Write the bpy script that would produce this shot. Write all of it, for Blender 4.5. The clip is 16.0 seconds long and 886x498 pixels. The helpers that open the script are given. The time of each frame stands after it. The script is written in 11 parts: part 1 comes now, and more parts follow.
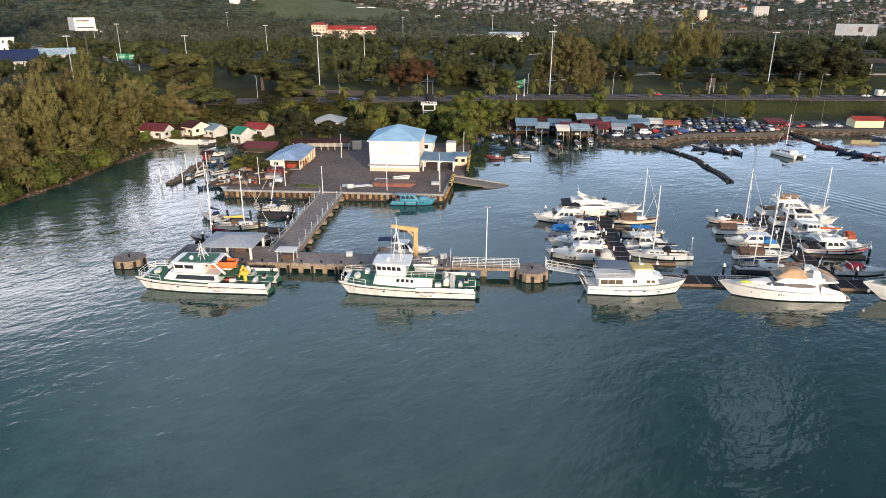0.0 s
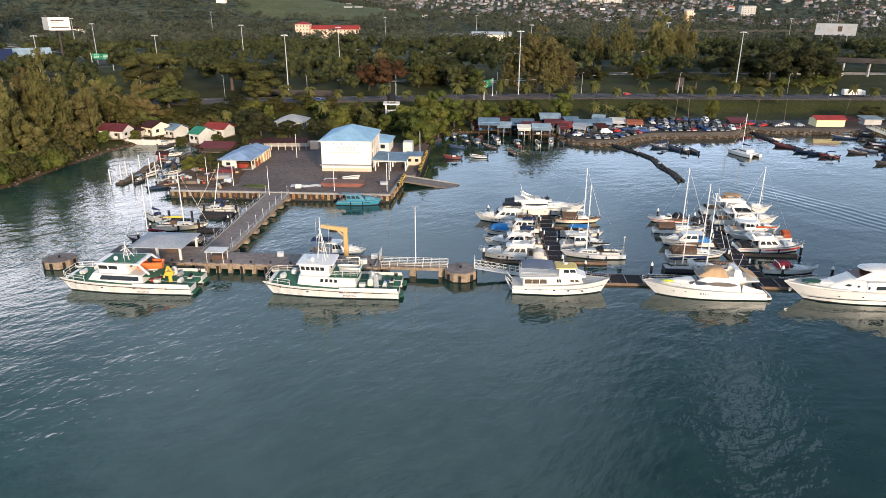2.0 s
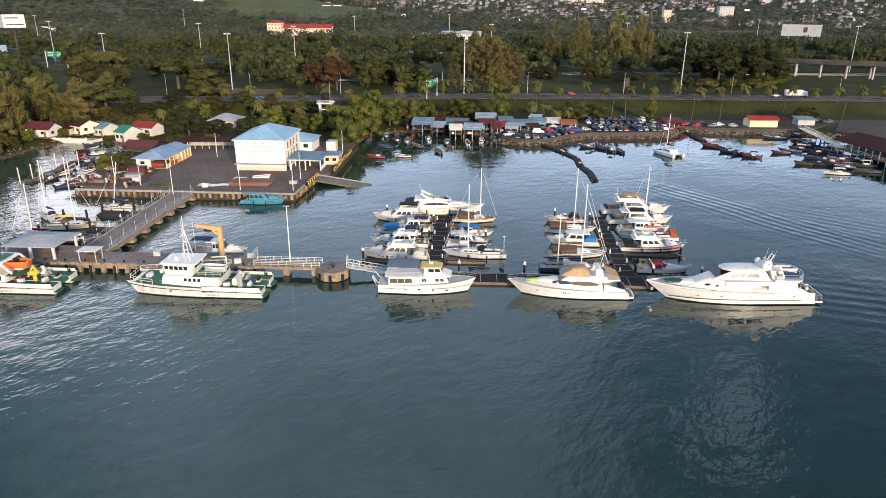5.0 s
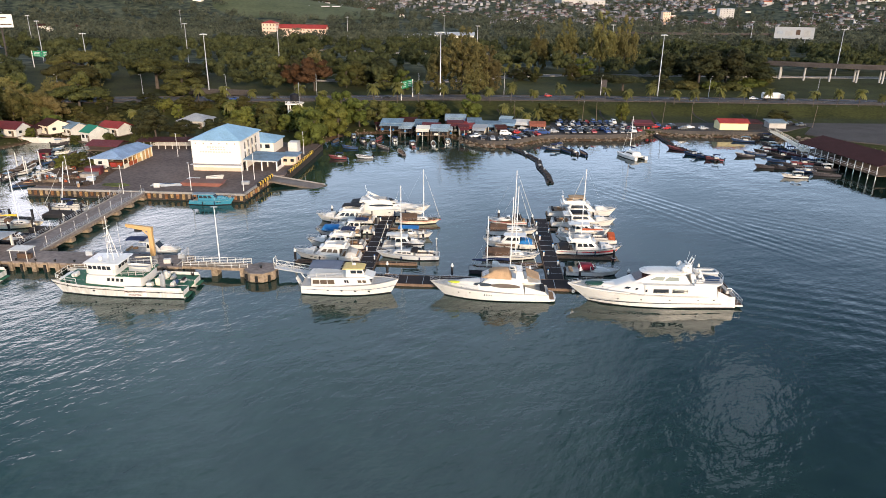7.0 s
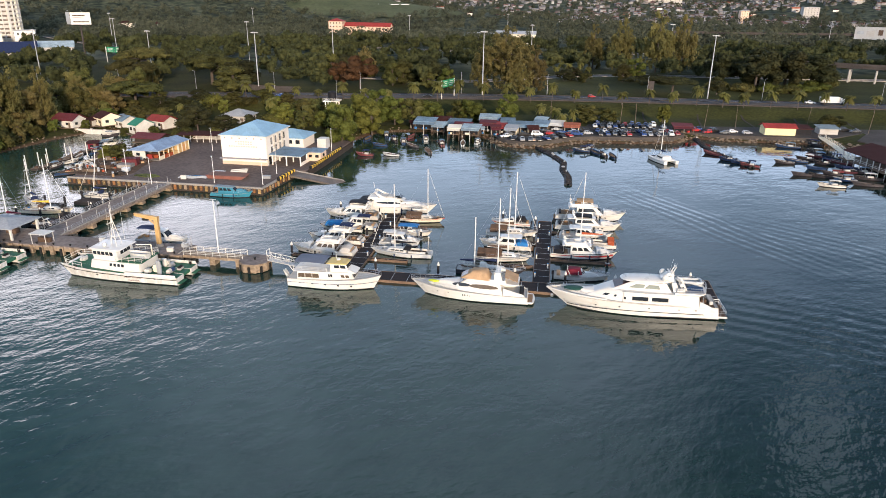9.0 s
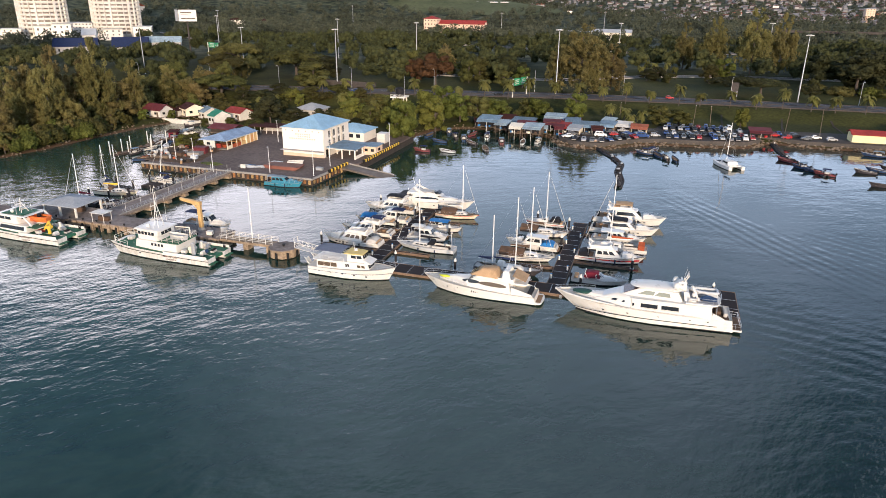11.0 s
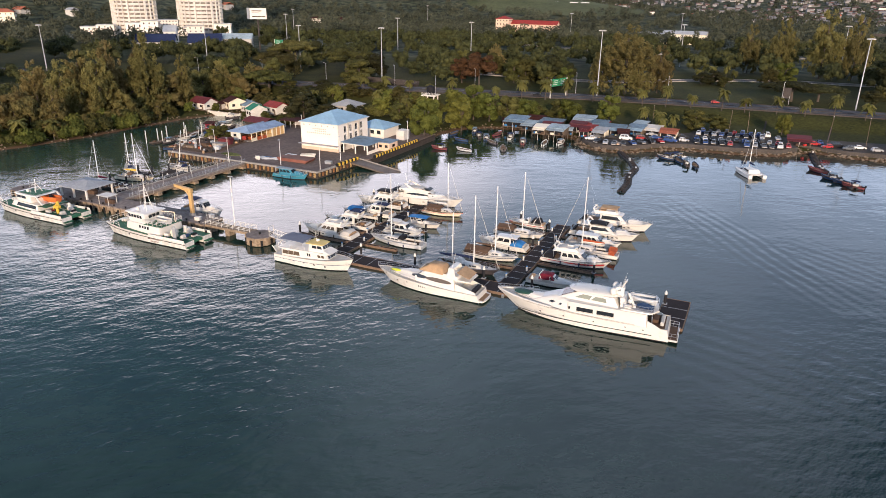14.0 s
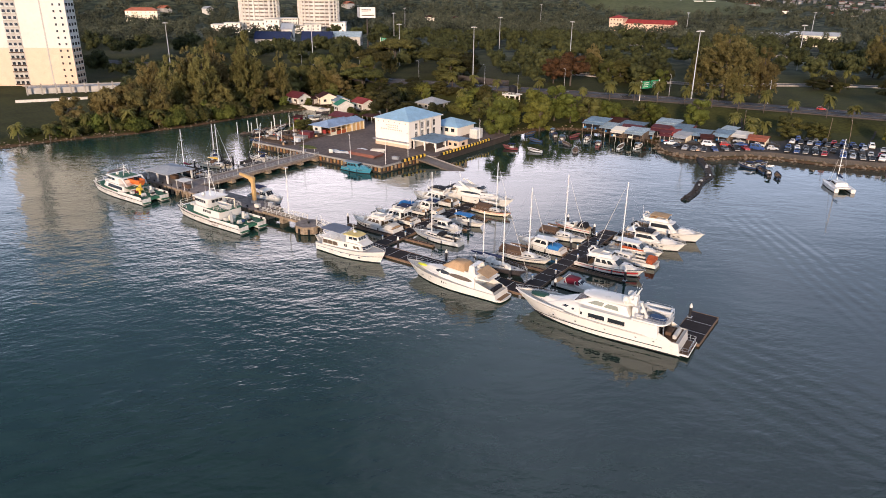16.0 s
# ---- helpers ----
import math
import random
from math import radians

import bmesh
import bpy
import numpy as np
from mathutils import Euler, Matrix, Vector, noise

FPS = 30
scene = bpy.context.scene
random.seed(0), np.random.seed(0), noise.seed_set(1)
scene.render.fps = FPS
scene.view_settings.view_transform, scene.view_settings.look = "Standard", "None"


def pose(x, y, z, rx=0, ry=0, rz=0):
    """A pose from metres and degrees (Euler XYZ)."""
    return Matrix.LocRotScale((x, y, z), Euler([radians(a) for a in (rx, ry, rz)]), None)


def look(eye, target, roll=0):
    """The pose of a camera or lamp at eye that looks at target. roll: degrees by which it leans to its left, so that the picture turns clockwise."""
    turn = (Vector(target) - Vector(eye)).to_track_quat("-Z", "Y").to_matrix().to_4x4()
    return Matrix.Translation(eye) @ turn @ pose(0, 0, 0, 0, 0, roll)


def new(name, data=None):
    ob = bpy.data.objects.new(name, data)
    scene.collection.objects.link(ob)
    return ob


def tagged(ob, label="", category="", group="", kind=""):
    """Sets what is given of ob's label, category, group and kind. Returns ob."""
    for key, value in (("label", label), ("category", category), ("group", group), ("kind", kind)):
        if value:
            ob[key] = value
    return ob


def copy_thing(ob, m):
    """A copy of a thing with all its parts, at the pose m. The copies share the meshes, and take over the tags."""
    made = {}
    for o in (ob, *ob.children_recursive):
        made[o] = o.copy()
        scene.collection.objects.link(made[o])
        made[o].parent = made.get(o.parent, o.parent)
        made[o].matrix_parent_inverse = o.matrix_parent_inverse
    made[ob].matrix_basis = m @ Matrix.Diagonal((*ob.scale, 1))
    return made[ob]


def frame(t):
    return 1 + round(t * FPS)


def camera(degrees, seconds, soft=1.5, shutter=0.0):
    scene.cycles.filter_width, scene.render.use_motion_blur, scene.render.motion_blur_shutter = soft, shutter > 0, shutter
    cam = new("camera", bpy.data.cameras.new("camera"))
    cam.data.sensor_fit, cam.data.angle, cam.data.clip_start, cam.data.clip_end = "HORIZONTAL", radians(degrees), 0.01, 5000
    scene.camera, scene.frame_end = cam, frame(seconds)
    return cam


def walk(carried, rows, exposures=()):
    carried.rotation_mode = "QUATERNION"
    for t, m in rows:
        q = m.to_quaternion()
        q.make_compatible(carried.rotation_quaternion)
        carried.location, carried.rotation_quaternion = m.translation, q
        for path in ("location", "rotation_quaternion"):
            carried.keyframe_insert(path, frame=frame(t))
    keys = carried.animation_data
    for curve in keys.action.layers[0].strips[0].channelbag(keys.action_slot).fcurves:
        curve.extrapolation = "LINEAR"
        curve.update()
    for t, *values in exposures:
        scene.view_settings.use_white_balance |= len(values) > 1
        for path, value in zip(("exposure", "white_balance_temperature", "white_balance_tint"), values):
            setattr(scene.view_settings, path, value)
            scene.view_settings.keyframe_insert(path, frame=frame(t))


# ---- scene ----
cam = camera(66.8, 16.0, soft=0.9)
PATH = [
    (0, (3.241, -108.13, 49.482), (3.299, -106.254, 48.792), 0.2),
    (0.5, (6.017, -108.162, 49.708), (6.078, -106.286, 49.017), 0.1),
    (1, (9.109, -108.307, 49.732), (9.175, -106.431, 49.041), 0.2),
    (1.5, (12.407, -108.39, 49.688), (12.477, -106.514, 48.998), 0.2),
    (2, (15.915, -108.671, 49.605), (15.988, -106.796, 48.914), 0.2),
    (2.5, (19.726, -108.842, 49.551), (19.802, -106.967, 48.859), 0.2),
    (3, (23.27, -109.09, 49.518), (23.353, -107.215, 48.826), 0.2),
    (3.5, (27.09, -109.236, 49.508), (27.178, -107.361, 48.816), 0.3),
    (4, (30.887, -109.37, 49.525), (30.978, -107.496, 48.833), 0.3),
    (4.5, (34.727, -109.591, 49.72), (34.823, -107.717, 49.027), 0.4),
    (5, (38.475, -109.849, 49.829), (38.575, -107.976, 49.136), 0.5),
    (7.3, (55.852, -111.073, 50.477), (55.928, -109.198, 49.786), 0.8),
    (7.5, (57.52, -111.219, 50.612), (57.559, -109.344, 49.918), 0.7),
    (8, (61.331, -111.483, 50.728), (61.303, -109.607, 50.033), 0.7),
    (8.5, (65.2, -111.794, 50.871), (65.138, -109.92, 50.175), 0.7),
    (9, (69.087, -111.928, 51.121), (68.97, -110.057, 50.422), 0.7),
    (9.5, (72.754, -112.296, 51.411), (72.586, -110.43, 50.711), 0.8),
    (11.8, (90.499, -110.42, 51.27), (90.025, -108.61, 50.562), 0.7),
    (12, (92.076, -110.303, 51.357), (91.595, -108.495, 50.65), 0.8),
    (12.5, (96.006, -109.51, 51.46), (95.493, -107.711, 50.751), 0.8),
    (13, (99.926, -108.468, 51.517), (99.376, -106.68, 50.808), 0.7),
    (13.5, (103.675, -107.476, 51.32), (103.089, -105.7, 50.611), 0.7),
    (14, (107.495, -106.449, 51.381), (106.872, -104.686, 50.671), 0.8),
    (14.5, (111.218, -105.64, 51.552), (110.533, -103.901, 50.841), 0.8),
    (15, (115.023, -104.454, 51.704), (114.258, -102.75, 50.991), 0.7),
    (15.5, (118.823, -103.27, 51.897), (117.98, -101.603, 51.181), 0.7),
    (16, (122.644, -101.647, 51.979), (121.725, -100.022, 51.262), 0.6),
]
walk(cam, [(t, look(eye, target, roll)) for t, eye, target, roll in PATH],
     [(0.0, 0.54, 5900, 11.0), (8.0, 0.49, 5900, 12.5), (12.5, 0.40, 6000, 16.0), (16.0, 0.31, 6150, 19.5)])

# ---- world, sun, exposure ----
SUN_EL, SUN_AZ = 12.0, 160.0        # degrees above the horizon; compass bearing from +y, clockwise
world = bpy.data.worlds.new("world")
scene.world = world
world.use_nodes = True
_nt = world.node_tree
_sky = _nt.nodes.new("ShaderNodeTexSky")
_sky.sky_type = "NISHITA"
_sky.sun_disc = False
_sky.sun_elevation = radians(SUN_EL)
_sky.sun_rotation = radians(SUN_AZ)
_sky.air_density, _sky.dust_density, _sky.ozone_density = 1.0, 0.8, 1.6
_bg = _nt.nodes["Background"]
_bg.inputs["Strength"].default_value = 0.115
_tc = _nt.nodes.new("ShaderNodeTexCoord")
_mp = _nt.nodes.new("ShaderNodeMapping")
_mp.inputs["Scale"].default_value = (1.0, 1.0, 2.6)
_nz = _nt.nodes.new("ShaderNodeTexNoise")
_nz.inputs["Scale"].default_value = 2.1
_nz.inputs["Detail"].default_value = 5.0
_rp = _nt.nodes.new("ShaderNodeValToRGB")
_rp.color_ramp.elements[0].position, _rp.color_ramp.elements[1].position = 0.44, 0.66
_mx = _nt.nodes.new("ShaderNodeMixRGB")
_nt.links.new(_tc.outputs["Generated"], _mp.inputs["Vector"])
_nt.links.new(_mp.outputs["Vector"], _nz.inputs["Vector"])
_nt.links.new(_nz.outputs["Fac"], _rp.inputs["Fac"])
_sp = _nt.nodes.new("ShaderNodeSeparateXYZ")
_nt.links.new(_tc.outputs["Generated"], _sp.inputs[0])
_lo = _nt.nodes.new("ShaderNodeMapRange")
_lo.interpolation_type = "SMOOTHSTEP"
_lo.inputs["From Min"].default_value, _lo.inputs["From Max"].default_value = 0.52, 0.12
_nt.links.new(_sp.outputs["Z"], _lo.inputs["Value"])
_hz = _nt.nodes.new("ShaderNodeMixRGB")
_hz.inputs["Color1"].default_value, _hz.inputs["Color2"].default_value = (2.8, 3.6, 4.6, 1), (10.5, 12.3, 14.6, 1)      # thin high cloud, bright haze low down
_nt.links.new(_lo.outputs["Result"], _hz.inputs["Fac"])
_nt.links.new(_hz.outputs["Color"], _mx.inputs["Color2"])
_lh = _nt.nodes.new("ShaderNodeMath")
_lh.operation = "MULTIPLY_ADD"
_lh.use_clamp = True
_lh.inputs[1].default_value = 0.55
_nt.links.new(_lo.outputs["Result"], _lh.inputs[0])
_nt.links.new(_rp.outputs["Color"], _lh.inputs[2])
_nt.links.new(_lh.outputs[0], _mx.inputs["Fac"])
_nt.links.new(_sky.outputs["Color"], _mx.inputs["Color1"])
# bright morning cloud: a broad glow low in the west and north-west, its denser heart, an added thin cloud in the north,
# one small cloud in the north-east
_mul = _nt.nodes.new("ShaderNodeTexNoise")
_mul.inputs["Scale"].default_value, _mul.inputs["Detail"].default_value = 5.0, 4.0
_nt.links.new(_mp.outputs["Vector"], _mul.inputs["Vector"])


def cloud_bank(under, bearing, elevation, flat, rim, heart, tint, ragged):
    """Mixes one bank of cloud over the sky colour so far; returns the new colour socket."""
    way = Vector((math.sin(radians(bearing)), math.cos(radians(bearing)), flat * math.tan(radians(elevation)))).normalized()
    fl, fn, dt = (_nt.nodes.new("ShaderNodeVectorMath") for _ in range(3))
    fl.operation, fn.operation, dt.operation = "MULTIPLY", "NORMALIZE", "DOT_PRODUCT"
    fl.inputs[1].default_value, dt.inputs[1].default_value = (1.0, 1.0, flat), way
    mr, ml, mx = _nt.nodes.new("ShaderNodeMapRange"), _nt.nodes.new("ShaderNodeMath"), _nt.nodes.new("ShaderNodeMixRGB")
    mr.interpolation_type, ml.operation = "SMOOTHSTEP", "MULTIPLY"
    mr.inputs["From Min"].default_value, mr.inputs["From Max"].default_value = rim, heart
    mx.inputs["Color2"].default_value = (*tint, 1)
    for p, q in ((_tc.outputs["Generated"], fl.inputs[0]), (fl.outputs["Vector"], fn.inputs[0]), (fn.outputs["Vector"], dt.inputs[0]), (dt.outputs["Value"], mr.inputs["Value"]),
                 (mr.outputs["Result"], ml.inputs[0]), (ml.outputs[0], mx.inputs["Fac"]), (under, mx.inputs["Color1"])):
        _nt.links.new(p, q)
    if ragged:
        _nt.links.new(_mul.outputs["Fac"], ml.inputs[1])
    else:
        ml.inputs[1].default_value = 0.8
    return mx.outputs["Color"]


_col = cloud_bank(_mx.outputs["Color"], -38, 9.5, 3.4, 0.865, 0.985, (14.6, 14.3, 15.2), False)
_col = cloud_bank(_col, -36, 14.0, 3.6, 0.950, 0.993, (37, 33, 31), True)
# unseen thin cloud, added to lighten and mottle the water's reflection
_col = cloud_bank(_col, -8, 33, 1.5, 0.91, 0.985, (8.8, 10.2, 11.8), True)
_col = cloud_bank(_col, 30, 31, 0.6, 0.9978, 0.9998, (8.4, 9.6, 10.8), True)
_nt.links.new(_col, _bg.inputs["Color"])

_sun = new("sun", bpy.data.lights.new("sun", "SUN"))
_sun.data.energy, _sun.data.angle, _sun.data.color = 4.2, radians(5), (1.0, 0.76, 0.50)
_az = radians(SUN_AZ)
_dir = Vector((math.sin(_az) * math.cos(radians(SUN_EL)), math.cos(_az) * math.cos(radians(SUN_EL)), math.sin(radians(SUN_EL))))
_sun.matrix_world = look(_dir * 300, (0, 0, 0))


# ---- materials ----
def mat(name, col, rough=0.6, metal=0.0, var=0.14, s1=0.35, s2=5.0, bump=0.15, col2=None, rnd=0.0, dist=0.05, stretch=(1, 1, 1), hue=0.0, spec=0.5):
    """A procedural surface: colour that varies at two scales, fine relief, optional spread from object to object."""
    m = bpy.data.materials.new(name)
    m.use_nodes = True
    nt = m.node_tree
    n, ln = nt.nodes, nt.links.new
    p = n["Principled BSDF"]
    tc = n.new("ShaderNodeTexCoord")
    mp = n.new("ShaderNodeMapping")
    mp.inputs["Scale"].default_value = stretch
    ln(tc.outputs["Object"], mp.inputs["Vector"])
    a, b = n.new("ShaderNodeTexNoise"), n.new("ShaderNodeTexNoise")
    a.inputs["Scale"].default_value, b.inputs["Scale"].default_value = s1, s2
    a.inputs["Detail"].default_value, b.inputs["Detail"].default_value = 3, 4
    ln(mp.outputs["Vector"], a.inputs["Vector"])
    ln(mp.outputs["Vector"], b.inputs["Vector"])
    add = n.new("ShaderNodeMath")
    add.operation = "MULTIPLY_ADD"
    add.inputs[1].default_value = 0.55
    ln(b.outputs["Fac"], add.inputs[0])
    half = n.new("ShaderNodeMath")
    half.operation = "MULTIPLY"
    half.inputs[1].default_value = 0.45
    ln(a.outputs["Fac"], half.inputs[0])
    ln(half.outputs[0], add.inputs[2])
    ramp = n.new("ShaderNodeValToRGB")
    ramp.color_ramp.elements[0].position, ramp.color_ramp.elements[1].position = 0.34, 0.66
    lo = [c * (1 - var) for c in col]
    hi = list(col2) if col2 else [min(1, c * (1 + var)) for c in col]
    ramp.color_ramp.elements[0].color, ramp.color_ramp.elements[1].color = (*lo, 1), (*hi, 1)
    ln(add.outputs[0], ramp.inputs["Fac"])
    out = ramp.outputs["Color"]
    if rnd or hue:
        oi = n.new("ShaderNodeObjectInfo")
        mr = n.new("ShaderNodeMapRange")
        mr.inputs["To Min"].default_value, mr.inputs["To Max"].default_value = 1 - rnd, 1 + rnd
        ln(oi.outputs["Random"], mr.inputs["Value"])
        hs = n.new("ShaderNodeHueSaturation")
        ln(mr.outputs["Result"], hs.inputs["Value"])
        if hue:
            mul = n.new("ShaderNodeMath")
            mul.operation = "MULTIPLY"
            mul.inputs[1].default_value = 7.31
            fr = n.new("ShaderNodeMath")
            fr.operation = "FRACT"
            h2 = n.new("ShaderNodeMapRange")
            h2.inputs["To Min"].default_value, h2.inputs["To Max"].default_value = 0.5 - hue, 0.5 + hue
            ln(oi.outputs["Random"], mul.inputs[0])
            ln(mul.outputs[0], fr.inputs[0])
            ln(fr.outputs[0], h2.inputs["Value"])
            ln(h2.outputs["Result"], hs.inputs["Hue"])
        ln(out, hs.inputs["Color"])
        out = hs.outputs["Color"]
    ln(out, p.inputs["Base Color"])
    rr = n.new("ShaderNodeMapRange")
    rr.inputs["To Min"].default_value, rr.inputs["To Max"].default_value = max(0.03, rough - 0.1), min(1, rough + 0.1)
    ln(b.outputs["Fac"], rr.inputs["Value"])
    ln(rr.outputs["Result"], p.inputs["Roughness"])
    p.inputs["Metallic"].default_value = metal
    p.inputs["Specular IOR Level"].default_value = spec
    if bump:
        bp = n.new("ShaderNodeBump")
        bp.inputs["Strength"].default_value, bp.inputs["Distance"].default_value = bump, dist
        ln(b.outputs["Fac"], bp.inputs["Height"])
        ln(bp.outputs["Normal"], p.inputs["Normal"])
    return m


def ribbed(name, col, pitch=0.25, rnd=0.0, rough=0.72, var=0.2, axis="X"):
    """Corrugated sheet: a wave relief over a weathered paint."""
    m = mat(name, col, rough, 0.0, var, 0.3, 2.5, 0.0, rnd=rnd, spec=0.25)
    nt = m.node_tree
    w = nt.nodes.new("ShaderNodeTexWave")
    w.bands_direction = axis
    w.inputs["Scale"].default_value = 0.31 / pitch
    tc = nt.nodes.new("ShaderNodeTexCoord")
    bp = nt.nodes.new("ShaderNodeBump")
    bp.inputs["Strength"].default_value, bp.inputs["Distance"].default_value = 0.7, 0.04
    nt.links.new(tc.outputs["Object"], w.inputs["Vector"])
    nt.links.new(w.outputs["Fac"], bp.inputs["Height"])
    nt.links.new(bp.outputs["Normal"], nt.nodes["Principled BSDF"].inputs["Normal"])
    return m


def water_material():
    m = bpy.data.materials.new("sea_water")
    m.use_nodes = True
    nt = m.node_tree
    n, ln = nt.nodes, nt.links.new
    p = n["Principled BSDF"]
    p.inputs["Roughness"].default_value = 0.03
    p.inputs["IOR"].default_value = 1.45
    geo = n.new("ShaderNodeNewGeometry")
    big = n.new("ShaderNodeTexNoise")
    big.inputs["Scale"].default_value, big.inputs["Detail"].default_value = 0.018, 3
    ln(geo.outputs["Position"], big.inputs["Vector"])
    ramp = n.new("ShaderNodeValToRGB")
    ramp.color_ramp.elements[0].position, ramp.color_ramp.elements[1].position = 0.35, 0.7
    ramp.color_ramp.elements[0].color, ramp.color_ramp.elements[1].color = (0.012, 0.037, 0.029, 1), (0.028, 0.066, 0.050, 1)
    # mottles a few metres across: wavelets' light and dark painted into the colour
    smp = n.new("ShaderNodeMapping")
    smp.vector_type = "TEXTURE"
    smp.inputs["Rotation"].default_value, smp.inputs["Scale"].default_value = (0, 0, radians(45)), (1.7, 1, 1)
    ln(geo.outputs["Position"], smp.inputs["Vector"])
    wavelet_tone = n.new("ShaderNodeTexNoise")
    wavelet_tone.inputs["Scale"].default_value, wavelet_tone.inputs["Detail"].default_value = 0.32, 3
    ln(smp.outputs["Vector"], wavelet_tone.inputs["Vector"])
    both = n.new("ShaderNodeMath")
    both.operation = "MULTIPLY_ADD"
    both.inputs[1].default_value = 0.6
    half = n.new("ShaderNodeMath")
    half.operation = "MULTIPLY"
    half.inputs[1].default_value = 0.4
    ln(big.outputs["Fac"], half.inputs[0])
    ln(wavelet_tone.outputs["Fac"], both.inputs[0])
    ln(half.outputs[0], both.inputs[2])
    ln(both.outputs[0], ramp.inputs["Fac"])
    # base colour darkens towards the east
    sep = n.new("ShaderNodeSeparateXYZ")
    ln(geo.outputs["Position"], sep.inputs[0])
    east_fade = n.new("ShaderNodeMapRange")
    east_fade.inputs["From Min"].default_value, east_fade.inputs["From Max"].default_value = -40.0, 130.0
    east_fade.inputs["To Min"].default_value, east_fade.inputs["To Max"].default_value = 1.18, 0.42
    ln(sep.outputs["X"], east_fade.inputs["Value"])
    tint = n.new("ShaderNodeVectorMath")
    tint.operation = "SCALE"
    ln(ramp.outputs["Color"], tint.inputs[0])
    ln(east_fade.outputs["Result"], tint.inputs["Scale"])
    ln(tint.outputs["Vector"], p.inputs["Base Color"])
    last = None

    def relief(height_socket, size):
        nonlocal last
        bp = n.new("ShaderNodeBump")
        bp.inputs["Strength"].default_value, bp.inputs["Distance"].default_value = 1.0, size
        ln(height_socket, bp.inputs["Height"])
        if last:
            ln(last.outputs["Normal"], bp.inputs["Normal"])
        last = bp

    # calmer and livelier patches of the sea
    calm = n.new("ShaderNodeTexNoise")
    calm.inputs["Scale"].default_value, calm.inputs["Detail"].default_value = 0.022, 2
    ln(geo.outputs["Position"], calm.inputs["Vector"])
    live = n.new("ShaderNodeMapRange")
    live.inputs["From Min"].default_value, live.inputs["From Max"].default_value = 0.36, 0.62
    live.inputs["To Min"].default_value, live.inputs["To Max"].default_value = 0.45, 1.25
    ln(calm.outputs["Fac"], live.inputs["Value"])
    # the basin behind the pier lies in its shelter, the cove's mouth is open to the breeze
    lee = n.new("ShaderNodeMapRange")
    lee.interpolation_type = "SMOOTHSTEP"
    lee.inputs["From Min"].default_value, lee.inputs["From Max"].default_value = 2.0, 26.0
    lee.inputs["To Min"].default_value, lee.inputs["To Max"].default_value = 1.0, 0.5
    ln(sep.outputs["Y"], lee.inputs["Value"])
    bay = n.new("ShaderNodeMapRange")
    bay.interpolation_type = "SMOOTHSTEP"
    bay.inputs["From Min"].default_value, bay.inputs["From Max"].default_value = 10.0, -22.0
    ln(sep.outputs["X"], bay.inputs["Value"])
    most = n.new("ShaderNodeMath")
    most.operation = "MAXIMUM"
    ln(lee.outputs["Result"], most.inputs[0])
    breeze = n.new("ShaderNodeMapRange")
    breeze.interpolation_type = "SMOOTHSTEP"
    breeze.inputs["From Min"].default_value, breeze.inputs["From Max"].default_value = 4.0, 28.0
    breeze.inputs["To Min"].default_value, breeze.inputs["To Max"].default_value = 1.0, 1.7
    ln(sep.outputs["Y"], breeze.inputs["Value"])
    open_bay = n.new("ShaderNodeMath")
    open_bay.operation = "MULTIPLY"
    ln(bay.outputs["Result"], open_bay.inputs[0])
    ln(breeze.outputs["Result"], open_bay.inputs[1])
    ln(open_bay.outputs[0], most.inputs[1])
    sea = n.new("ShaderNodeMath")
    sea.operation = "MULTIPLY"
    ln(live.outputs["Result"], sea.inputs[0])
    ln(most.outputs[0], sea.inputs[1])
    # swell, crossing wavelets, ripples: turn, stretch along the crest, scale, height
    for turn, sx, scale, height, detail in ((40, 0.8, 0.11, 0.16, 2.0), (20, 0.5, 0.32, 0.125, 2.5), (56, 0.5, 0.9, 0.066, 2.0), (12, 0.55, 1.7, 0.022, 2.0), (70, 0.7, 3.4, 0.004, 2.0)):
        mp = n.new("ShaderNodeMapping")
        mp.vector_type = "TEXTURE"
        mp.inputs["Rotation"].default_value = (0, 0, radians(turn))
        mp.inputs["Scale"].default_value = (1 / sx, 1, 1)
        ln(geo.outputs["Position"], mp.inputs["Vector"])
        nz = n.new("ShaderNodeTexNoise")
        nz.inputs["Scale"].default_value, nz.inputs["Detail"].default_value = scale, detail
        ln(mp.outputs["Vector"], nz.inputs["Vector"])
        mu = n.new("ShaderNodeMath")
        mu.operation = "MULTIPLY"
        ln(nz.outputs["Fac"], mu.inputs[0])
        ln(sea.outputs[0], mu.inputs[1])
        relief(mu.outputs[0], height)
    # wakes of boats gone by: centre, bearing of the crests, half length, half width, spacing, height
    for cx, cy, bearing, along, across, pitch, height in ((124, 48, -61, 44, 10, 2.9, 0.034), (131, -10, -22, 34, 17, 3.6, 0.034), (152, 30, -45, 40, 12, 3.2, 0.018)):
        off = n.new("ShaderNodeVectorMath")
        off.operation = "SUBTRACT"
        off.inputs[1].default_value = (cx, cy, 0)
        ln(geo.outputs["Position"], off.inputs[0])
        mp = n.new("ShaderNodeMapping")
        mp.inputs["Rotation"].default_value = (0, 0, -radians(90 + bearing))
        ln(off.outputs["Vector"], mp.inputs["Vector"])
        part_xyz = n.new("ShaderNodeSeparateXYZ")
        ln(mp.outputs["Vector"], part_xyz.inputs[0])
        masks = []
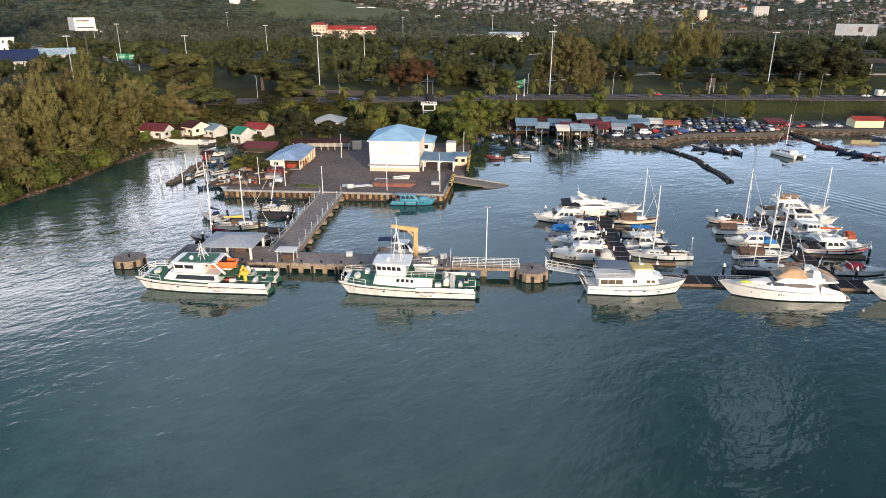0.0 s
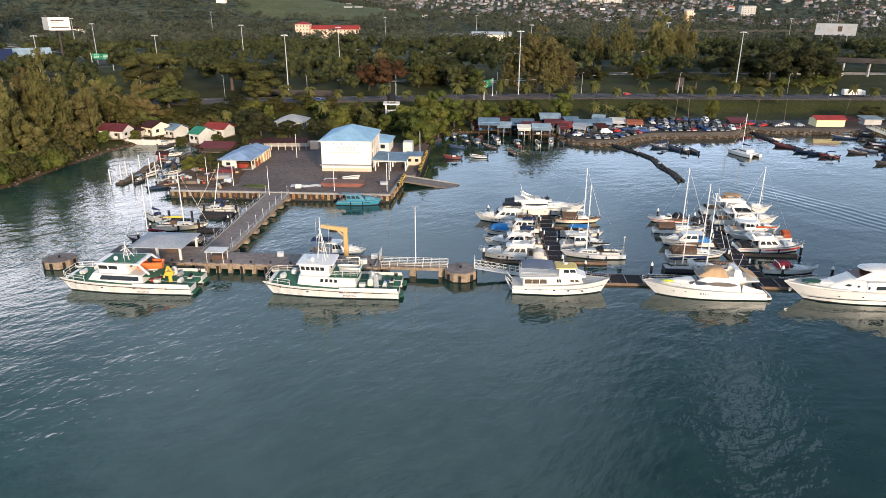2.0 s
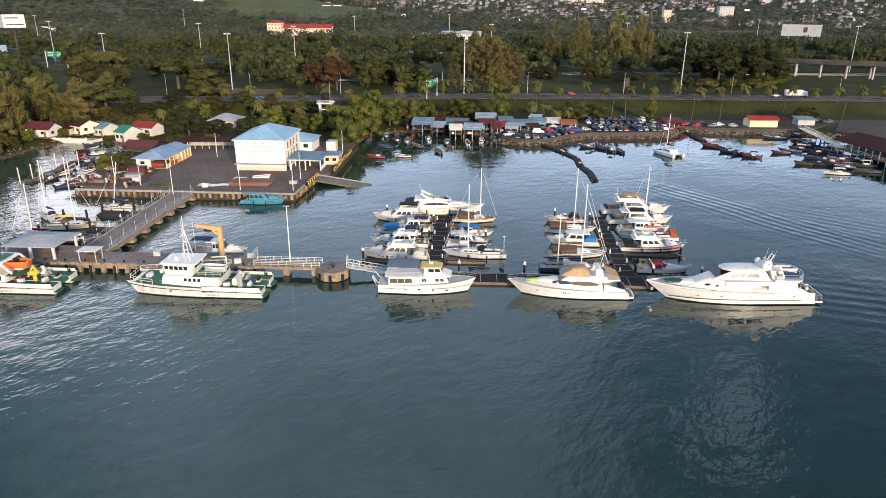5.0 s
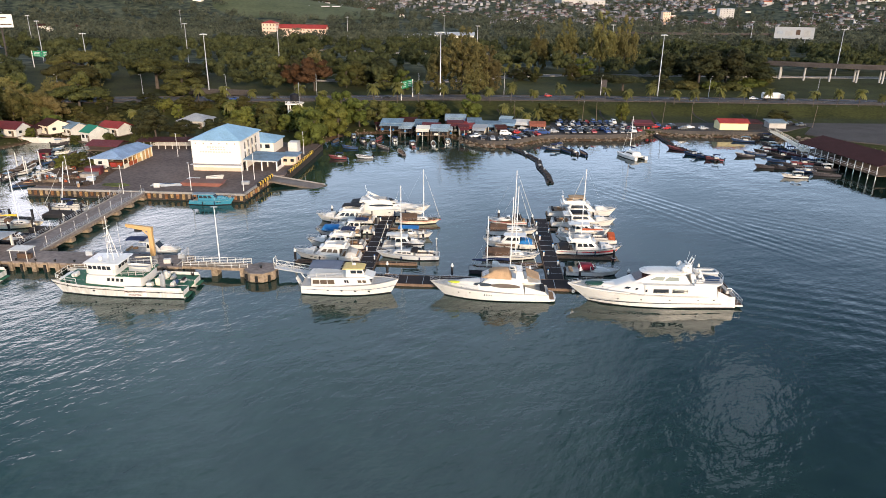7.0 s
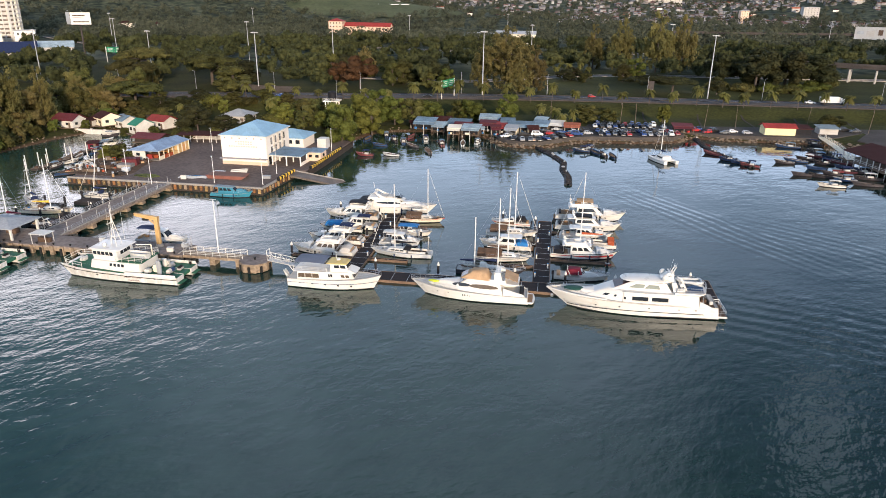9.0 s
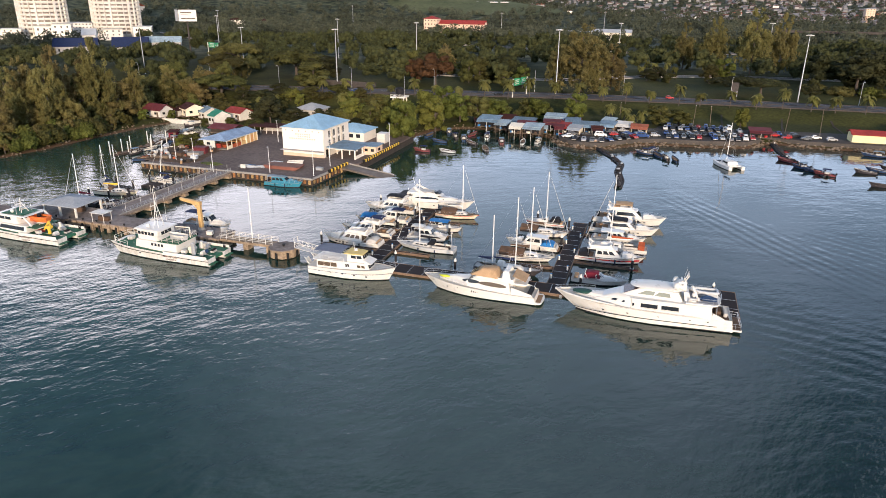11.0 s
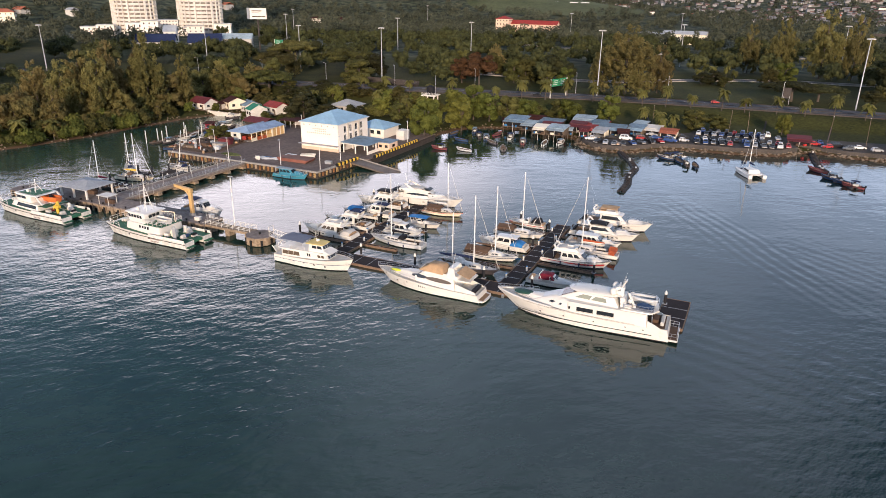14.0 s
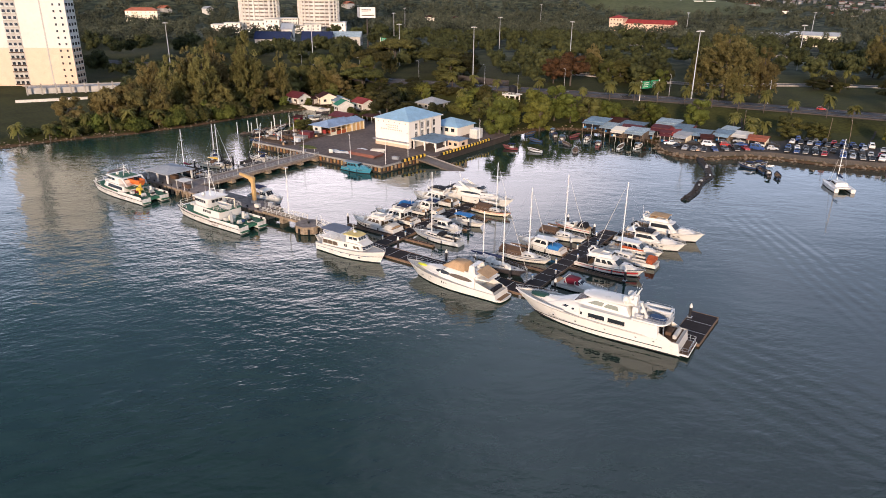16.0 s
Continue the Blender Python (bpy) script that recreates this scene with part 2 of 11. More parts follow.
        for socket, reach in (("X", across), ("Y", along)):
            ab, mk = n.new("ShaderNodeMath"), n.new("ShaderNodeMapRange")
            ab.operation, mk.interpolation_type = "ABSOLUTE", "SMOOTHSTEP"
            mk.inputs["From Min"].default_value, mk.inputs["From Max"].default_value = reach, reach * 0.35
            ln(part_xyz.outputs[socket], ab.inputs[0])
            ln(ab.outputs[0], mk.inputs["Value"])
            masks.append(mk)
        wv = n.new("ShaderNodeTexWave")
        wv.wave_profile = "SIN"
        wv.inputs["Scale"].default_value = 0.314 / pitch
        wv.inputs["Distortion"].default_value, wv.inputs["Detail"].default_value, wv.inputs["Detail Scale"].default_value = 4.5, 2.0, 0.30
        ln(mp.outputs["Vector"], wv.inputs["Vector"])
        mu, mu2 = n.new("ShaderNodeMath"), n.new("ShaderNodeMath")
        mu.operation = mu2.operation = "MULTIPLY"
        ln(wv.outputs["Fac"], mu.inputs[0])
        ln(masks[0].outputs["Result"], mu.inputs[1])
        ln(mu.outputs[0], mu2.inputs[0])
        ln(masks[1].outputs["Result"], mu2.inputs[1])
        relief(mu2.outputs[0], height)
    ln(last.outputs["Normal"], p.inputs["Normal"])
    return m


def ground_material():
    """Grass and soil inland, brown sand and mud near the waterline."""
    m = mat("ground_soil", (0.030, 0.036, 0.012), 0.9, 0, 0.35, 0.05, 0.9, 0.5, col2=(0.066, 0.068, 0.021), dist=0.2, spec=0.08)
    nt = m.node_tree
    n, ln = nt.nodes, nt.links.new
    p = n["Principled BSDF"]
    old = p.inputs["Base Color"].links[0].from_socket
    geo = n.new("ShaderNodeNewGeometry")
    sep = n.new("ShaderNodeSeparateXYZ")
    ln(geo.outputs["Position"], sep.inputs[0])
    nz = n.new("ShaderNodeTexNoise")
    nz.inputs["Scale"].default_value = 0.4
    ln(geo.outputs["Position"], nz.inputs["Vector"])
    ad = n.new("ShaderNodeMath")
    ad.operation = "MULTIPLY_ADD"
    ad.inputs[1].default_value = -0.7
    ln(nz.outputs["Fac"], ad.inputs[0])
    ln(sep.outputs["Z"], ad.inputs[2])
    mr = n.new("ShaderNodeMapRange")
    mr.inputs["From Min"].default_value, mr.inputs["From Max"].default_value = -0.1, 0.45
    ln(ad.outputs[0], mr.inputs["Value"])
    mx = n.new("ShaderNodeMixRGB")
    mx.inputs["Color1"].default_value = (0.105, 0.066, 0.042, 1)
    ln(mr.outputs["Result"], mx.inputs["Fac"])
    ln(old, mx.inputs["Color2"])
    # woodland on the rising ground: dark crowns with paler gaps, both greyed for haze
    wn = n.new("ShaderNodeTexNoise")
    wn.inputs["Scale"].default_value, wn.inputs["Detail"].default_value = 0.085, 6
    ln(geo.outputs["Position"], wn.inputs["Vector"])
    wr = n.new("ShaderNodeValToRGB")
    wr.color_ramp.elements[0].position, wr.color_ramp.elements[1].position = 0.38, 0.68
    wr.color_ramp.elements[0].color, wr.color_ramp.elements[1].color = (0.022, 0.031, 0.022, 1), (0.110, 0.120, 0.072, 1)
    ln(wn.outputs["Fac"], wr.inputs["Fac"])
    hz = n.new("ShaderNodeMapRange")
    hz.inputs["From Min"].default_value, hz.inputs["From Max"].default_value = 7.5, 14.0
    ln(sep.outputs["Z"], hz.inputs["Value"])
    m2 = n.new("ShaderNodeMixRGB")
    fy = n.new("ShaderNodeMapRange")
    fy.inputs["From Min"].default_value, fy.inputs["From Max"].default_value = 345.0, 400.0
    ln(sep.outputs["Y"], fy.inputs["Value"])
    mxm = n.new("ShaderNodeMath")
    mxm.operation = "MAXIMUM"
    ln(hz.outputs["Result"], mxm.inputs[0])
    ln(fy.outputs["Result"], mxm.inputs[1])
    ln(mxm.outputs[0], m2.inputs["Fac"])
    ln(mx.outputs["Color"], m2.inputs["Color1"])
    ln(wr.outputs["Color"], m2.inputs["Color2"])
    ln(m2.outputs["Color"], p.inputs["Base Color"])
    return m


WATER = water_material()
GROUND = ground_material()
WHITE = mat("white_gelcoat", (0.67, 0.65, 0.60), 0.30, 0, 0.035, 0.12, 0.7, 0.0)
CREAM = mat("cream_paint", (0.76, 0.68, 0.52), 0.4, 0, 0.08, 0.5, 4, 0.05)
WORN_WHITE = mat("worn_white_paint", (0.60, 0.58, 0.53), 0.5, 0, 0.16, 0.5, 3.5, 0.1)
GREY_HULL = mat("pale_grey_gelcoat", (0.52, 0.54, 0.55), 0.35, 0, 0.08)
NAVY = mat("navy_canvas", (0.02, 0.03, 0.075), 0.75, 0, 0.3, 1, 9, 0.2, spec=0.15)
BLACK = mat("black_canvas", (0.015, 0.015, 0.018), 0.7, 0, 0.3, 1, 9, 0.2, spec=0.15)
BLUE_CLOTH = mat("blue_tarpaulin", (0.03, 0.17, 0.42), 0.6, 0, 0.2, 1, 6, 0.2, spec=0.15)
BROWN_CLOTH = mat("brown_canvas", (0.10, 0.065, 0.045), 0.8, 0, 0.25, 1, 6, 0.2, spec=0.15)
TAN_CLOTH = mat("tan_canvas", (0.42, 0.28, 0.16), 0.8, 0, 0.2, 1, 6, 0.2, spec=0.15)
MAROON = mat("maroon_canvas", (0.16, 0.015, 0.03), 0.7, 0, 0.2, 1, 6, 0.2, spec=0.15)
ORANGE = mat("orange_paint", (0.66, 0.155, 0.03), 0.45, 0, 0.12)
ORANGE_CLOTH = mat("rust_orange_canvas", (0.36, 0.085, 0.035), 0.8, 0, 0.2, 1, 6, 0.2, spec=0.15)
YELLOW = mat("yellow_paint", (0.66, 0.43, 0.04), 0.5, 0, 0.25, 0.6, 4)
CRANE_YELLOW = mat("crane_yellow_paint", (0.52, 0.33, 0.13), 0.5, 0, 0.18, 0.8, 4)
RED = mat("red_paint", (0.45, 0.03, 0.03), 0.45, 0, 0.15)
GREEN_DECK = mat("green_deck_paint", (0.035, 0.125, 0.075), 0.6, 0, 0.3, 0.6, 4, 0.1, spec=0.15)
LIGHT_DECK = mat("pale_nonslip_deck", (0.50, 0.48, 0.44), 0.65, 0, 0.12, 0.8, 5, 0.1, spec=0.15)
TEAK = mat("weathered_teak", (0.24, 0.15, 0.085), 0.7, 0, 0.25, 1, 7, 0.2, stretch=(1, 6, 1), spec=0.15)
ANTIFOUL = mat("dark_antifouling", (0.03, 0.025, 0.03), 0.7, 0, 0.3, spec=0.15)
BLUE_HULL = mat("turquoise_boat_paint", (0.035, 0.20, 0.29), 0.5, 0, 0.15)
DARK_BLUE = mat("dark_blue_boat_paint", (0.03, 0.06, 0.13), 0.5, 0, 0.2, rnd=0.3, spec=0.15)
DARK_HULL = mat("dark_weathered_boat_paint", (0.055, 0.05, 0.055), 0.6, 0, 0.3, rnd=0.4, hue=0.04, spec=0.15)
RED_HULL = mat("faded_red_boat_paint", (0.15, 0.035, 0.04), 0.55, 0, 0.25, rnd=0.3)
GLASS = mat("tinted_window_glass", (0.018, 0.022, 0.026), 0.09, 0, 0.2, 0.5, 2, 0.0)
BROWN_GLASS = mat("brown_tinted_glass", (0.10, 0.075, 0.05), 0.12, 0, 0.2, 0.5, 2, 0.0)
STEEL = mat("stainless_steel", (0.62, 0.62, 0.62), 0.3, 0.9, 0.05)
ALLOY = mat("white_mast_alloy", (0.74, 0.73, 0.70), 0.35, 0.0, 0.06)
GALV = mat("galvanised_steel", (0.42, 0.43, 0.44), 0.5, 0.5, 0.12)
RUBBER = mat("black_rubber", (0.02, 0.02, 0.02), 0.8, 0, 0.3, spec=0.15)
CONCRETE = mat("weathered_concrete", (0.30, 0.28, 0.255), 0.85, 0, 0.28, 0.25, 2.2, 0.25, spec=0.15)
WET_CONCRETE = mat("tide_stained_concrete", (0.26, 0.20, 0.14), 0.8, 0, 0.4, 0.5, 2.0, 0.25, spec=0.15)
DECK_CONCRETE = mat("stained_deck_concrete", (0.215, 0.180, 0.160), 0.92, 0, 0.4, 0.12, 1.2, 0.2, spec=0.2)
YARD = mat("worn_asphalt_yard", (0.150, 0.118, 0.104), 0.95, 0, 0.36, 0.07, 1.1, 0.2, spec=0.12)
ASPHALT = mat("road_asphalt", (0.085, 0.085, 0.09), 0.85, 0, 0.18, 0.06, 1.2, 0.15, spec=0.15)
GRAVEL = mat("grey_gravel", (0.074, 0.066, 0.060), 0.95, 0, 0.3, 0.15, 2.5, 0.5, spec=0.15)
PONTOON = mat("dark_pontoon_decking", (0.022, 0.016, 0.016), 0.75, 0, 0.3, 0.4, 5, 0.3, stretch=(1, 3, 1), spec=0.15)
PONTOON_EDGE = mat("pale_pontoon_edge", (0.17, 0.115, 0.08), 0.7, 0, 0.35, 0.6, 4, spec=0.15)
WOOD = mat("grey_timber", (0.15, 0.115, 0.085), 0.85, 0, 0.35, 0.6, 5, 0.3, rnd=0.2, spec=0.15)
DARK_WOOD = mat("dark_wet_timber", (0.05, 0.04, 0.034), 0.85, 0, 0.35, 0.6, 5, 0.3, spec=0.15)
PILE = mat("black_pile_sleeve", (0.025, 0.025, 0.028), 0.6, 0, 0.3, spec=0.15)
ROCK = mat("shore_rock", (0.19, 0.150, 0.110), 0.92, 0, 0.35, 0.3, 2.5, 0.5, rnd=0.1, spec=0.15)
BARK = mat("tree_bark", (0.075, 0.060, 0.048), 0.95, 0, 0.3, 0.6, 5, 0.5)
WHITE_WALL = mat("cream_white_render", (0.78, 0.72, 0.63), 0.8, 0, 0.07, 0.25, 3, 0.08)
PINK_WALL = mat("peach_render", (0.66, 0.48, 0.35), 0.8, 0, 0.1, 0.25, 3, 0.08)
ORANGE_WALL = mat("orange_render", (0.58, 0.30, 0.11), 0.8, 0, 0.14, 0.3, 3, 0.08)
YELLOW_WALL = mat("pale_yellow_render", (0.74, 0.65, 0.36), 0.8, 0, 0.1, 0.3, 3, 0.08)
GREY_WALL = mat("grey_render", (0.42, 0.40, 0.37), 0.85, 0, 0.2, 0.3, 3, 0.1)
TOWER_WALL = mat("white_tower_render", (0.63, 0.60, 0.54), 0.8, 0, 0.06, 0.05, 0.6, 0.05)
BLUE_ROOF = ribbed("pale_blue_sheet_roof", (0.27, 0.44, 0.58), 0.3)
FADED_BLUE_ROOF = ribbed("faded_blue_sheet_roof", (0.24, 0.33, 0.47), 0.3, var=0.35)
TAN_WALL = mat("tan_render", (0.58, 0.38, 0.16), 0.85, 0, 0.2, 0.3, 3, 0.1)
SHED_ROOF = ribbed("blue_grey_sheet_roof", (0.17, 0.25, 0.32), 0.3, rnd=0.35, var=0.4)
PALE_SHEET = ribbed("pale_worn_sheet_roof", (0.26, 0.33, 0.37), 0.3, rnd=0.3, var=0.4, rough=0.7)
BRIDGE = mat("dark_weathered_bridge_concrete", (0.062, 0.054, 0.050), 0.85, 0, 0.3, 0.2, 1.6, 0.2, spec=0.15)
GREY_ROOF = ribbed("grey_sheet_roof", (0.36, 0.38, 0.40), 0.3, rnd=0.2)
RED_ROOF = ribbed("red_sheet_roof", (0.27, 0.034, 0.028), 0.3, rnd=0.2, var=0.3)
MAROON_ROOF = ribbed("maroon_sheet_roof", (0.105, 0.022, 0.026), 0.3, rnd=0.2)
GREEN_ROOF = ribbed("green_sheet_roof", (0.03, 0.20, 0.13), 0.3)
TILE_ROOF = ribbed("terracotta_tile_roof", (0.36, 0.12, 0.07), 0.35, rnd=0.3, rough=0.85)
BROWN_ROOF = ribbed("rusty_brown_roof", (0.055, 0.022, 0.020), 0.35, rough=0.85)
BROWN_ROOF.node_tree.nodes["Principled BSDF"].inputs["Specular IOR Level"].default_value = 0.08
LEAF = {
    "casuarina": mat("olive_needles", (0.142, 0.128, 0.046), 0.9, 0, 0.4, 0.25, 3, 0.0, col2=(0.290, 0.246, 0.096), rnd=0.2, hue=0.018, spec=0.12),
    "broad": mat("green_leaves", (0.051, 0.060, 0.020), 0.75, 0, 0.45, 0.25, 3, 0.0, col2=(0.148, 0.142, 0.044), rnd=0.35, hue=0.02, spec=0.12),
    "dark": mat("dark_green_leaves", (0.026, 0.033, 0.016), 0.75, 0, 0.4, 0.25, 3, 0.0, col2=(0.080, 0.080, 0.032), rnd=0.3, hue=0.015, spec=0.12),
    "bright": mat("fresh_green_leaves", (0.078, 0.100, 0.020), 0.7, 0, 0.45, 0.3, 3, 0.0, col2=(0.185, 0.200, 0.046), rnd=0.25, hue=0.02, spec=0.12),
    "rust": mat("reddish_brown_leaves", (0.060, 0.036, 0.019), 0.8, 0, 0.4, 0.25, 3, 0.0, col2=(0.120, 0.063, 0.030), rnd=0.15, spec=0.12),
    "palm": mat("palm_fronds", (0.10, 0.115, 0.022), 0.65, 0, 0.4, 0.4, 3, 0.0, col2=(0.20, 0.185, 0.062), rnd=0.25, spec=0.12),
}
# distance haze mixed into the far leaves as a bluish grey
FAR_LEAF = mat("hazed_far_leaves", (0.044, 0.056, 0.042), 0.85, 0, 0.5, 0.018, 0.25, 0.0, col2=(0.140, 0.148, 0.094), spec=0.12)


def let_light_through(m, amount=0.35):
    """Leaves pass part of the light that falls on them."""
    nt = m.node_tree
    p = nt.nodes["Principled BSDF"]
    tr, mix = nt.nodes.new("ShaderNodeBsdfTranslucent"), nt.nodes.new("ShaderNodeMixShader")
    nt.links.new(p.inputs["Base Color"].links[0].from_socket, tr.inputs["Color"])
    mix.inputs["Fac"].default_value = amount
    nt.links.new(p.outputs["BSDF"], mix.inputs[1])
    nt.links.new(tr.outputs["BSDF"], mix.inputs[2])
    nt.links.new(mix.outputs["Shader"], nt.nodes["Material Output"].inputs["Surface"])
    return m


for _kind, _m in LEAF.items():
    let_light_through(_m, 0.5 if _kind == "casuarina" else 0.35)
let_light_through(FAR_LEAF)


# ---- mesh helpers ----
class Geo:
    """Vertices, faces and material slots of one mesh."""

    def __init__(self):
        self.v, self.f, self.m = [], [], []

    def add(self, verts, faces, slot=0):
        k = len(self.v)
        self.v += [tuple(p) for p in verts]
        self.f += [tuple(i + k for i in q) for q in faces]
        self.m += [slot] * len(faces)
        return self

    def box(self, c, s, rz=0.0, slot=0, bev=0.0):
        """A box by centre and size; bev chamfers its edges."""
        hx, hy, hz = s[0] / 2, s[1] / 2, s[2] / 2
        co, si = math.cos(radians(rz)), math.sin(radians(rz))

        def w(x, y, z):
            return (c[0] + x * co - y * si, c[1] + x * si + y * co, c[2] + z)
        if not bev:
            vs = [w(x, y, z) for z in (-hz, hz) for x, y in ((-hx, -hy), (hx, -hy), (hx, hy), (-hx, hy))]
            return self.add(vs, [(3, 2, 1, 0), (4, 5, 6, 7), (0, 1, 5, 4), (1, 2, 6, 5), (2, 3, 7, 6), (3, 0, 4, 7)], slot)
        b = min(bev, hx * 0.9, hy * 0.9, hz * 0.9)
        rings = []
        for z, k in ((-hz, b), (-hz + b, 0), (hz - b, 0), (hz, b)):
            x, y = hx - k, hy - k
            e = b if k == 0 else b * 0.6
            rings.append([w(*p, z) for p in ((-x + e, -y), (x - e, -y), (x, -y + e), (x, y - e), (x - e, y), (-x + e, y), (-x, y - e), (-x, -y + e))])
        return self.loft(rings, slot=slot)

    def loft(self, rings, closed=True, caps=True, slot=0):
        n = len(rings[0])
        vs = [p for r in rings for p in r]
        fs = []
        for i in range(len(rings) - 1):
            for j in range(n if closed else n - 1):
                a, b = i * n + j, i * n + (j + 1) % n
                fs.append((a, b, b + n, a + n))
        if caps:
            fs.append(tuple(reversed(range(n))))
            fs.append(tuple(range((len(rings) - 1) * n, len(rings) * n)))
        return self.add(vs, fs, slot)

    def tube(self, p, q, r, r2=None, n=6, slot=0):
        p, q = Vector(p), Vector(q)
        d = (q - p)
        if d.length < 1e-6:
            return self
        d.normalize()
        a = d.orthogonal().normalized()
        b = d.cross(a)
        r2 = r if r2 is None else r2
        rings = []
        for o, rr in ((p, r), (q, r2)):
            rings.append([tuple(o + (a * math.cos(t) + b * math.sin(t)) * rr) for t in [2 * math.pi * i / n for i in range(n)]])
        return self.loft(rings, slot=slot)

    def path(self, pts, r, n=5, slot=0):
        """One bent tube through the points."""
        pts = [Vector(p) for p in pts]
        rings = []
        for i, p in enumerate(pts):
            d = pts[min(i + 1, len(pts) - 1)] - pts[max(i - 1, 0)]
            d = d.normalized() if d.length > 1e-6 else Vector((1, 0, 0))
            ref = Vector((0, 0, 1)) if abs(d.z) < 0.9 else Vector((0.3, 1, 0))
            a = d.cross(ref).normalized()
            b = a.cross(d)
            rings.append([tuple(p + (a * math.cos(t) + b * math.sin(t)) * r) for t in [2 * math.pi * k / n for k in range(n)]])
        return self.loft(rings, slot=slot)

    def prism(self, outline, z0, z1, top=None, slot=0):
        top = top or outline
        return self.loft([[(x, y, z0) for x, y in outline], [(x, y, z1) for x, y in top]], slot=slot)

    def ball(self, c, s, n=8, m=5, slot=0):
        rings = []
        for i in range(1, m):
            t = math.pi * i / m
            rings.append([(c[0] + s[0] * math.sin(t) * math.cos(2 * math.pi * j / n), c[1] + s[1] * math.sin(t) * math.sin(2 * math.pi * j / n),
                           c[2] - s[2] * math.cos(t)) for j in range(n)])
        return self.loft(rings, slot=slot)


def mesh(name, g, mats, smooth=None):
    me = bpy.data.meshes.new(name)
    me.from_pydata(g.v, [], g.f)
    mats = mats if isinstance(mats, (list, tuple)) else [mats]
    for x in mats:
        me.materials.append(x)
    if len(mats) > 1:
        me.polygons.foreach_set("material_index", g.m)
    if smooth:
        me.polygons.foreach_set("use_smooth", [True] * len(me.polygons))
        me.set_sharp_from_angle(angle=radians(smooth))
    me.update()
    return me


def part(name, g, mats, parent=None, label="", smooth=None, at=None):
    """Links g as one mesh object, under a thing or a part."""
    ob = new(name, mesh(name, g, mats, smooth))
    if parent is not None:
        ob.parent = parent
    if at is not None:
        ob.matrix_basis = at
    return tagged(ob, label)


def thing(name, label, category, m=None, group="", kind=""):
    """An Empty at the base of a thing, which parents its parts."""
    ob = new(name)
    ob.empty_display_size = 0.2
    if m is not None:
        ob.matrix_basis = m
    return tagged(ob, label, category, group, kind)


def structure(name, g, mats, label, category="", smooth=None):
    return tagged(new(name, mesh(name, g, mats, smooth)), label, category or name.split("_")[0], kind="structure")


# the marina stands turned by TURN against the world: u along the pier, v towards the shore
TURN = -5.5
_c, _s = math.cos(radians(TURN)), math.sin(radians(TURN))


def uv(u, v):
    return (u * _c - v * _s, 12.3 + u * _s + v * _c)


def at_uv(u, v, z=0.0, turn=0.0):
    x, y = uv(u, v)
    return pose(x, y, z, 0, 0, TURN + turn)


# ---- ground and sea ----
SHORE = [(-900, -420), (-300, -120), (-160, -40), (-124, 12), (-117, 38), (-105, 61), (-99, 84), (-96, 106), (-92, 127), (-85, 145), (-75, 148), (-67, 139),
         (-60, 127), (-55, 112), (-50, 95), (-44, 76), (3, 72), (13, 98), (18, 120), (19, 140), (24, 153), (33, 160), (45, 161), (60, 157), (70, 150), (72, 141), (75.5, 136),
         (81, 133), (89, 133), (96, 139), (104, 144.5), (110, 146.5), (126, 146.5), (141, 149), (148, 157), (155, 159), (163, 155.5), (178, 154.5), (195, 153), (204, 150),
         (214, 132), (236, 116), (290, 100), (420, 60), (900, -60)]


def shore_distance(px, py):
    """Metres inland of the shore line (negative at sea), for arrays of places."""
    best = np.full(px.shape, 1e9)
    inside = np.zeros(px.shape, bool)
    ring = SHORE + [(9000, -60), (9000, 9000), (-9000, 9000), (-9000, -420)]
    for i, (ax, ay) in enumerate(ring):
        bx, by = ring[(i + 1) % len(ring)]
        if i < len(SHORE) - 1:
            dx, dy = bx - ax, by - ay
            t = np.clip(((px - ax) * dx + (py - ay) * dy) / (dx * dx + dy * dy), 0, 1)
            best = np.minimum(best, np.hypot(px - ax - t * dx, py - ay - t * dy))
        cross = (ay > py) != (by > py)
        with np.errstate(divide="ignore", invalid="ignore"):
            xi = ax + (py - ay) * (bx - ax) / (by - ay if by != ay else 1e-9)
        inside ^= cross & (px < xi)
    return np.where(inside, best, -best)


ROAD_X = [-2500, -400, -80, 0, 66, 141, 270, 600, 2500]
ROAD_Y = [-200, 176, 209, 216, 224, 223, 215, 180, -60]


def road_y(x):
    return np.interp(x, ROAD_X, ROAD_Y)


def wobble(x, y, s):
    return (np.sin(x / s + 1.3) + np.sin(y / s * 1.17 + 0.4) + np.sin((x + y) / s * 0.71 + 2.1) + np.sin((x - y) / s * 0.53)) / 4


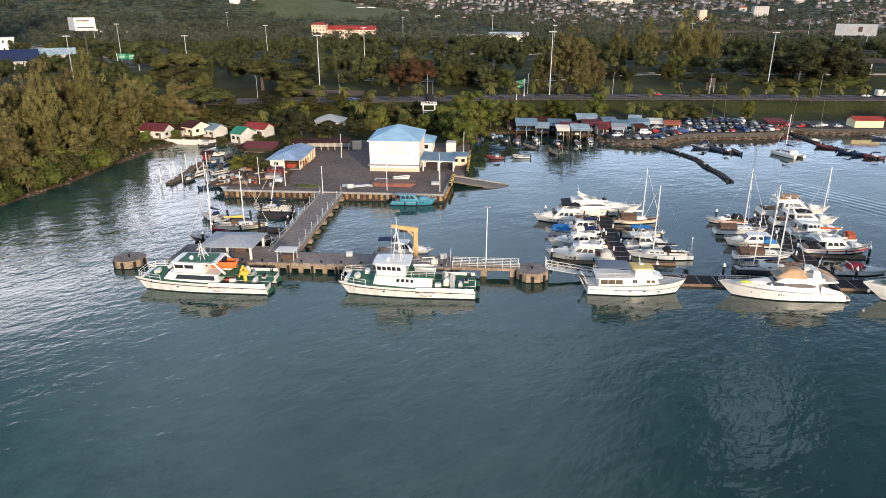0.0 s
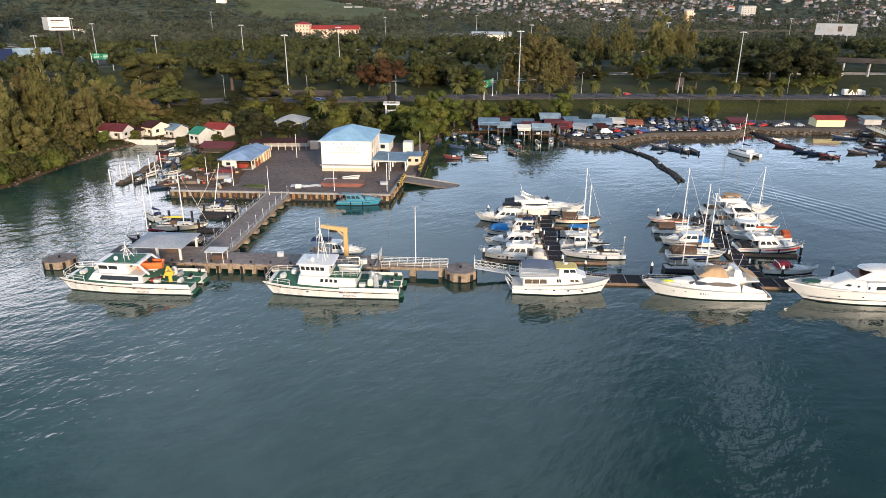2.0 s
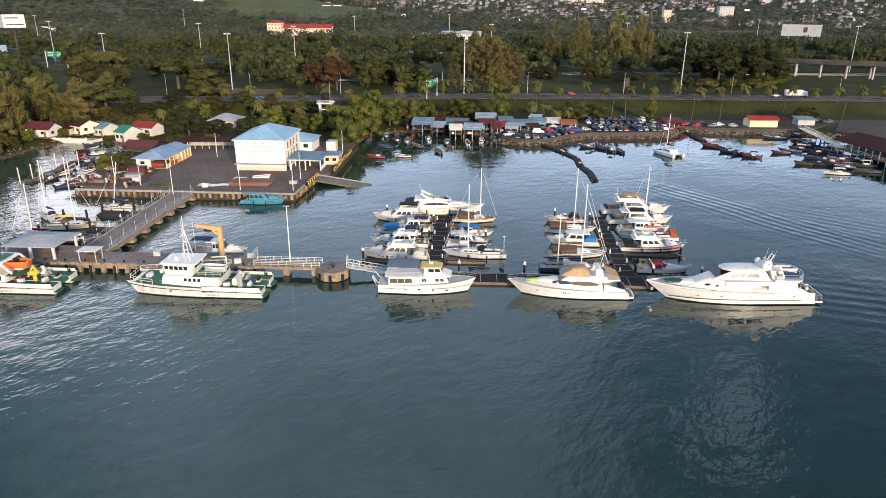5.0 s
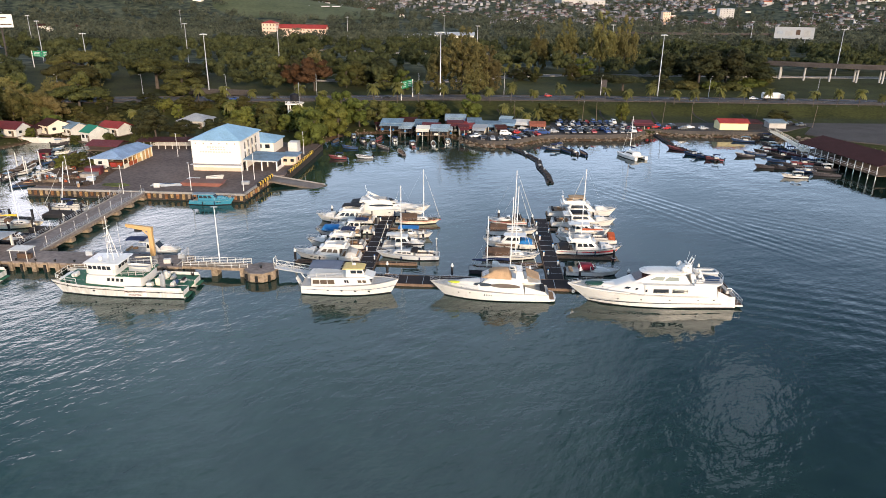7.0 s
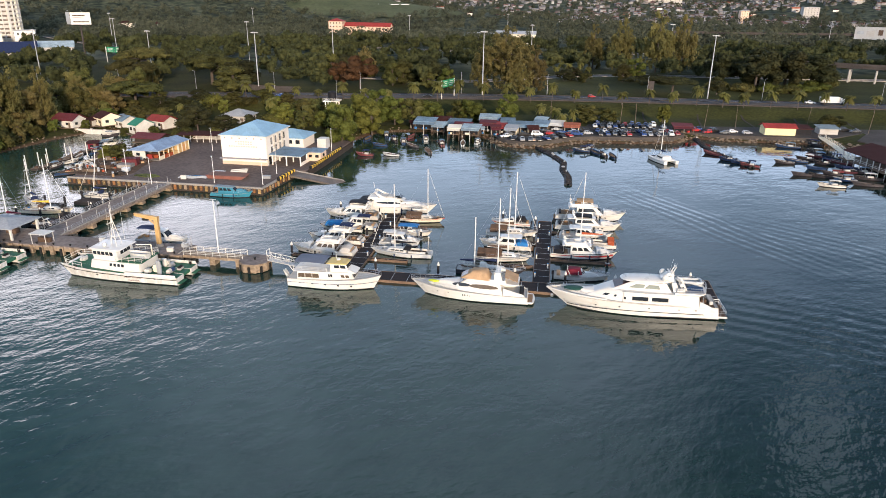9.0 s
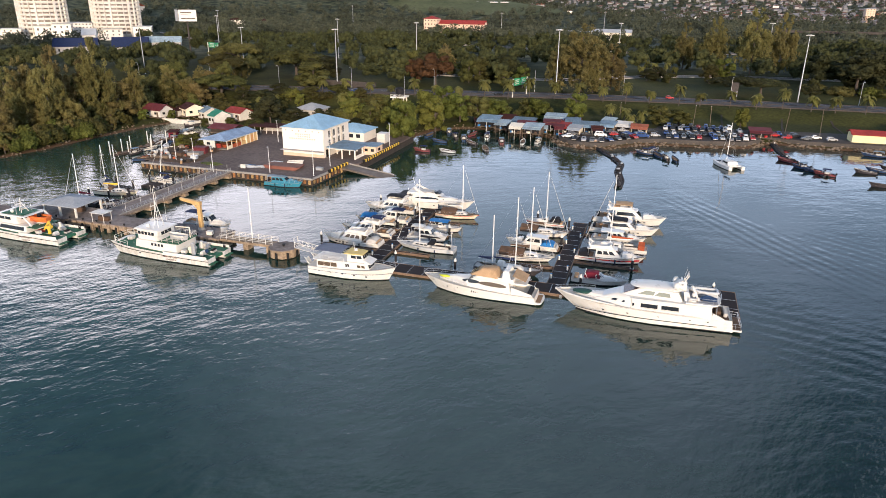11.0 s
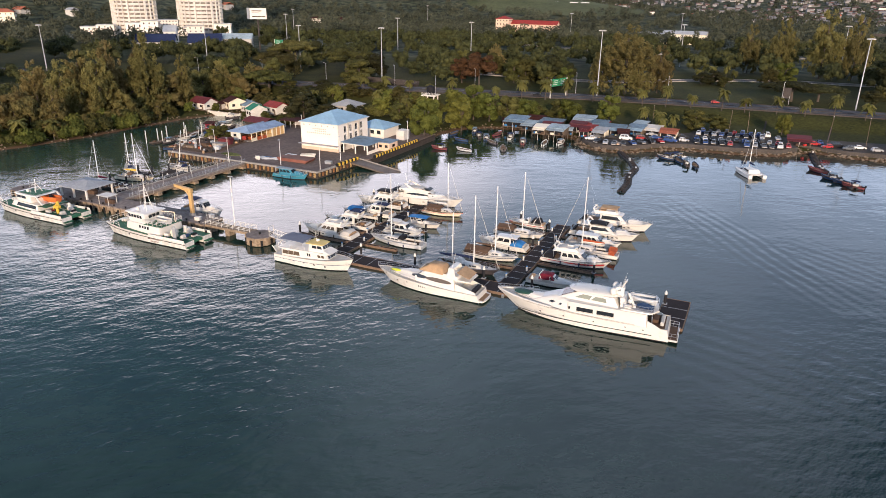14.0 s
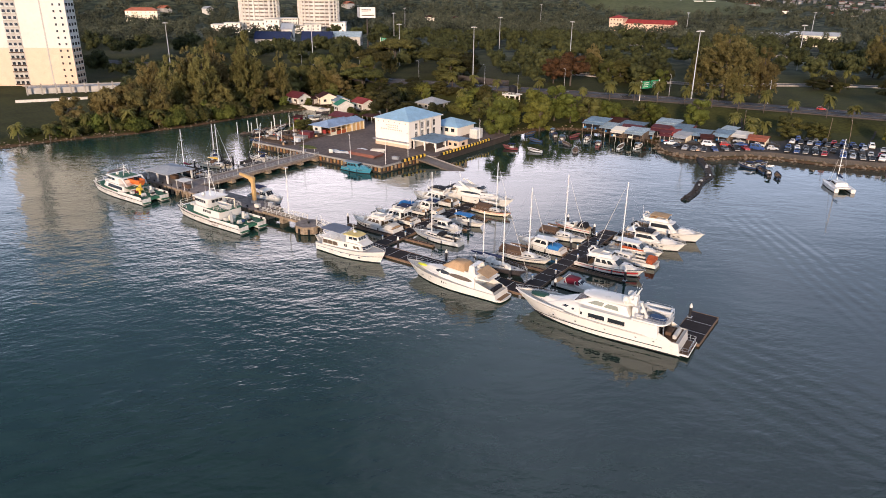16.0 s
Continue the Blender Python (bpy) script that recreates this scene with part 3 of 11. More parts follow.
def height(x, y):
    """Lie of the land, for arrays of places."""
    x, y = np.asarray(x, float), np.asarray(y, float)
    d = shore_distance(x, y)
    z = np.interp(d, [-12, -3, 0, 1.5, 6, 14], [-3.5, -1.2, 0.0, 0.7, 1.75, 2.0])
    z = z + np.where(d > 6, 0.12 * wobble(x, y, 9), 0)
    ry = road_y(x)
    bank = np.clip((y - (ry - 27)) / 17.0, 0, 1)
    bank = bank * bank * (3 - 2 * bank)
    z = z + 4.0 * bank * np.clip((d - 10) / 14.0, 0, 1)
    r = np.hypot(x - 60, y + 110)
    z = z + np.where(y > 300, 0.8 * wobble(x, y, 70) * np.clip((y - 300) / 200, 0, 1), 0)
    z = z + np.clip((r - 900) / 1500, 0, 1) * 26
    far = np.clip((r - 2000) / 2400, 0, 1)
    z = z + far * far * (3 - 2 * far) * (330 + 150 * wobble(x, y, 420))
    for hx, hy, hr, hh in ((-620, 1500, 620, 105), (-1150, 900, 620, 120), (260, 1900, 520, 45), (1100, 1750, 600, 60), (-150, 1250, 330, 26)):
        q = np.clip(1 - np.hypot(x - hx, (y - hy)) / hr, 0, 1)
        z = z + hh * q * q * (3 - 2 * q)
    return z


def ground_z(x, y):
    return float(height(np.array([x]), np.array([y]))[0])


def graded(lo, hi, a, b, step, grow=1.16):
    """Lines that lie close between a and b and further apart beyond."""
    mid = list(np.arange(a, b + 0.1, step))
    out, s, p = [], step, mid[-1]
    while p < hi:
        s *= grow
        p += s
        out.append(min(p, hi))
    back, s, p = [], step, mid[0]
    while p > lo:
        s *= grow
        p -= s
        back.append(max(p, lo))
    return np.array(back[::-1] + mid + out)


def build_ground():
    xs, ys = graded(-4800, 4800, -132, 216, 2.4), graded(-460, 4800, 8, 236, 2.4)
    gx, gy = np.meshgrid(xs, ys)
    gz = height(gx, gy)
    nx, ny = len(xs), len(ys)
    g = Geo()
    g.v = list(zip(gx.ravel().tolist(), gy.ravel().tolist(), gz.ravel().tolist()))
    i = (np.arange(ny - 1)[:, None] * nx + np.arange(nx - 1)[None, :]).ravel()
    g.f = np.stack([i, i + 1, i + 1 + nx, i + nx], 1).tolist()
    structure("ground", g, GROUND, "grassy shore rising to wooded hills", "ground", smooth=60)
    g = Geo().add([(-4900, -4900, 0), (4900, -4900, 0), (4900, 900, 0), (-4900, 900, 0)], [(0, 1, 2, 3)])
    structure("water", g, WATER, "rippled teal sea water in the bay", "water")


build_ground()

# ---- pier, jetty, quay ----
PZ = 1.9            # pier deck
QZ = 2.05           # quay deck


def slab_uv(g, u0, u1, v0, v1, z0, z1, slot=0):
    """A block square to the pier."""
    x, y = uv((u0 + u1) / 2, (v0 + v1) / 2)
    return g.box((x, y, (z0 + z1) / 2), (u1 - u0, v1 - v0, z1 - z0), TURN, slot)


def build_pier():
    g = Geo()
    for u0, u1, v0, v1 in ((-47, -28, -0.4, 8.6), (-28, 8.6, -0.4, 5.7)):
        slab_uv(g, u0, u1, v0, v1, 1.5, PZ)
    pier = structure("pier", g, DECK_CONCRETE, "long concrete pier with a stained grey deck", "pier")
    # front beam with its recesses between fender posts
    for i in range(24):
        u = -46.6 + i * 2.36
        part("fender_post", slab_uv(Geo(), u - 0.42, u + 0.42, -0.72, -0.05, -0.3, 1.86), WET_CONCRETE, pier)
        if i % 2 == 0:
            part("rubber_fender", slab_uv(Geo(), u - 0.2, u + 0.2, -1.0, -0.73, -0.2, 1.5), RUBBER, pier)
    part("front_beam", slab_uv(Geo(), -47, 8.6, -0.35, 0.3, 0.75, 1.495), WET_CONCRETE, pier)
    part("back_beam", slab_uv(Geo(), -28, 8.6, 5.1, 5.6, 0.8, 1.495), WET_CONCRETE, pier)
    for i in range(12):
        for v in (1.2, 4.6):
            g = Geo()
            x, y = uv(-45 + i * 4.75, v)
            g.tube((x, y, -3), (x, y, 1.5), 0.35, n=10)
            part("pile", g, DARK_WOOD, pier)
    for i in range(14):
        x, y = uv(-44 + i * 3.9, 0.15)
        g = Geo().tube((x, y, PZ), (x, y, PZ + 0.3), 0.16, n=8).tube((x, y, PZ + 0.3), (x, y, PZ + 0.42), 0.26, 0.2, n=8)
        part("bollard", g, RUBBER, pier)
    g = Geo()
    for u in (-45.5, 7.6):
        slab_uv(g, u - 0.1, u + 0.1, 0.2, 5.4, PZ, PZ + 0.18)
    part("kerb", g, CONCRETE, pier)
    return pier


def railing(p, q, h=1.0, step=2.0, r=0.035, mats=GALV, parent=None, name="railing"):
    """Posts with three rails between two places."""
    p, q = Vector(p), Vector(q)
    n = max(1, round((q - p).length / step))
    g = Geo()
    for i in range(n + 1):
        a = p.lerp(q, i / n)
        g.tube(a, a + Vector((0, 0, h)), r * 1.2)
    for k in (0.4, 0.72, 1.0):
        g.tube(p + Vector((0, 0, h * k)), q + Vector((0, 0, h * k)), r)
    return part(name, g, mats, parent)


def build_jetty():
    """The approach from the quay to the pier."""
    g = Geo()
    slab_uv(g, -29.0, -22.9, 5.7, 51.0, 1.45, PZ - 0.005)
    j = structure("jetty", g, DECK_CONCRETE, "concrete approach jetty on trestles between quay and pier", "jetty")
    for side in (-28.95, -23.35):
        part("edge_beam", slab_uv(Geo(), side, side + 0.4, 5.8, 50.5, 0.95, 1.445), WET_CONCRETE, j)
        part("edge_kerb", slab_uv(Geo(), side, side + 0.3, 5.8, 50.5, PZ, PZ + 0.2), CONCRETE, j)
    for i in range(7):
        v = 9.5 + i * 6.6
        part("trestle_cap", slab_uv(Geo(), -29.4, -22.5, v - 0.7, v + 0.7, 0.2, 0.95), WET_CONCRETE, j)
        for u in (-28.4, -26, -23.5):
            x, y = uv(u, v)
            part("pile", Geo().tube((x, y, -3), (x, y, 0.2), 0.3, n=8), DARK_WOOD, j)
    for u in (-28.8, -23.1):
        a, b = uv(u, 7), uv(u, 50.4)
        railing((*a, PZ + 0.2), (*b, PZ + 0.2), 0.95, 2.4, 0.03, GALV, j)
    for i in range(9):
        for u in (-28.8, -23.1):
            x, y = uv(u + 0.0, 8 + i * 5.1)
            g = Geo().tube((x, y, PZ + 0.2), (x, y, PZ + 2.2), 0.04).ball((x, y, PZ + 2.28), (0.09, 0.09, 0.12), 6, 4)
            part("lamp_stand", g, WORN_WHITE, j)
    return j


def build_quay():
    out = [(-55.3, 50.4), (3.9, 50.1), (4.6, 62), (5.3, 70.5), (9.0, 71.8), (9.4, 105), (9.4, 118), (-30, 122), (-56, 118), (-56.5, 90)]
    w = [uv(*p) for p in out]
    inner = [uv(u * 0.999 + (0.6 if u < -20 else -0.6), v + (0.6 if v < 60 else 0)) for u, v in out]
    # wall coloured dark throughout to paint the shade between the posts
    g = Geo().prism(w, -3, 1.75)
    quay = structure("quay", g, DARK_WOOD, "tide-stained concrete quay with yellow fender posts", "quay")
    part("yard_surface", Geo().prism(inner, 1.76, QZ), YARD, quay, "worn dark asphalt yard")
    # capping kerb and fender posts along the front and the east face
    for a, b in ((out[0], out[1]), (out[1], out[2]), (out[2], out[3])):
        n = int(math.dist(a, b) / 1.55)
        ang = math.degrees(math.atan2(b[1] - a[1], b[0] - a[0])) + TURN
        nx, ny = math.sin(radians(ang)), -math.cos(radians(ang))
        mid = uv((a[0] + b[0]) / 2, (a[1] + b[1]) / 2)
        part("capping", Geo().box((mid[0] - nx * 0.25, mid[1] - ny * 0.25, 1.98), (math.dist(a, b), 0.55, 0.5), ang), CONCRETE, quay)
        for i in range(n):
            t = (i + 0.5) / n
            x, y = uv(a[0] + (b[0] - a[0]) * t, a[1] + (b[1] - a[1]) * t)
            h = 1.0 + 0.5 * ((i * 37) % 11) / 11
            g = Geo().box((x + nx * 0.2, y + ny * 0.2, 1.72 - h / 2), (0.72, 0.38, h), ang, bev=0.06)
            part("fender_post", g, (YELLOW_STAIN, RUST_STAIN, YELLOW_STAIN, WET_CONCRETE, RUST_STAIN)[i % 5], quay)
    return quay


YELLOW_STAIN = mat("stained_yellow_fender", (0.30, 0.20, 0.085), 0.85, 0, 0.6, 0.9, 3, 0.2, rnd=0.35)
RUST_STAIN = mat("rust_stained_fender", (0.16, 0.072, 0.026), 0.85, 0, 0.6, 0.9, 3, 0.2, rnd=0.45)


def build_guard_wall():
    """Striped safety kerb along the east edge of the yard."""
    wall = thing("safety_kerb", "yellow and black striped concrete kerb along the yard edge", "kerb", kind="structure")
    k = 0
    for a, b in (((4.9, 58.5), (5.5, 69.8)), ((9.2, 73.5), (9.3, 104))):
        n = int(math.dist(a, b) / 0.9)
        for i in range(n):
            t = (i + 0.5) / n
            x, y = uv(a[0] + (b[0] - a[0]) * t, a[1] + (b[1] - a[1]) * t)
            part("kerb_block", Geo().box((x, y, QZ + 0.45), (0.7, 0.88, 0.9), TURN, bev=0.1), YELLOW if k % 2 else RUBBER, wall)
            k += 1


def build_ramp():
    g = Geo()
    a = [(*uv(5.2, 66), 1.9), (*uv(5.2, 71), 1.9), (*uv(21.5, 69), 0.15), (*uv(19, 65.4), -0.05)]
    g.loft([[(x, y, z - 0.5) for x, y, z in a], a])
    ramp = structure("slipway", g, mat("slimy_ramp_concrete", (0.13, 0.105, 0.085), 0.6, 0, 0.4, 0.4, 2), "dark weed-stained concrete boat ramp running into the water", "slipway")
    g = Geo().tube((*uv(5.4, 71), 2.05), (*uv(21, 69.2), 0.3), 0.22, n=6)
    part("ramp_kerb", g, CONCRETE, ramp)


def dolphin(u, v, r, z, sides=8, turn=22.5):
    x, y = uv(u, v)
    ring = [(x + r * math.cos(radians(turn + TURN + 360 * i / sides)), y + r * math.sin(radians(turn + TURN + 360 * i / sides))) for i in range(sides)]
    d = thing("mooring_dolphin", "stained concrete mooring dolphin beside the pier", "dolphin", group="mooring dolphins")
    part("cap", Geo().prism(ring, 0.15, z), WET_CONCRETE, d)
    part("top", Geo().prism([(x + (a - x) * 0.97, y + (b - y) * 0.97) for a, b in ring], z, z + 0.05), DECK_CONCRETE, d)
    for i in range(sides):
        a, b = ring[i], ring[(i + 1) % sides]
        mx, my = (a[0] + b[0]) / 2, (a[1] + b[1]) / 2
        ang = math.degrees(math.atan2(b[1] - a[1], b[0] - a[0]))
        part("fender", Geo().box((mx, my, 0.75), (0.5, 0.5, 1.3), ang), RUBBER, d)
    for i in range(5):
        t = radians(72 * i)
        part("pile", Geo().tube((x + r * 0.6 * math.cos(t), y + r * 0.6 * math.sin(t), -3), (x + r * 0.6 * math.cos(t), y + r * 0.6 * math.sin(t), 0.2), 0.35, n=8), DARK_WOOD, d)
    part("bollard", Geo().tube((x, y, z + 0.05), (x, y, z + 0.5), 0.2, 0.26, n=8), RUBBER, d)


def build_walkway():
    w = thing("footbridge", "pale concrete footbridge with white railings on a pier leg", "footbridge", kind="structure")
    part("deck", slab_uv(Geo(), 8.7, 21.6, -0.2, 2.4, 1.35, 1.88), WET_CONCRETE, w)
    for u in (9.6, 14.8, 20.4):
        part("leg", slab_uv(Geo(), u - 0.6, u + 0.6, 0.1, 2.1, -2.5, 1.345), WET_CONCRETE, w)
    for v in (-0.1, 2.3):
        railing((*uv(8.8, v), 1.88), (*uv(21.5, v), 1.88), 1.1, 1.6, 0.045, WORN_WHITE, w)
    x, y = uv(15.2, 2.3)
    g = Geo().tube((x, y, 1.88), (x, y, 13.2), 0.12, 0.07, n=8)
    part("lamp_mast", g, ALLOY, w)
    part("lamp_head", Geo().box((x, y, 13.25), (1.3, 0.3, 0.14), TURN, bev=0.04), GALV, w)


def build_gangway():
    g = thing("gangway", "white steel truss gangway sloping to the floating pontoon", "gangway")
    a, b = Vector((*uv(26.6, 0.9), 1.95)), Vector((*uv(35.6, 0.6), 0.75))
    side = Vector((*uv(0, 0.75), 0)) - Vector((*uv(0, 0), 0))
    part("tread", Geo().loft([[tuple(a - side - Vector((0, 0, .12))), tuple(a + side - Vector((0, 0, .12))), tuple(b + side - Vector((0, 0, .12))), tuple(b - side - Vector((0, 0, .12)))],
                              [tuple(a - side), tuple(a + side), tuple(b + side), tuple(b - side)]]), GALV, g)
    for s in (-1, 1):
        t = Geo()
        o = side * s
        up = Vector((0, 0, 1.15))
        t.tube(a + o, b + o, 0.06).tube(a + o + up, b + o + up, 0.06)
        for i in range(9):
            p, q = a.lerp(b, i / 8) + o, a.lerp(b, min(1, (i + 1) / 8)) + o
            t.tube(p, p + up, 0.04)
            t.tube(p if i % 2 else p + up, q + up if i % 2 else q, 0.04)
        part("truss", t, WORN_WHITE, g)
    part("frame", Geo().tube(a - side, a - side + Vector((0, 0, 2)), 0.06).tube(a + side, a + side + Vector((0, 0, 2)), 0.06).tube(a - side + Vector((0, 0, 2)), a + side + Vector((0, 0, 2)), 0.06), WORN_WHITE, g)


def pontoon(name, u0, u1, v0, v1, label, along="u"):
    """Floating decking in sections with a pale edge."""
    g = slab_uv(Geo(), u0 + 0.12, u1 - 0.12, v0 + 0.12, v1 - 0.12, -0.3, 0.46)
    p = structure(name, g, PONTOON, label, "pontoon")
    for a, b, c, d in ((u0, u1, v0, v0 + 0.118), (u0, u1, v1 - 0.118, v1), (u0, u0 + 0.118, v0 + 0.12, v1 - 0.12), (u1 - 0.118, u1, v0 + 0.12, v1 - 0.12)):
        part("edge_board", slab_uv(Geo(), a, b, c, d, -0.05, 0.5), PONTOON_EDGE, p)
    n = max(1, int(((u1 - u0) if along == "u" else (v1 - v0)) / 3.0))
    for i in range(1, n):
        if along == "u":
            u = u0 + (u1 - u0) * i / n
            part("deck_joint", slab_uv(Geo(), u - 0.04, u + 0.04, v0 + 0.15, v1 - 0.15, 0.455, 0.475), GALV, p)
        else:
            v = v0 + (v1 - v0) * i / n
            part("deck_joint", slab_uv(Geo(), u0 + 0.15, u1 - 0.15, v - 0.04, v + 0.04, 0.455, 0.475), GALV, p)
    return p


def build_pontoons():
    pontoon("pontoon_main", 33.5, 108.0, -1.9, 2.5, "long dark floating pontoon with pale edges")
    pontoon("pontoon_end", 108.05, 112.6, -1.9, 9.6, "broad dark floating platform at the pontoon's end", "v")
    pontoon("pontoon_arm_1", 41.6, 44.9, 2.55, 39.5, "dark floating arm between moored cruisers", "v")
    pontoon("pontoon_arm_2", 78.9, 82.2, 2.55, 41.0, "dark floating arm between moored yachts", "v")
    k = 1
    for u0, u1, v in ((28.6, 41.55, 8.6), (28.8, 41.55, 15.3), (29.5, 41.55, 22.6), (29.5, 41.55, 30.8), (44.95, 53.2, 8.9), (44.95, 53.2, 22.2), (44.95, 53.2, 31.0),
                      (69.5, 78.85, 10.8), (69.5, 78.85, 25.2), (70, 78.85, 34), (82.25, 93.4, 15.7), (82.25, 92, 23.2), (82.25, 93.5, 33.5), (82.25, 92, 42.3)):
        pontoon("pontoon_finger_%d" % k, u0, u1, v - 0.38, v + 0.38, "narrow floating finger beside the boats")
        k += 1
    # guide piles with white caps
    base = None
    for u, v in ((29.5, 39.3), (40.9, 22.5), (48.0, 3.0), (70.4, 39.4), (78.3, 36.5), (78.4, 24.0), (60.6, 3.0), (93.8, 15.2), (94.3, 3.0), (85.1, 2.9), (108.5, 6.9), (75.5, 2.9),
                 (53.4, 22.2), (28.4, 8.6), (93.6, 42), (41.3, 33)):
        m = at_uv(u, v)
        if base is None:
            base = thing("mooring_pile", "black mooring pile with a white conical cap", "pile", m, "mooring piles")
            part("shaft", Geo().tube((0, 0, -3), (0, 0, 2.3), 0.24, n=10), PILE, base)
            part("cap", Geo().tube((0, 0, 2.3), (0, 0, 2.55), 0.27, n=10).tube((0, 0, 2.55), (0, 0, 3.05), 0.27, 0.04, n=10), WHITE, base)
            part("pile_collar", Geo().box((0, 0, 0.52), (0.8, 0.8, 0.14), bev=0.05), GALV, base)
        else:
            copy_thing(base, m)
    # service pedestals and cleats on the arms
    ped = None
    for u in (42.0, 79.3):
        for i in range(7):
            m = at_uv(u + (2.4 if i % 2 else 0), 5 + i * 5.1, 0.5)
            if ped is None:
                ped = thing("service_pedestal", "small white power pedestal on the pontoon", "pedestal", m, "pontoon pedestals")
                part("body", Geo().box((0, 0, 0.45), (0.28, 0.28, 0.9), bev=0.04), WHITE, ped)
                part("lens", Geo().box((0, 0, 0.97), (0.3, 0.3, 0.14), bev=0.04), BLUE_CLOTH, ped)
            else:
                copy_thing(ped, m)


build_pier()
build_jetty()
build_quay()
build_guard_wall()
build_ramp()
dolphin(-55.8, 1.2, 3.1, 1.55)
dolphin(24.0, 0.2, 3.2, 1.85)
build_walkway()
build_gangway()
build_pontoons()


# ---- boats: x forward, z = 0 at the waterline ----
def hull(L, B, zs, zb, stern=0.88, full=0.5, rake=0.09, n=16, y0=0.0, power=2.0, flare=0.8, rev=0.0):
    """Lofted hull; slot 0 topsides, slot 1 below the waterline. Returns it with the sheer line (x, half beam, z)."""
    g, rings, sheer = Geo(), [], []
    for i in range(n + 1):
        s = i / n
        s = 1 - (1 - s) ** 1.25
        x = -L / 2 + L * s
        f = max(0, (s - full) / (1 - full))
        bd = max(0.03, B / 2 * (stern + (1 - stern) * min(1, s / 0.4)) * (1 - f ** (power + 0.6)))
        fw = max(0, (s - full * 0.75) / (1 - full * 0.75))
        bw = max(0.02, B / 2 * (stern + (1 - stern) * min(1, s / 0.4)) * (flare + 0.16) * (1 - fw ** (power - 0.2)) )
        bw = min(bw, bd)
        z = zs + (zb - zs) * s ** 1.9
        xw = x - rake * L * f ** 1.6
        back = rev * max(0, 1 - s / 0.12)
        half = [(xw, 0, -0.55), (xw, bw * 0.75, -0.35), (xw, bw, 0.19), (xw + (x - xw) * 0.55, bw + (bd - bw) * 0.5, 0.19 + (z - 0.19) * 0.55), (x, bd, z)]
        half = [(p[0] - back * (1 - max(0, p[2]) / z), p[1], p[2]) for p in half]
        rings.append([(p[0], p[1] + y0, p[2]) for p in half[::-1]] + [(p[0], -p[1] + y0, p[2]) for p in half[1:]])
        sheer.append((x, bd, z))
    m = len(rings[0])
    for i in range(n):
        for j in range(m - 1):
            low = 2 <= j <= m - 4
            g.add([rings[i][j], rings[i][j + 1], rings[i + 1][j + 1], rings[i + 1][j]], [(0, 1, 2, 3)], 1 if low else 0)
    g.add(rings[0], [tuple(range(m))], 0)
    return g, sheer


def deck(sheer, drop=0.08, inset=0.95, y0=0.0, s0=0.0, s1=1.0):
    g = Geo()
    sh = sheer[int(s0 * (len(sheer) - 1)):int(s1 * (len(sheer) - 1)) + 1]
    for (x, b, z), (x2, b2, z2) in zip(sh, sh[1:]):
        g.add([(x, b * inset + y0, z - drop), (x, -b * inset + y0, z - drop), (x2, -b2 * inset + y0, z2 - drop), (x2, b2 * inset + y0, z2 - drop)], [(0, 1, 2, 3)])
    return g


def gunwale(sheer, r=0.07, y0=0.0):
    g = Geo()
    for s in (1, -1):
        g.path([(x, s * b + y0, z) for x, b, z in sheer], r)
    x, b, z = sheer[0]
    g.tube((x, b + y0, z), (x, -b + y0, z), r)
    return g


def pulpit(sheer, s0, s1, h=0.7, r=0.025, inset=0.93, y0=0.0, step=2):
    """Guard rail along both sides of the foredeck."""
    g = Geo()
    sh = sheer[int(s0 * (len(sheer) - 1)):int(s1 * (len(sheer) - 1)) + 1]
    for s in (1, -1):
        top = [(x, s * b * inset + y0, z + h) for x, b, z in sh]
        g.path(top, r)
        g.path([(x, y, z - h * 0.5) for x, y, z in top], r * 0.8)
        for (x, b, z) in sh[::step]:
            g.tube((x, s * b * inset + y0, z - 0.05), (x, s * b * inset + y0, z + h), r)
    if s1 >= 1:
        g.tube((sh[-1][0], sh[-1][1] + y0, sh[-1][2] + h), (sh[-1][0], -sh[-1][1] + y0, sh[-1][2] + h), r)
    return g


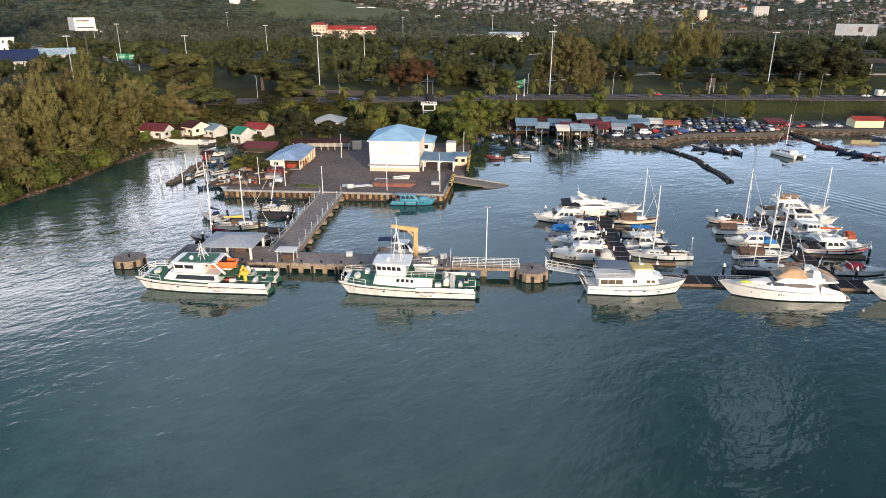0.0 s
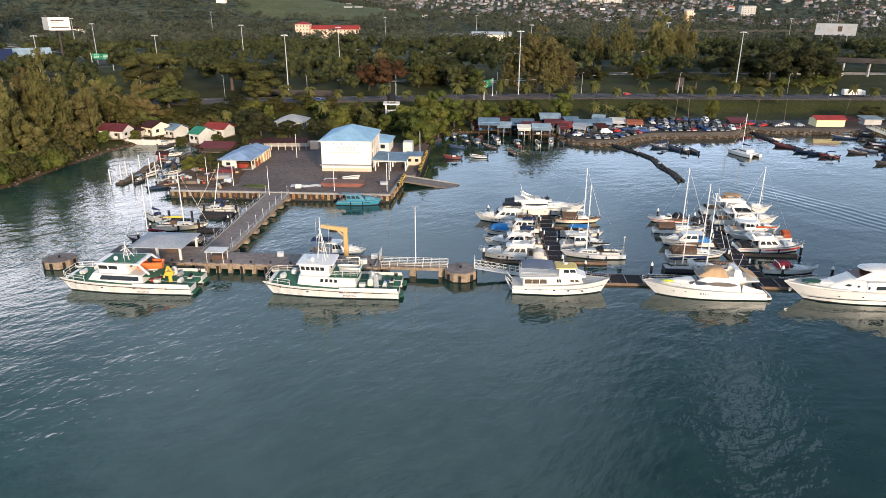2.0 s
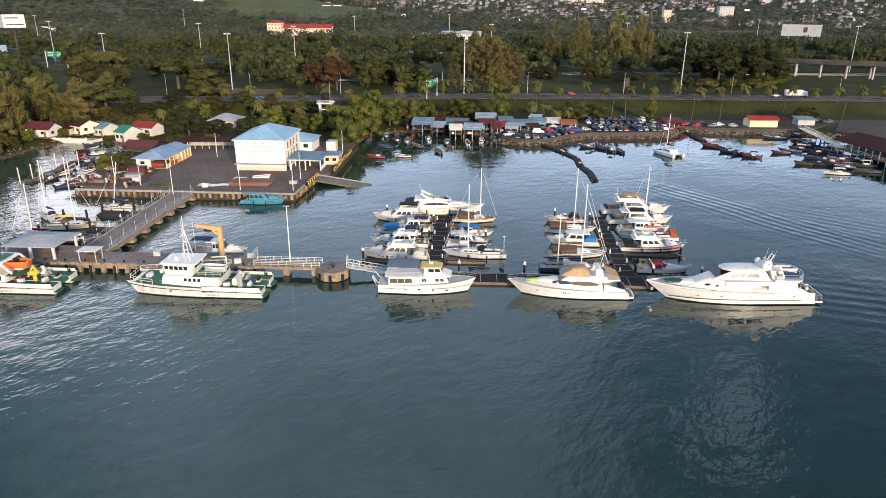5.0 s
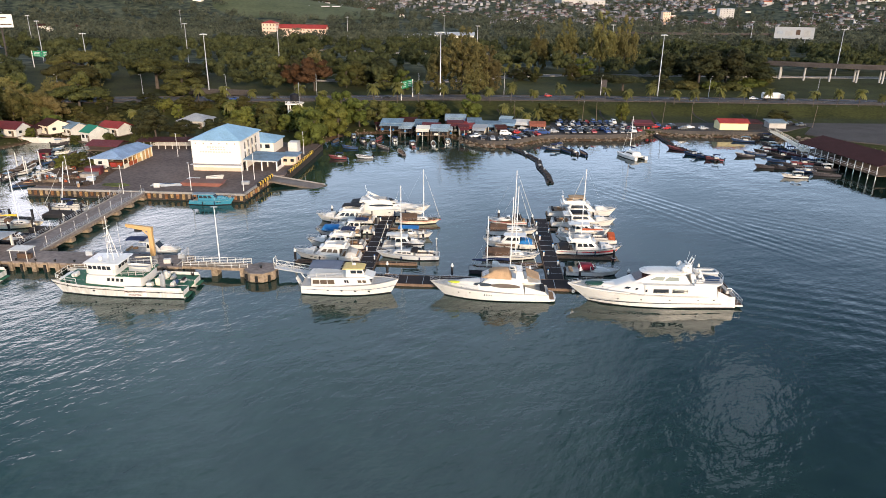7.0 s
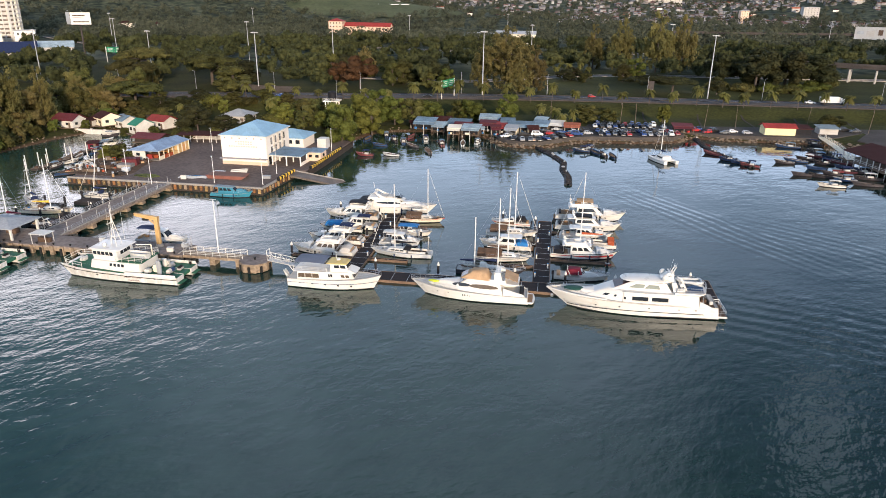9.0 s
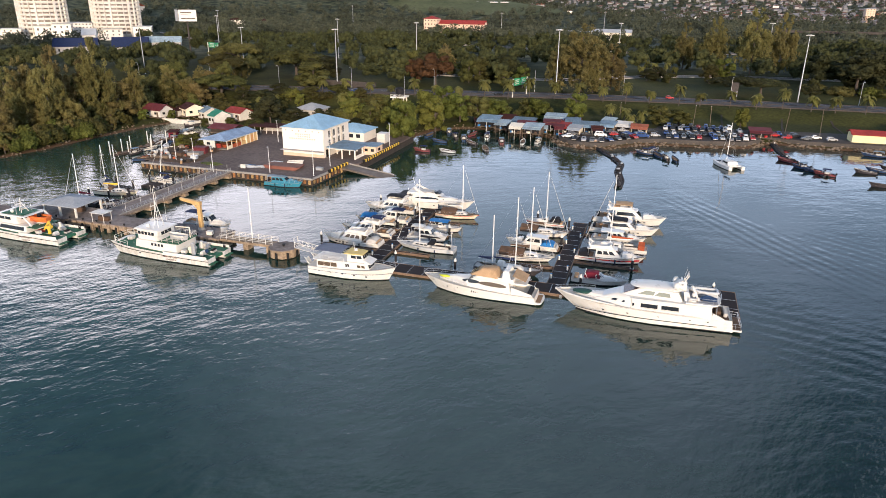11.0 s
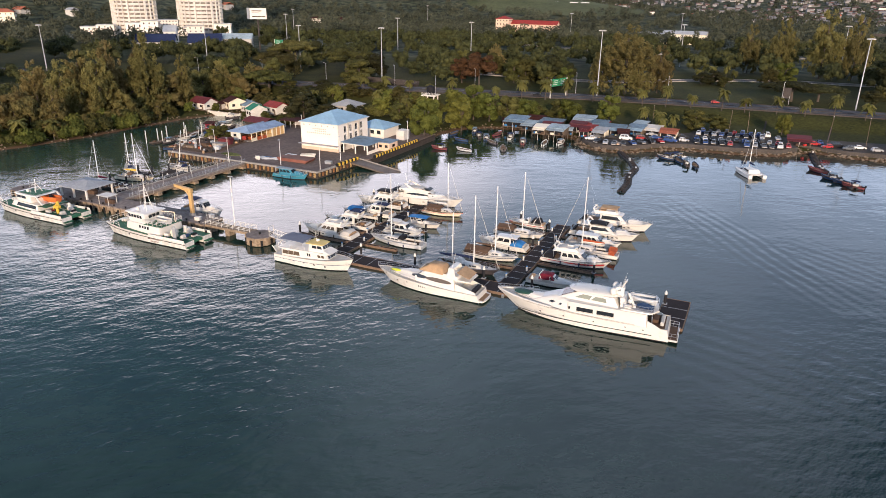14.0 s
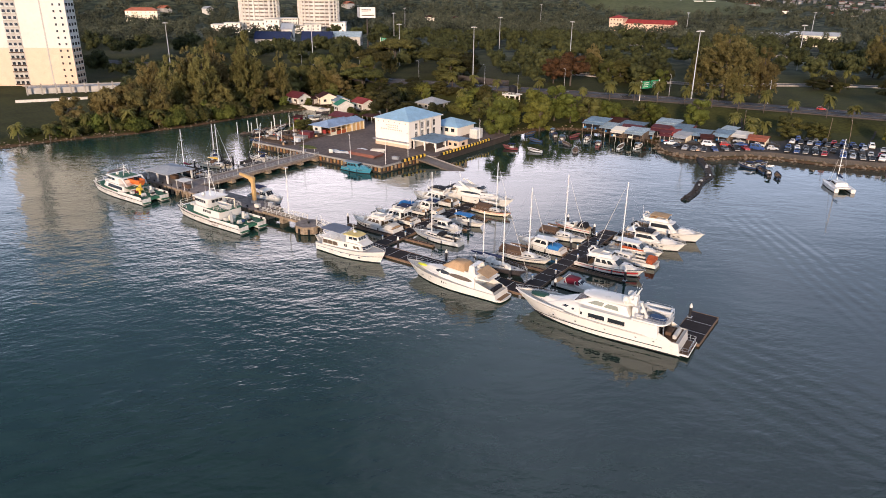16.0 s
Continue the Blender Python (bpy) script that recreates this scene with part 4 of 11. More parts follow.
class House:
    """A deckhouse with raked ends and rounded corners; panes are laid on its sides by fractions."""

    def __init__(self, x0, x1, w0, w1, z0, z1, rf=0.5, rb=0.15, tw=0.88, y0=0.0, crown=0.06):
        self.lo = [(x0, w0 / 2 + y0, z0), (x0, -w0 / 2 + y0, z0), (x1, -w1 / 2 + y0, z0), (x1, w1 / 2 + y0, z0)]
        self.hi = [(x0 + rb, w0 / 2 * tw + y0, z1), (x0 + rb, -w0 / 2 * tw + y0, z1), (x1 - rf, -w1 / 2 * tw + y0, z1), (x1 - rf, w1 / 2 * tw + y0, z1)]
        self.crown = crown
        self.c = Vector(((x0 + x1) / 2, y0, (z0 + z1) / 2))

    def ring(self, f, k=0.0):
        base = [Vector(a).lerp(Vector(b), f) for a, b in zip(self.lo, self.hi)]
        mid = sum(base, Vector()) / 4
        out = []
        for i in range(4):
            p, prev, nxt = base[i], base[i - 1], base[(i + 1) % 4]
            e = min(0.35, min((p - prev).length, (p - nxt).length) * 0.13)
            a, b = p + (prev - p).normalized() * e, p + (nxt - p).normalized() * e
            c = nxt + (p - nxt).normalized() * e
            for q in (a, (a + b) / 4 + p / 2, b, b.lerp(c, 0.2), b.lerp(c, 0.4), b.lerp(c, 0.6), b.lerp(c, 0.8)):
                out.append(tuple(q + (Vector((mid.x, mid.y, q.z)) - q) * k))
        return out

    def geo(self, slot=0):
        top = [(x, y, z + self.crown) for x, y, z in self.ring(1.0, 0.12)]
        return Geo().loft([self.ring(0), self.ring(0.25), self.ring(0.5), self.ring(0.75), self.ring(0.97), top], slot=slot)

    def oval(self, side, cx, cz, rx, rz, n=18, off=0.05):
        """A leaf-shaped pane on side 1 or 3."""
        i, j = side, (side + 1) % 4
        z0, z1 = self.lo[0][2], self.hi[0][2]
        ring = []
        for k in range(n):
            a = 2 * math.pi * k / n
            x, z = cx + rx * math.cos(a), cz + rz * math.sin(a) * (1 if math.sin(a) > 0 else 0.75)
            f = (z - z0) / (z1 - z0)
            p, q = Vector(self.lo[i]).lerp(Vector(self.hi[i]), f), Vector(self.lo[j]).lerp(Vector(self.hi[j]), f)
            t = (x - p.x) / (q.x - p.x)
            ring.append(p.lerp(q, t))
        s = 1 if ring[0].y > 0 else -1
        return Geo().loft([[(p.x, p.y - s * 0.03, p.z) for p in ring], [(p.x, p.y + s * off, p.z) for p in ring]])

    def pane(self, side, a, b, f0, f1, off=0.045, skew=0.0):
        """side: 0 stern, 1 starboard, 2 bow, 3 port."""
        i, j = side, (side + 1) % 4

        def at(t, f):
            p = Vector(self.lo[i]).lerp(Vector(self.lo[j]), t)
            q = Vector(self.hi[i]).lerp(Vector(self.hi[j]), t)
            return p.lerp(q, f)
        c = [at(a, f0), at(b, f0), at(b - skew, f1), at(a + skew, f1)]
        nrm = (c[1] - c[0]).cross(c[3] - c[0]).normalized()
        if nrm.dot((c[0] + c[2]) / 2 - self.c) < 0:
            nrm = -nrm
        return Geo().loft([[tuple(p - nrm * 0.02) for p in c], [tuple(p + nrm * off) for p in c]])

    def span(self, parent, xa, xb, za, zb, mats=None, name="window_pane", skew=0.0):
        """The same pane on both sides, by its places along the boat and its heights."""
        z0, z1 = self.lo[0][2], self.hi[0][2]
        f0, f1 = (za - z0) / (z1 - z0), (zb - z0) / (z1 - z0)
        f = (f0 + f1) / 2
        xs, xe = self.lo[0][0] + (self.hi[0][0] - self.lo[0][0]) * f, self.lo[2][0] + (self.hi[2][0] - self.lo[2][0]) * f
        ta, tb = (min(xa, xb) - xs) / (xe - xs), (max(xa, xb) - xs) / (xe - xs)
        part(name, self.pane(1, ta, tb, f0, f1, 0.045, skew), mats or GLASS, parent)
        part(name, self.pane(3, 1 - tb, 1 - ta, f0, f1, 0.045, skew), mats or GLASS, parent)

    def panes(self, parent, side, a, b, f0, f1, n=1, gap=0.02, mats=None, skew=0.0, name="window_pane"):
        w = (b - a) / n
        for k in range(n):
            part(name, self.pane(side, a + k * w + gap / 2, a + (k + 1) * w - gap / 2, f0, f1, 0.045, skew), mats or GLASS, parent)


def canopy_on_posts(parent, x0, x1, w, z0, z1, mats, name="bimini", sag=0.0, y0=0.0):
    g = Geo()
    rings = []
    for i in range(5):
        t = i / 4
        x = x0 + (x1 - x0) * t
        zz = z1 + 0.12 * math.sin(math.pi * t)
        rings.append([(x, -w / 2 + y0, zz - 0.1), (x, -w / 4 + y0, zz + 0.02), (x, y0, zz + 0.06), (x, w / 4 + y0, zz + 0.02), (x, w / 2 + y0, zz - 0.1),
                      (x, w / 2 + y0, zz - 0.17), (x, y0, zz - 0.03), (x, -w / 2 + y0, zz - 0.17)])
    part(name, g.loft(rings), mats, parent)
    for x in (x0 + 0.1, x1 - 0.1):
        part("hoop", Geo().path([(x, w * 0.47 + y0, z0), (x, w * 0.47 + y0, z1 - 0.18), (x, y0, z1 - 0.04), (x, -w * 0.47 + y0, z1 - 0.18), (x, -w * 0.47 + y0, z0)], 0.03), STEEL, parent)


def outboard(parent, x, y=0.0, z=0.6):
    g = Geo().box((x - 0.25, y, z + 0.35), (0.5, 0.42, 0.5), bev=0.1).box((x - 0.2, y, z - 0.35), (0.22, 0.16, 1.0), bev=0.04)
    part("outboard_motor", g, BLACK, parent)


def fenders(parent, sheer, ss, side, y0=0.0):
    for s in ss:
        x, b, z = sheer[int(s * (len(sheer) - 1))]
        part("fender", Geo().tube((x, side * (b + 0.12) + y0, 0.25), (x, side * (b + 0.12) + y0, z - 0.2), 0.13, n=7), RUBBER if random.random() < 0.4 else NAVY, parent)


def start_boat(name, label, category, m, L, B, zs, zb, hull_mat=None, deck_mat=None, group="moored boats", drop=0.08, rail=None, **kw):
    b = thing(name, label, category, m, group)
    g, sheer = hull(L, B, zs, zb, **kw)
    part("hull", g, [hull_mat or WHITE, ANTIFOUL], b, smooth=35)
    part("deck", deck(sheer, drop), deck_mat or LIGHT_DECK, b)
    part("rub_rail", gunwale(sheer, 0.05), rail or random.choice((hull_mat or WHITE, GREY_WALL, RUBBER)), b)
    return b, sheer


def cruiser(m, L, B, label, fly=True, top=None, top_mat=None, hull_mat=None, stripe=None, hard=False, cover=None, cab_mat=None, arch=True, win=None, name="motor_cruiser", cat="motor boat", zs=1.1, zb=1.75,
            cab=(-0.22, 0.2), cab_h=1.15, open_aft=True):
    """Planing cruiser: raised trunk forward, deckhouse, optional flybridge, arch and canopy."""
    cm = cab_mat or WHITE
    b, sh = start_boat(name, label, cat, m, L, B, zs, zb, hull_mat, rev=0.5)
    trunk = House(L * cab[1] - 0.4, L * 0.40, B * 0.74, B * 0.26, zb * 0.80, zb + 0.42, L * 0.10, 0.0, 0.72)
    part("foredeck_trunk", trunk.geo(), cm, b, smooth=40)
    part("hatch", Geo().box((L * 0.27, 0, zb + 0.45), (0.6, 0.6, 0.08), bev=0.03), GLASS, b)
    z1 = zs + 0.1 + cab_h + 0.35
    h = House(L * cab[0], L * cab[1], B * 0.86, B * 0.72, zs - 0.05, z1, L * 0.13, 0.1, 0.82)
    house = part("deckhouse", h.geo(), cm, b, smooth=40)
    n = 3 if L > 11 else 2
    if L > 14.5:
        n = 1
    h.panes(house, 1, 0.06, 0.84, 0.46, 0.88, n, 0.03, win, 0.03)
    h.panes(house, 3, 0.16, 0.94, 0.46, 0.88, n, 0.03, win, 0.03)
    for s in (1, -1):
        for k in range(2 if L < 12 else 4):
            i = 9 + k if L < 12 else 7 + k
            x, bb, z = sh[i]
            part("porthole", Geo().box((x, s * (bb * 0.97), z * 0.62), (0.5, 0.14, 0.17), bev=0.05), GLASS, b)
    h.panes(house, 2, 0.08, 0.92, 0.42, 0.92, 3, 0.03, win)
    if open_aft:
        h.panes(house, 0, 0.12, 0.88, 0.12, 0.88, 2, 0.05, win, name="saloon_door")
    roof = House(L * cab[0] - 0.12 * L, L * cab[1] - L * 0.10, B * 0.84, B * 0.62, z1 + 0.05, z1 + 0.16, 0.2, 0.05, 0.97, crown=0.03)
    part("hardtop", roof.geo(), cm, b, smooth=40)
    for s in (1, -1):
        # grey line painted along the hull side as a shadow
        part("side_deck_line", Geo().path([(x, s * (bb + 0.02), z - 0.30) for x, bb, z in sh[:-2]], 0.03), GREY_WALL, b)
        part("hardtop_strut", Geo().tube((L * cab[0] - 0.1 * L, s * B * 0.36, zs - 0.05), (L * cab[0] - 0.1 * L, s * B * 0.38, z1 + 0.06), 0.05), STEEL, b)
    zt = z1 + 0.2
    if fly:
        f = House(L * cab[0] - 0.08 * L, L * cab[1] - L * 0.15, B * 0.74, B * 0.5, zt, zt + 0.62, L * 0.05, 0.0, 0.94, crown=-0.3)
        part("flybridge", f.geo(), cm, b, smooth=40)
        part("flybridge_seat", Geo().box((L * cab[0] + 0.02 * L, 0, zt + 0.48), (L * 0.09, B * 0.5, 0.35), bev=0.08), TAN_CLOTH if random.random() < 0.4 else LIGHT_DECK, b)
        part("helm_console", Geo().box((L * (cab[1] - 0.2), 0, zt + 0.6), (0.5, B * 0.3, 0.45), bev=0.08), cm, b)
        part("windscreen", Geo().box((L * (cab[1] - 0.175), 0, zt + 0.78), (0.05, B * 0.42, 0.35), bev=0.02), GLASS, b)
    # cockpit aft: dark sole panel painting a shaded recess, bench and table
    part("cockpit_sole", Geo().box((-L * 0.36, 0, zs - 0.04), (L * 0.22, B * 0.70, 0.05)), TEAK if L > 12 else GREY_WALL, b)
    part("cockpit_bench", Geo().box((-L * 0.455, 0, zs + 0.18), (0.55, B * 0.62, 0.42), bev=0.08), random.choice((BLACK, TAN_CLOTH, LIGHT_DECK)), b)
    if L > 10.5:
        part("cockpit_table", Geo().box((-L * 0.36, B * 0.1, zs + 0.2), (0.8, 0.7, 0.4), bev=0.05), TEAK, b)
    if arch:
        xa = L * cab[0] - (0.06 * L if fly else 0.0)
        g = Geo()
        for s in (1, -1):
            g.loft([[(xa, s * B * 0.40, zt - 0.1), (xa + 0.5, s * B * 0.40, zt - 0.1), (xa + 0.5, s * B * 0.36, zt - 0.1), (xa, s * B * 0.36, zt - 0.1)],
                    [(xa - 0.7, s * B * 0.33, zt + 1.0), (xa - 0.35, s * B * 0.33, zt + 1.0), (xa - 0.35, s * B * 0.29, zt + 1.0), (xa - 0.7, s * B * 0.29, zt + 1.0)]])
        g.box((xa - 0.52, 0, zt + 1.05), (0.4, B * 0.68, 0.12), bev=0.03)
        part("radar_arch", g, cm, b)
        part("radar_dome", Geo().ball((xa - 0.5, 0.25, zt + 1.3), (0.27, 0.27, 0.2)), WHITE, b, smooth=50)
        part("aerial", Geo().tube((xa - 0.5, -B * 0.28, zt + 1.1), (xa - 0.8, -B * 0.28, zt + 3.2), 0.025), ALLOY, b)
    if top:
        canopy_on_posts(b, L * top[0], L * top[1], B * 0.72, zt + (0.5 if fly else -0.9), zt + (1.35 if fly else 0.35), top_mat or NAVY)
    if cover:
        x0, x1, cmats = cover
        g = Geo()
        rings = []
        for i in range(5):
            t = i / 4
            x = L * (x0 + (x1 - x0) * t)
            wv = B * 0.46
            zz = zs + 0.1 + 0.75 * math.sin(math.pi * (0.15 + 0.7 * t))
            rings.append([(x, -wv, zs), (x, -wv * 0.7, zz), (x, 0, zz + 0.15), (x, wv * 0.7, zz), (x, wv, zs)])
        part("cockpit_cover", g.loft(rings, closed=False, caps=False).loft([[(x, y, z - 0.03) for x, y, z in r] for r in rings], closed=False, caps=False), cmats, b)
    if stripe:
        for s in (1, -1):
            pts = [(x, s * (bb * 0.985 + 0.015), z * 0.74) for x, bb, z in sh[:-2]]
            low = [(x, s * (bb * 0.965 + 0.015), z * 0.52) for x, bb, z in sh[:-2]]
            g = Geo()
            for p, q, r, t in zip(pts, pts[1:], low[1:], low):
                g.add([p, q, r, t], [(0, 1, 2, 3)])
            part("hull_stripe", g, stripe, b)
    part("bow_rail", pulpit(sh, 0.55, 1.0), STEEL, b)
    part("swim_platform", Geo().box((-L / 2 - 0.35, 0, 0.3), (0.8, B * 0.72, 0.1), bev=0.04), TEAK, b)
    fenders(b, sh, (0.3, 0.5), 1)
    fenders(b, sh, (0.25, 0.55), -1)
    part("anchor", Geo().box((L / 2 - 0.1, 0, zb + 0.02), (0.6, 0.14, 0.14), bev=0.03), STEEL, b)
    return b


def rig(parent, x, zdeck, ztop, sh, boom=0.36, L=11.0, cover=NAVY, lean=0.0, shroud=True, spreaders=2, heading_aft=True):
    """Mast, boom with its furled sail, spreaders and stays."""
    g = Geo().tube((x, 0, zdeck), (x - lean, 0, ztop), 0.12, 0.085, n=8)
    mast = part("mast", g, ALLOY, parent)
    for k in range(spreaders):
        f = (k + 1) / (spreaders + 0.8)
        z = zdeck + (ztop - zdeck) * f
        part("spreader", Geo().tube((x - lean * f, -0.75 + 0.12 * k, z), (x - lean * f, 0.75 - 0.12 * k, z), 0.04), ALLOY, mast)
    if boom:
        bz = zdeck + 1.3
        part("boom", Geo().tube((x - 0.15, 0, bz), (x - boom * L, 0, bz - 0.05), 0.07), ALLOY, parent)
        rings = []
        for i in range(5):
            t = i / 4
            r = 0.24 * (1 - 0.6 * t)
            rings.append([(x - 0.2 - (boom * L - 0.3) * t, r * math.cos(a), bz + 0.12 + r * 1.3 * math.sin(a)) for a in [k * math.pi / 3 for k in range(6)]])
        part("sail_cover", Geo().loft(rings), cover, parent, smooth=50)
    if shroud:
        bow, st = sh[-1], sh[0]
        part("forestay", Geo().tube((x - lean, 0, ztop), (bow[0] - 0.1, 0, bow[2]), 0.009, n=4), STEEL, parent)
        part("backstay", Geo().tube((x - lean, 0, ztop), (st[0] + 0.1, 0, st[2]), 0.009, n=4), STEEL, parent)
        i = min(range(len(sh)), key=lambda k: abs(sh[k][0] - x))
        for s in (1, -1):
            part("shroud", Geo().tube((x - lean, 0, ztop), (sh[i][0] - 0.1, s * sh[i][1], sh[i][2]), 0.009, n=4), STEEL, parent)
        # furled headsail
        p, q = Vector((bow[0] - 0.2, 0, bow[2] + 0.3)), Vector((x - lean, 0, ztop))
        part("furled_headsail", Geo().tube(p, p.lerp(q, 0.9), 0.05, 0.02, n=6), WORN_WHITE, parent)


def sailboat(m, L, B, label, ztop, mast_at=0.08, hull_mat=None, cover=NAVY, tent=None, dodger=NAVY, lean=0.0, stripe=None, gantry=False, name="sailing_yacht", mizzen=None, deck_mat=None):
    b, sh = start_boat(name, label, "sailing boat", m, L, B, 0.95, 1.3, hull_mat, deck_mat, stern=0.72, full=0.42, rake=0.10, power=1.7)
    c = House(-L * 0.10, L * 0.24, B * 0.58, B * 0.34, 0.95, 1.62, 0.7, 0.1, 0.84)
    cr = part("coachroof", c.geo(), WHITE if hull_mat is None else WORN_WHITE, b, smooth=40)
    c.panes(cr, 1, 0.1, 0.85, 0.35, 0.75, 3, 0.06)
    c.panes(cr, 3, 0.15, 0.9, 0.35, 0.75, 3, 0.06)
    part("cockpit_well", Geo().box((-L * 0.28, 0, 0.93), (L * 0.24, B * 0.42, 0.1)), BROWN_CLOTH, b)
    for s in (1, -1):
        part("cockpit_coaming", Geo().box((-L * 0.27, s * B * 0.26, 1.12), (L * 0.28, 0.12, 0.42), bev=0.04), WORN_WHITE, b)
    part("deck_hatch", Geo().box((L * 0.30, 0, 1.28), (0.55, 0.55, 0.07), bev=0.02), GLASS, b)
    part("coiled_line", Geo().ball((-L * 0.42, B * 0.2, 1.08), (0.35, 0.3, 0.16)), random.choice((BLACK, BLUE_CLOTH, BROWN_CLOTH)), b)
    part("life_raft", Geo().box((L * 0.02, -B * 0.22, 1.45), (0.8, 0.5, 0.3), bev=0.08), WORN_WHITE, b)
    part("tiller_wheel", Geo().box((-L * 0.34, 0, 1.4), (0.08, 0.8, 0.8), bev=0.2), STEEL, b)
    rig(b, L * mast_at, 1.5, ztop, sh, 0.36, L, cover, lean)
    if mizzen:
        rig(b, L * mizzen[0], 1.2, mizzen[1], sh, 0.22, L, cover, lean, shroud=False, spreaders=1)
    if dodger:
        h = House(-L * 0.16, -L * 0.04, B * 0.6, B * 0.5, 1.5, 2.15, 0.5, 0.0, 0.82, crown=0.08)
        part("spray_hood", h.geo(), dodger, b, smooth=50)
    if tent:
        x0, x1, tm = tent
        rings = []
        for i in range(5):
            t = i / 4
            x = L * (x0 + (x1 - x0) * t)
            k = 1.0 - 0.25 * t
            rings.append([(x, -B * 0.47 * k, 1.05), (x, -B * 0.40 * k, 1.9), (x, 0, 2.45), (x, B * 0.40 * k, 1.9), (x, B * 0.47 * k, 1.05)])
        part("boom_tent", Geo().loft(rings, closed=False, caps=True), tm, b)
    if gantry:
        g = Geo()
        for s in (1, -1):
            g.tube((-L * 0.47, s * B * 0.3, 1.0), (-L * 0.47, s * B * 0.28, 2.9), 0.035)
        g.tube((-L * 0.47, -B * 0.28, 2.9), (-L * 0.47, B * 0.28, 2.9), 0.035)
        part("gantry", g, STEEL, b)
        part("radar_pole", Geo().tube((-L * 0.46, B * 0.22, 1.0), (-L * 0.46, B * 0.22, 4.6), 0.05).ball((-L * 0.46, B * 0.22, 4.7), (0.25, 0.25, 0.15)), WHITE, b)
        part("solar_panel", Geo().box((-L * 0.44, 0, 2.95), (1.0, B * 0.5, 0.05)), GLASS, b)
    if stripe:
        g = Geo()
        for s in (1, -1):
            g.path([(x, s * (bb + 0.01), z - 0.22) for x, bb, z in sh], 0.05)
        part("cove_stripe", g, stripe, b)
    part("bow_rail", pulpit(sh, 0.8, 1.0, 0.65), STEEL, b)
    part("guard_rail", pulpit(sh, 0.08, 0.8, 0.6, 0.015), STEEL, b)
    fenders(b, sh, (0.3, 0.55), 1)
    return b


def speedboat(m, L, B, label, cover_mat=MAROON, hull_mat=None, cover=(-0.28, 0.02), stripe=None, motor=True, name="speedboat", awning=None):
    b, sh = start_boat(name, label, "motor boat", m, L, B, 0.85, 1.25, hull_mat)
    h = House(-L * 0.05, L * 0.34, B * 0.66, B * 0.24, 0.9, 1.5, L * 0.16, 0.0, 0.72)
    part("cuddy_deck", h.geo(), hull_mat or WHITE, b, smooth=40)
    w = House(-L * 0.08, L * 0.09, B * 0.74, B * 0.5, 1.2, 1.95, L * 0.09, 0.05, 0.85)
    ws = part("windscreen_frame", w.geo(), WHITE, b, smooth=40)
    w.panes(ws, 2, 0.04, 0.96, 0.3, 0.9, 2)
    w.panes(ws, 1, 0.1, 0.9, 0.4, 0.9, 1)
    w.panes(ws, 3, 0.1, 0.9, 0.4, 0.9, 1)
    part("cockpit_sole", Geo().box((-L * 0.28, 0, 0.82), (L * 0.34, B * 0.7, 0.08)), LIGHT_DECK, b)
    part("stern_bench", Geo().box((-L * 0.42, 0, 1.0), (L * 0.07, B * 0.7, 0.4), bev=0.08), TAN_CLOTH, b)
    if cover_mat:
        k = House(L * cover[0], L * cover[1], B * 0.8, B * 0.66, 1.25, 2.15, 0.5, 0.4, 0.8, crown=0.1)
        part("canopy", k.geo(), cover_mat, b, smooth=50)
    if awning:
        canopy_on_posts(b, L * awning[0], L * awning[1], B * 0.9, 0.9, 2.5, awning[2], "awning")
    part("arch", Geo().tube((-L * 0.2, B * 0.42, 1.0), (-L * 0.26, B * 0.36, 2.2), 0.07).tube((-L * 0.2, -B * 0.42, 1.0), (-L * 0.26, -B * 0.36, 2.2), 0.07).tube((-L * 0.26, B * 0.36, 2.2), (-L * 0.26, -B * 0.36, 2.2), 0.07), WHITE, b)
    if stripe:
        g = Geo()
        for s in (1, -1):
            g.path([(x, s * (bb * 0.99 + 0.01), z * 0.7) for x, bb, z in sh[:-1]], 0.06)
        part("hull_stripe", g, stripe, b)
    if motor:
        outboard(b, -L / 2, 0.4)
        outboard(b, -L / 2, -0.4)
    part("bow_rail", pulpit(sh, 0.6, 1.0, 0.45), STEEL, b)
    part("life_ring", Geo().path([(L * 0.12 + 0.3 * math.cos(a), -B * 0.47, 0.95 + 0.3 * math.sin(a)) for a in [k * math.pi / 5 for k in range(11)]], 0.06), WHITE, b)
    return b


def lettering(text, size, mats, parent, m, name="lettering"):
    c = bpy.data.curves.new(name, "FONT")
    c.body, c.size, c.align_x, c.extrude = text, size, "CENTER", 0.01
    c.materials.append(mats)
    ob = new(name, c)
    ob.parent = parent
    ob.matrix_basis = m
    return ob


LETTER = mat("faded_brown_lettering", (0.14, 0.07, 0.06), 0.7, 0, 0.2)


STREAKED = mat("streaked_white_hull_paint", (0.62, 0.59, 0.52), 0.45, 0, 0.28, 0.5, 2.2, 0.05, col2=(0.74, 0.73, 0.70), stretch=(1, 1, 0.15))


